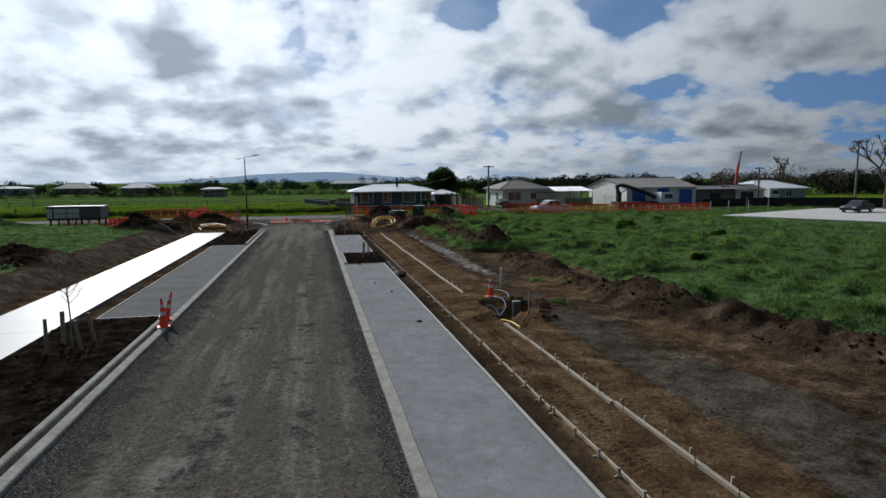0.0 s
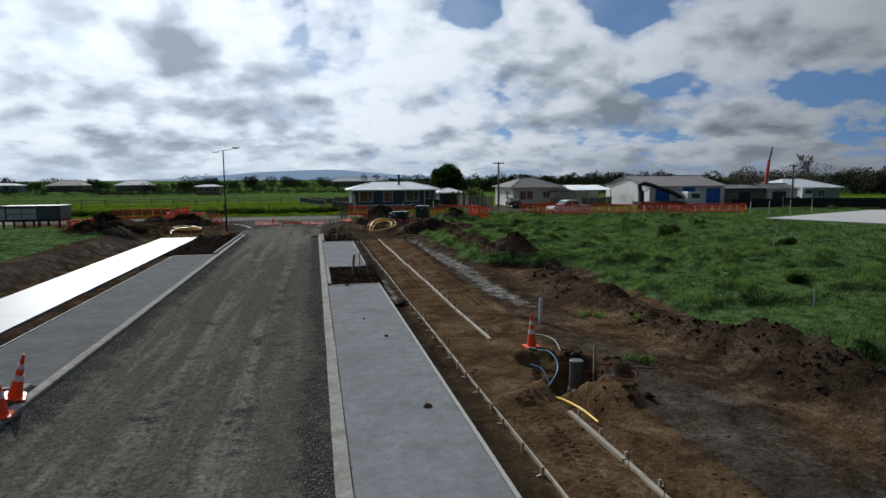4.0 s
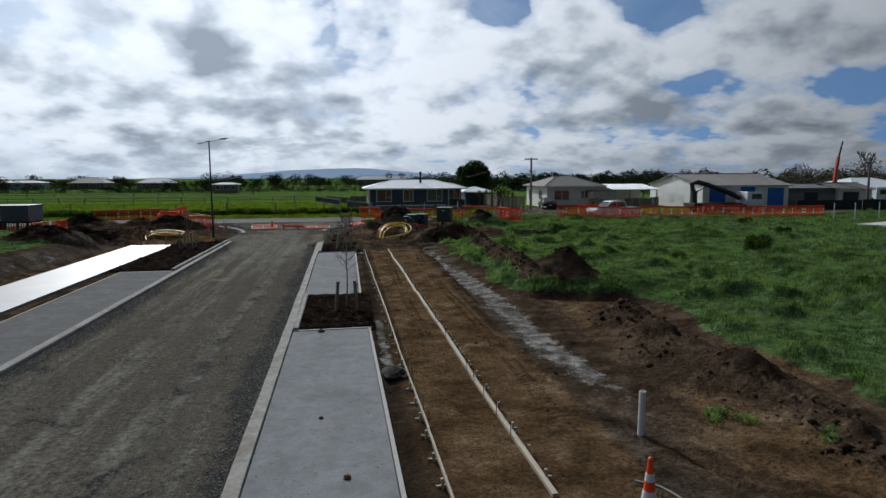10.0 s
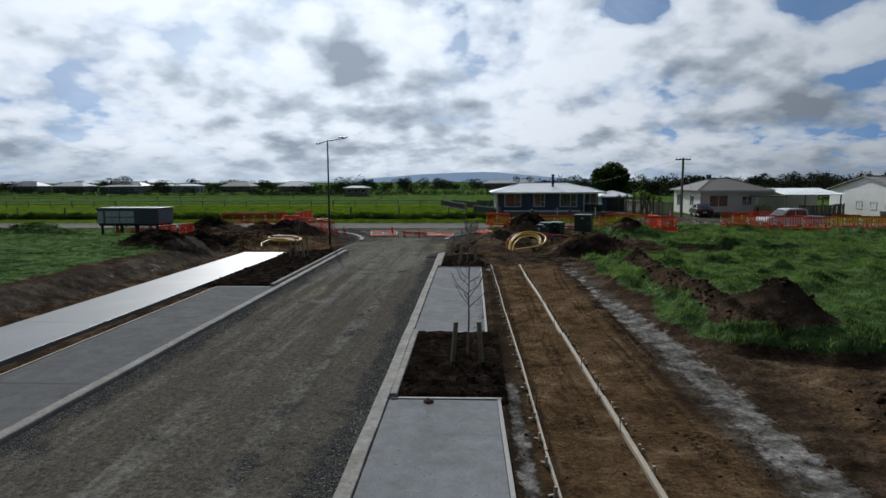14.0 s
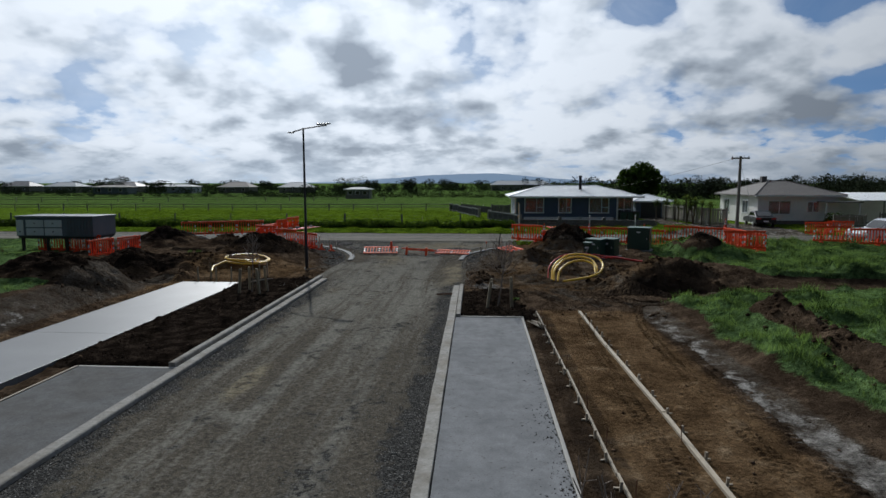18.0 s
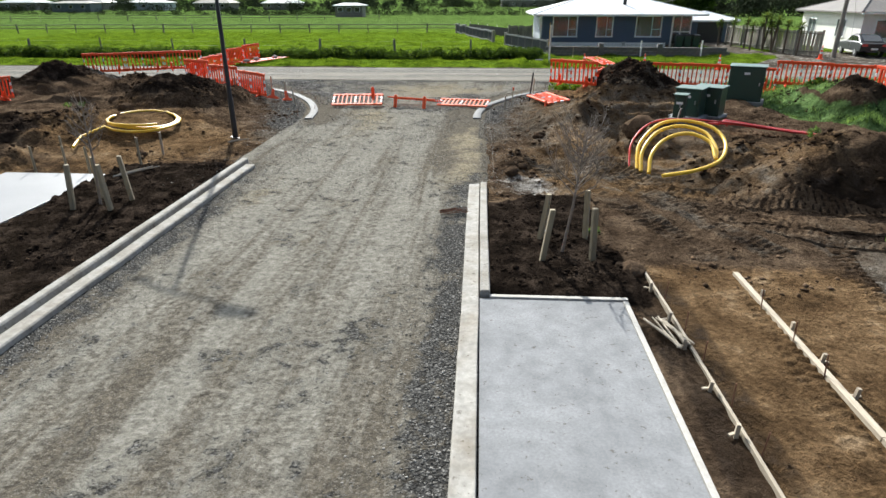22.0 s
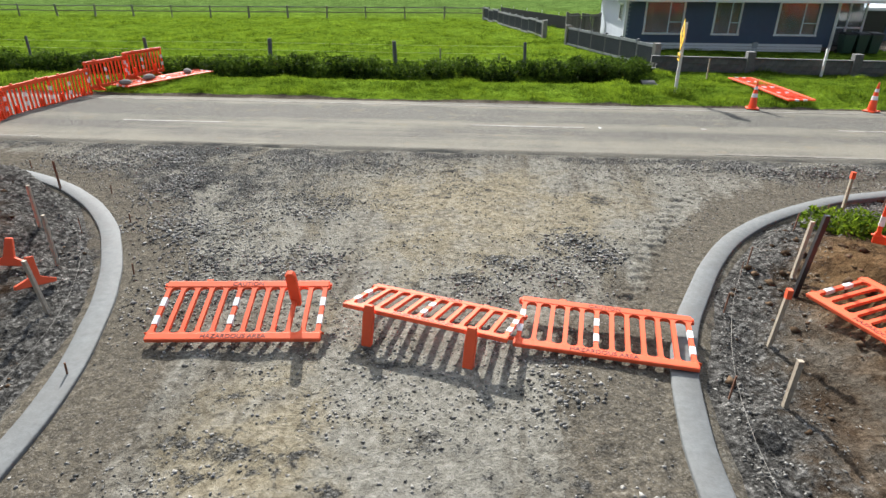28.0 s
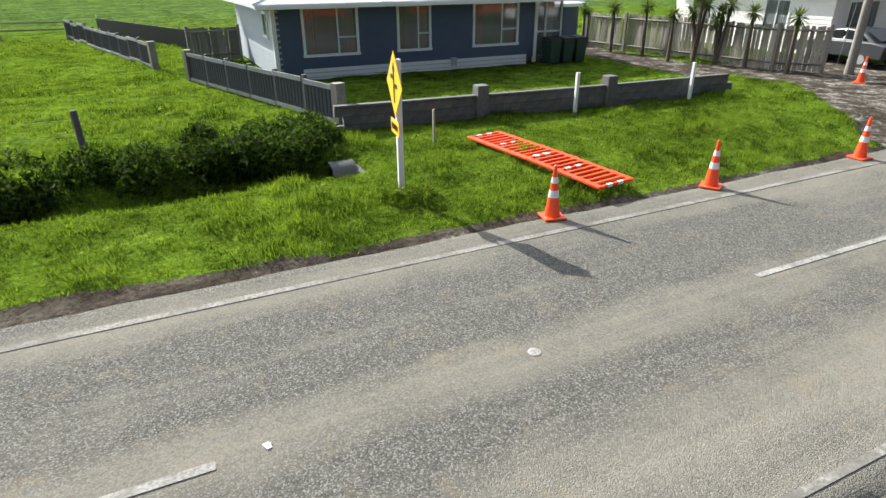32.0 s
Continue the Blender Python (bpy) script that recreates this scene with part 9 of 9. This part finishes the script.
for i, (x, y, h, n) in enumerate(((19.9, 87.0, 1.9, 1), (20.5, 85.6, 2.0, 1), (20.9, 83.9, 2.1, 1), (20.6, 82.0, 1.9, 1), (21.2, 81.2, 2.5, 3), (21.5, 80.3, 2.3, 3), (21.9, 79.2, 2.1, 1), (22.0, 77.4, 2.0, 1))):
    cabbage_tree(x, y, h, n, i)


# far woods, one belt a side
def far_belt(name, label, spots, mat, seed, leaf=0.55, per=240):
    rnd = np.random.default_rng(seed)
    vs, fs, k = [], [], 0
    for x, y, h, w in spots:
        cl = [((x + rnd.normal() * w * 0.3, y + rnd.normal() * w * 0.3, h * rnd.uniform(0.1, 0.74)), min(w * rnd.uniform(0.2, 0.34), h * 0.34)) for _ in range(11)]
        v, f = leaf_cloud(cl, per, leaf * (h / 8) ** 0.5, rnd)
        v[:, 2] = np.maximum(v[:, 2], 0.0)
        vs.append(v)
        fs.append(f + k)
        k += len(v)
    ob = sheet(name, mat, np.concatenate(vs), np.concatenate(fs), smooth=False)
    tagged(ob, label, "trees", kind="stuff")


rb = random.Random(33)
far_belt("far_woods", "dark far belt of trees along the horizon", [(x + rb.uniform(-5, 5), 330 + rb.uniform(-20, 30), 4.6 + 2.6 * math.sin(x * 0.021) * math.sin(x * 0.057) + rb.uniform(-1.2, 1.2), rb.uniform(6, 10)) for x in range(-520, 420, 5)], FAR_TREE, 1, 0.26, 1100)
far_belt("farm_shelter_trees", "dark shelter trees behind far farmhouses", [(x + rb.uniform(-4, 4), 224 + rb.uniform(-8, 12), rb.uniform(2.8, 6.6) * (0.75 + 0.4 * math.sin(x * 0.09)), rb.uniform(5, 9)) for x in list(range(-320, -150, 6)) + list(range(-150, -20, 7))], FAR_TREE, 2, 0.2, 1300)
far_belt("farm_hedges", "dark garden hedges before far farmhouses", [(x + rb.uniform(-2, 2), 186 + rb.uniform(-5, 5), rb.uniform(1.2, 1.9), rb.uniform(3, 5)) for x in range(-230, -34, 3)], FAR_TREE, 12, 0.16, 520)
far_belt("right_woods", "brown and green woods behind the houses", [(70 + k * 4.2 + rb.uniform(-3, 3), 128 - k * 0.6 + rb.uniform(-8, 10), rb.uniform(4.2, 7.2), rb.uniform(6, 9)) for k in range(46)], FAR_TREE, 3, 0.2, 2200)
far_belt("bare_woods", "brown leafless woods behind the houses", [(78 + k * 6.5 + rb.uniform(-3, 3), 118 + rb.uniform(-6, 8), rb.uniform(4.5, 8), rb.uniform(7, 10)) for k in range(26)], FAR_BARE, 4, 0.15, 2000)
far_belt("shelter_belt", "long low dark shelter belt beyond the farmhouses", [(x + rb.uniform(-1, 1), 268 + rb.uniform(-3, 3), rb.uniform(2.2, 3.2), 5.0) for x in range(-330, 140, 4)], FAR_TREE, 15, 0.2, 520)
far_belt("hedge_line", "clipped dark hedge line across the paddock", [(-62 + k * 2.0, 182 + rb.uniform(-1, 1), 2.0, 3.0) for k in range(46)], FAR_TREE, 5, 0.18, 420)
far_belt("mid_woods", "dark pines behind the cottage", [(28 + k * 3.6 + rb.uniform(-1.5, 1.5), 175 + rb.uniform(-5, 5), rb.uniform(4.6, 6.2), rb.uniform(6, 8)) for k in range(22)], FAR_TREE, 6, 0.24, 1400)


def mountain():
    xs = np.linspace(-1900, 1900, 121)
    ys = np.linspace(4000, 4400, 5)
    gx, gy = np.meshgrid(xs, ys)
    h = 62 * np.exp(-np.abs((gx - 60) / 620) ** 1.5) + 16 * np.exp(-(((gx + 420) / 500) ** 2)) + 8 * fractal(gx / 180, gy / 180, 4)
    z = np.where(gy < 4050, -60, np.maximum(h, -40))
    idx = np.arange(gx.size).reshape(gx.shape)
    quads = np.stack([idx[:-1, :-1], idx[:-1, 1:], idx[1:, 1:], idx[1:, :-1]], -1).reshape(-1, 4)
    tagged(sheet("far_mountain", MOUNTAIN_GLOW, np.stack([gx, gy, z], -1).reshape(-1, 3), quads), "far mountain slope with blue haze put in as glow", "mountain", kind="structure")


mountain()


# ---- grass, brambles, stones and clods ----
def heights_at(x, y):
    return land(x, y)


def grass_patch(name, label, mat, x0, x1, y0, y1, clumps, blades, h, width, seed, spread=0.09, limit=0.55, keep=None, tuft=0.0, near=None):
    rnd = np.random.default_rng(seed)
    x, y = rnd.uniform(x0, x1, clumps), rnd.uniform(y0, y1, clumps)
    if near is not None:
        ok = rnd.uniform(size=clumps) < near(x, y)
        x, y = x[ok], y[ok]
    ok = turf_at(x, y) > limit
    if keep is not None:
        ok &= keep(x, y)
    x, y = x[ok], y[ok]
    n = len(x)
    z = heights_at(x, y)
    tall = h * (0.55 + 0.7 * rnd.uniform(size=n)) * (1 + tuft * 5.0 * tussock(x, y))
    bx = x[:, None] + rnd.normal(size=(n, blades)) * spread
    by = y[:, None] + rnd.normal(size=(n, blades)) * spread
    a = rnd.uniform(0, 6.283, (n, blades))
    ln = tall[:, None] * rnd.uniform(0.6, 1.1, (n, blades))
    lean = rnd.uniform(0.15, 0.75, (n, blades)) * ln
    w = width * rnd.uniform(0.6, 1.3, (n, blades))
    zz = np.repeat(z[:, None], blades, 1) - 0.02
    t = rnd.uniform(0, 6.283, (n, blades))
    p0 = np.stack([bx - np.cos(t) * w, by - np.sin(t) * w, zz], -1)
    p1 = np.stack([bx + np.cos(t) * w, by + np.sin(t) * w, zz], -1)
    p2 = np.stack([bx + np.cos(a) * lean, by + np.sin(a) * lean, zz + ln], -1)
    v = np.stack([p0, p1, p2], 2).reshape(-1, 3)
    ob = sheet(name, mat, v, np.arange(len(v)).reshape(-1, 3), smooth=False)
    return tagged(ob, label, "grass", kind="stuff")


grass_patch("field_grass", "long uneven green grass in the field", TURF_FIELD, 6, 26, -10, 62, 76000, 9, 0.1, 0.009, 1, 0.075, tuft=1.1)
grass_patch("far_field_grass", "long uneven green grass in the far field", TURF_FIELD, 24, 72, -5, 63, 36000, 7, 0.13, 0.018, 2, 0.13, tuft=1.0, keep=lambda x, y: ~((x > 41) & (x < 80) & (y > 32 + (x - 48) * 0.36) & (y < 47 + (x - 41) * 0.4)))
grass_patch("west_field_grass", "uneven green grass beside the path", TURF_FIELD, -48, -14, -5, 62, 40000, 7, 0.06, 0.012, 3, 0.11, tuft=0.5)
grass_patch("verge_grass", "short bright green roadside grass", TURF_VERGE, -34, 30, 69.7, 77.6, 52000, 7, 0.085, 0.009, 4, 0.06, tuft=0.7)
grass_patch("paddock_grass", "short bright green paddock grass", TURF_VERGE, -48, 4.2, 75.5, 106, 36000, 6, 0.1, 0.018, 5, 0.12, tuft=0.5, near=lambda x, y: np.clip(1.25 - (y - 75) / 34, 0.1, 1))
grass_patch("lawn_grass", "short green lawn before the house", TURF_VERGE, 4.0, 30, 77.5, 84, 9000, 7, 0.06, 0.014, 6, 0.1)


def bramble(name, label, spots, n, size, seed, mat=HEDGE_LEAF):
    rnd = np.random.default_rng(seed)
    v, f = leaf_cloud(spots, n, size, rnd)
    ob = sheet(name, mat, v, f, smooth=False)
    return tagged(ob, label, "brambles", kind="stuff")


rb = random.Random(12)
hedge_spots = []
for k in range(420):
    x = -64 + 67.6 * k / 420
    big = 0.5 + 0.5 * math.sin(x * 0.9) * math.sin(x * 0.37 + 1)
    hedge_spots.append(((x + rb.uniform(-0.15, 0.15), 74.5 + rb.uniform(-0.45, 0.5), 0.1 + rb.uniform(-0.1, 0.36)), 0.4 + 0.2 * big * rb.uniform(0.5, 1.1)))
bramble("hedge", "low tangled green brambles along a roadside ditch", hedge_spots, 165000, 0.042, 31)
bramble("corner_bramble", "dark tangled brambles round a culvert", [((rb.uniform(0.8, 3.8), rb.uniform(74.2, 76.2), 0.1 + rb.uniform(0.0, 0.4)), rb.uniform(0.28, 0.42)) for _ in range(26)], 12000, 0.035, 32)
bramble("sign_weeds", "green weeds round a sign post", [((4.0 + rb.uniform(-0.35, 0.4), 71.5 + rb.uniform(-0.3, 0.3), ground_z(4, 71.5) + 0.08), 0.2) for _ in range(6)], 1800, 0.022, 33, TURF_VERGE)
bramble("kerb_weeds", "green weeds on soil beside the curved kerb", [((3.55 + rb.uniform(-0.55, 0.7), 59.1 + rb.uniform(-0.5, 0.5), ground_z(3.5, 59.1) + 0.06), 0.24) for _ in range(12)], 3600, 0.028, 34, TURF_VERGE)
bramble("pit_weeds", "green weeds along the edge of a dug pit", [((5.6 + rb.uniform(-1.6, 2.2), 55.6 + rb.uniform(-0.4, 0.4), 0.12), 0.25) for _ in range(14)], 3200, 0.03, 35, HEDGE_LEAF)
bramble("mound_weeds", "rough grass over an old soil mound", [((13.2 + rb.uniform(-1.6, 1.6), 55.6 + rb.uniform(-1.1, 1.1), 0.0), 0.0) for _ in range(1)] + [((x, y, ground_z(x, y) + 0.05), 0.25) for x, y in ((12.2, 55.4), (12.8, 55.9), (13.2, 55.4), (13.7, 55.8), (14.2, 55.5), (13.0, 56.4), (13.6, 54.9))], 3000, 0.035, 36, HEDGE_LEAF)
bramble("drive_shrub", "dark green shrub beside a cottage", [((32.5 + rb.uniform(-0.8, 0.8), 76.6 + rb.uniform(-0.4, 0.4), 0.6 + rb.uniform(-0.3, 0.5)), 0.5) for _ in range(8)], 3000, 0.05, 37, TREE_LEAF)
for i, (x, y) in enumerate(((8.1, 14.4), (8.9, 13.1), (7.3, 9.9), (11.4, 27.3), (2.2, 41.9), (8.0, 46.4), (-15.2, 52.9))):
    bramble("weed_tuft", "small green tuft of grass on bare earth", [((x + rb.uniform(-0.4, 0.4), y + rb.uniform(-0.3, 0.3), ground_z(x, y) + 0.02), 0.14) for _ in range(6 if i < 3 else 2)], 900 if i < 3 else 300, 0.022, 50 + i, TURF_FIELD)


for i, (x, y, r) in enumerate(((22.6, 32.8, 0.55), (30.5, 41.0, 0.3), (19.0, 22.5, 0.24), (17.2, 16.0, 0.22), (26.5, 27.0, 0.26), (16.2, 29.5, 0.22), (34.0, 50.0, 0.34))):
    bramble("field_shrub", "low grey-green shrub standing in rank grass", [((x + rb.uniform(-1, 1) * r * 1.5, y + rb.uniform(-1, 1) * r, ground_z(x, y) + 0.1 + rb.uniform(0, 0.6) * r), r * rb.uniform(0.5, 0.8)) for _ in range(8)], int(5200 * r), 0.04, 80 + i)


def scatter_stones(name, label, mat, x, y, z, size, seed, category="stones"):
    """Many small uneven stones, six corners each."""
    rnd = np.random.default_rng(seed)
    n = len(x)
    base = np.array([(1, 0, 0), (-1, 0, 0), (0, 1, 0), (0, -1, 0), (0, 0, 1), (0, 0, -1)], float)
    tri = np.array([(0, 2, 4), (2, 1, 4), (1, 3, 4), (3, 0, 4), (2, 0, 5), (1, 2, 5), (3, 1, 5), (0, 3, 5)])
    a = rnd.uniform(0, 6.283, n)
    c, s = np.cos(a), np.sin(a)
    p = base[None] * rnd.uniform(0.55, 1.35, (n, 6, 1)) * np.array([1, 0.8, 0.55])
    p = p + rnd.normal(size=p.shape) * 0.13
    q = np.stack([p[..., 0] * c[:, None] - p[..., 1] * s[:, None], p[..., 0] * s[:, None] + p[..., 1] * c[:, None], p[..., 2]], -1)
    v = q * size[:, None, None] + np.stack([x, y, z + size * 0.15], -1)[:, None, :]
    f = tri[None] + (np.arange(n) * 6)[:, None, None]
    return tagged(sheet(name, mat, v.reshape(-1, 3), f.reshape(-1, 3), smooth=False), label, category, kind="stuff")


def soil_lump(x, y, r, seed, flat=0.62, mat=None, sink=0.4):
    """A broken block of soil, uneven on all sides."""
    rnd = random.Random(seed)
    n, m = 14, 9
    rings = []
    for j in range(m):
        f = math.pi * (0.04 + 0.92 * j / (m - 1))
        ring = []
        for i in range(n):
            a = 2 * math.pi * i / n
            px, py, pz = math.sin(f) * math.cos(a), math.sin(f) * math.sin(a), -math.cos(f)
            k = 1 + 0.9 * float(fractal(np.array(px * 1.1 + seed * 3.7 + pz), np.array(py * 1.1 + pz * 0.9 + seed), 4, 0.6)) + rnd.uniform(-0.04, 0.04)
            ring.append((px * k * r, py * k * r * 0.85, pz * k * r * flat))
        rings.append(ring)
    ob = part("soil_lump", Shape().loft(rings), mat or SOIL_LUMP, smooth=28, m=pose(x, y, ground_z(x, y) + r * flat * (1 - 2 * sink), 0, 0, 57 * seed))
    tagged(ob, "broken lump of dug brown soil", "soil lump", "soil lumps")


for i, (x, y, r) in enumerate(((4.55, 49.2, 0.62), (0.62, 46.0, 0.2), (0.9, 46.3, 0.14), (5.5, 50.3, 0.4), (2.25, 40.2, 0.26), (1.6, 49.8, 0.2), (-12.6, 51.8, 0.3), (-9.6, 47.2, 0.16), (-14.0, 53.6, 0.35))):
    soil_lump(x, y, r, i + 1)


def spread_stones():
    rnd = np.random.default_rng(5)
    n = 260000
    y = rnd.uniform(44, 63.7, n)
    x = rnd.uniform(-13, 7, n)
    inside = np.minimum(x - along(ROAD_L, y), along(ROAD_R, y) - x)
    cover = np.clip(0.2 + 1.6 * fractal(x * 0.9, y * 0.9, 4) + 0.9 * loose_at(x, y), 0.07, 1)
    cover = cover * (1 - 0.85 * np.exp(-(((inside - 0.5) / 0.6) ** 2)) * ((x > -3) | (y > 52)))
    cover = np.where(inside < 0, np.where(x > -3, 0.9 * np.exp(inside / 0.9), 0.45 * np.exp(inside / 0.6)), cover) * (0.35 + 0.65 * (y > 50))
    ok = (inside > -1.6) & (rnd.uniform(size=n) < cover) & ~((np.abs(inside) < 0.3) & (y > 53))
    x, y, inside = x[ok], y[ok], inside[ok]
    size = 0.008 + (0.02 + 0.018 * loose_at(x, y)) * rnd.uniform(size=len(x)) ** 2.1 + 0.006 * loose_at(x, y)
    ground_top = np.where(inside > 0, road_height(x, y), np.maximum(land(x, y), road_height(x, y)))
    scatter_stones("crossing_stones", "loose grey stones over the unsealed crossing", STONE, x, y, ground_top, size, 6)
    n = 34000
    y = rnd.uniform(-9, 46, n)
    inside_d = rnd.exponential(0.3, n)
    left = rnd.uniform(size=n) < 0.5
    x = np.where(left, along(ROAD_L, y) + inside_d - 0.08, along(ROAD_R, y) - inside_d + 0.06)
    size = 0.007 + 0.016 * rnd.uniform(size=n) ** 2
    scatter_stones("edge_stones", "loose dark stones along the road edges", STONE, x, y, road_height(x, y), size, 7)
    n = 44000
    x, y = rnd.uniform(-15, 10, n), rnd.uniform(39.5, 62.5, n)
    inside = np.minimum(x - along(ROAD_L, y), along(ROAD_R, y) - x)
    ok = (inside < -0.35) & (turf_at(x, y) < 0.5) & ~((x < -9.3) & (x > -12) & (y < 45.3))
    x, y = x[ok], y[ok]
    thin = rnd.uniform(size=len(x)) < np.clip(0.18 + 2.6 * fractal(x * 0.55, y * 0.55, 4), 0.03, 0.9)
    x, y = x[thin], y[thin]
    size = 0.012 + 0.085 * rnd.uniform(size=len(x)) ** 6
    dark = loam_at(x, y) > 0.5
    scatter_stones("corner_clods", "loose clods of brown soil on the corners", CLOD, x[~dark], y[~dark], land(x[~dark], y[~dark]), size[~dark], 8, "soil clods")
    scatter_stones("topsoil_clods", "loose clods of dark topsoil on heaps and beds", CLOD_DARK, x[dark], y[dark], land(x[dark], y[dark]), size[dark], 18, "soil clods")
    n = 30000
    x, y = np.concatenate([rnd.uniform(2.2, 15, n // 2), rnd.uniform(-20, -6.6, n // 2)]), rnd.uniform(-8, 40, n)
    ok = (turf_at(x, y) < 0.5) & ~((x < -9.2) & (x > -12.1)) & ~((x < -6.3) & (x > -8.7) & (y > 10.7) & (y < 33.8))
    keep = np.clip(0.2 + 1.8 * fractal(x * 0.5, y * 0.5, 3) + 1.2 * (mounds_at(x, y) > 0.1), 0.04, 1)
    ok &= rnd.uniform(size=n) < keep
    x, y = x[ok], y[ok]
    size = 0.012 + 0.045 * rnd.uniform(size=len(x)) ** 5
    scatter_stones("strip_clods", "loose clods of brown soil beside the road", CLOD, x, y, land(x, y), size, 9, "soil clods")
    hx, hy = [], []
    for pts in (BANK_NEAR[:-1], BANK):
        for (ax, ay), (bx, by) in zip(pts, pts[1:]):
            k = int(1250 * math.hypot(bx - ax, by - ay) / 4)
            f, off = rnd.uniform(size=k), rnd.normal(size=k) * 0.75
            d = math.hypot(bx - ax, by - ay)
            hx.append(ax + (bx - ax) * f - (by - ay) / d * off)
            hy.append(ay + (by - ay) * f + (bx - ax) / d * off)
    for cx, cy, rx, ry, h in MOUNDS:
        k = int(340 * rx * ry)
        a, f = rnd.uniform(0, 6.283, k), rnd.uniform(size=k) ** 0.6
        hx.append(cx + 1.25 * rx * f * np.cos(a))
        hy.append(cy + 1.25 * ry * f * np.sin(a))
    hx, hy = np.concatenate(hx), np.concatenate(hy)
    road = np.minimum(hx - along(ROAD_L, hy), along(ROAD_R, hy) - hx)
    ok = (mounds_at(hx, hy) > 0.06) & (road < -0.3) & (rnd.uniform(size=len(hx)) < np.clip(0.35 + 2.2 * fractal(hx * 0.8, hy * 0.8, 3), 0.05, 1))
    hx, hy = hx[ok], hy[ok]
    scatter_stones("heap_clods", "crumbled dark clods over banks and heaps of dug soil", CLOD_HEAP, hx, hy, land(hx, hy), 0.015 + 0.11 * rnd.uniform(size=len(hx)) ** 5, 14, "soil clods")
    n = 1500
    cx = 1.93 - rnd.exponential(0.14, n)
    cy = np.clip(30.2 + 2.4 * rnd.normal(size=n), 27.0, 38.8)
    ok = (cx > 0.4) & (rnd.uniform(size=n) < np.clip(0.5 + 2.0 * fractal(cx * 0.5, cy * 0.8, 3), 0.05, 1))
    scatter_stones("dropped_soil", "dark crumbs of soil dropped on the bay edge", CLOD_DARK, cx[ok], cy[ok], 0.024 + 0 * cx[ok], 0.006 + 0.02 * rnd.uniform(size=int(ok.sum())) ** 3, 12, "soil clods")
    n = 2600
    bx = np.concatenate([rnd.uniform(0.2, 2.1, n // 2), rnd.uniform(-9.2, -6.6, n // 2)])
    by = np.concatenate([np.where(rnd.uniform(size=n // 2) < 0.5, rnd.uniform(21.9, 26.6, n // 2), rnd.uniform(39.4, 44.3, n // 2)), np.where(rnd.uniform(size=n // 2) < 0.4, rnd.uniform(0, 10.7, n // 2), rnd.uniform(33.8, 46, n // 2))])
    size = 0.015 + 0.045 * rnd.uniform(size=n) ** 3
    scatter_stones("bed_clods", "dark crumbs of topsoil in the garden beds", CLOD_DARK, bx, by, land(bx, by), size, 10, "soil clods")


spread_stones()
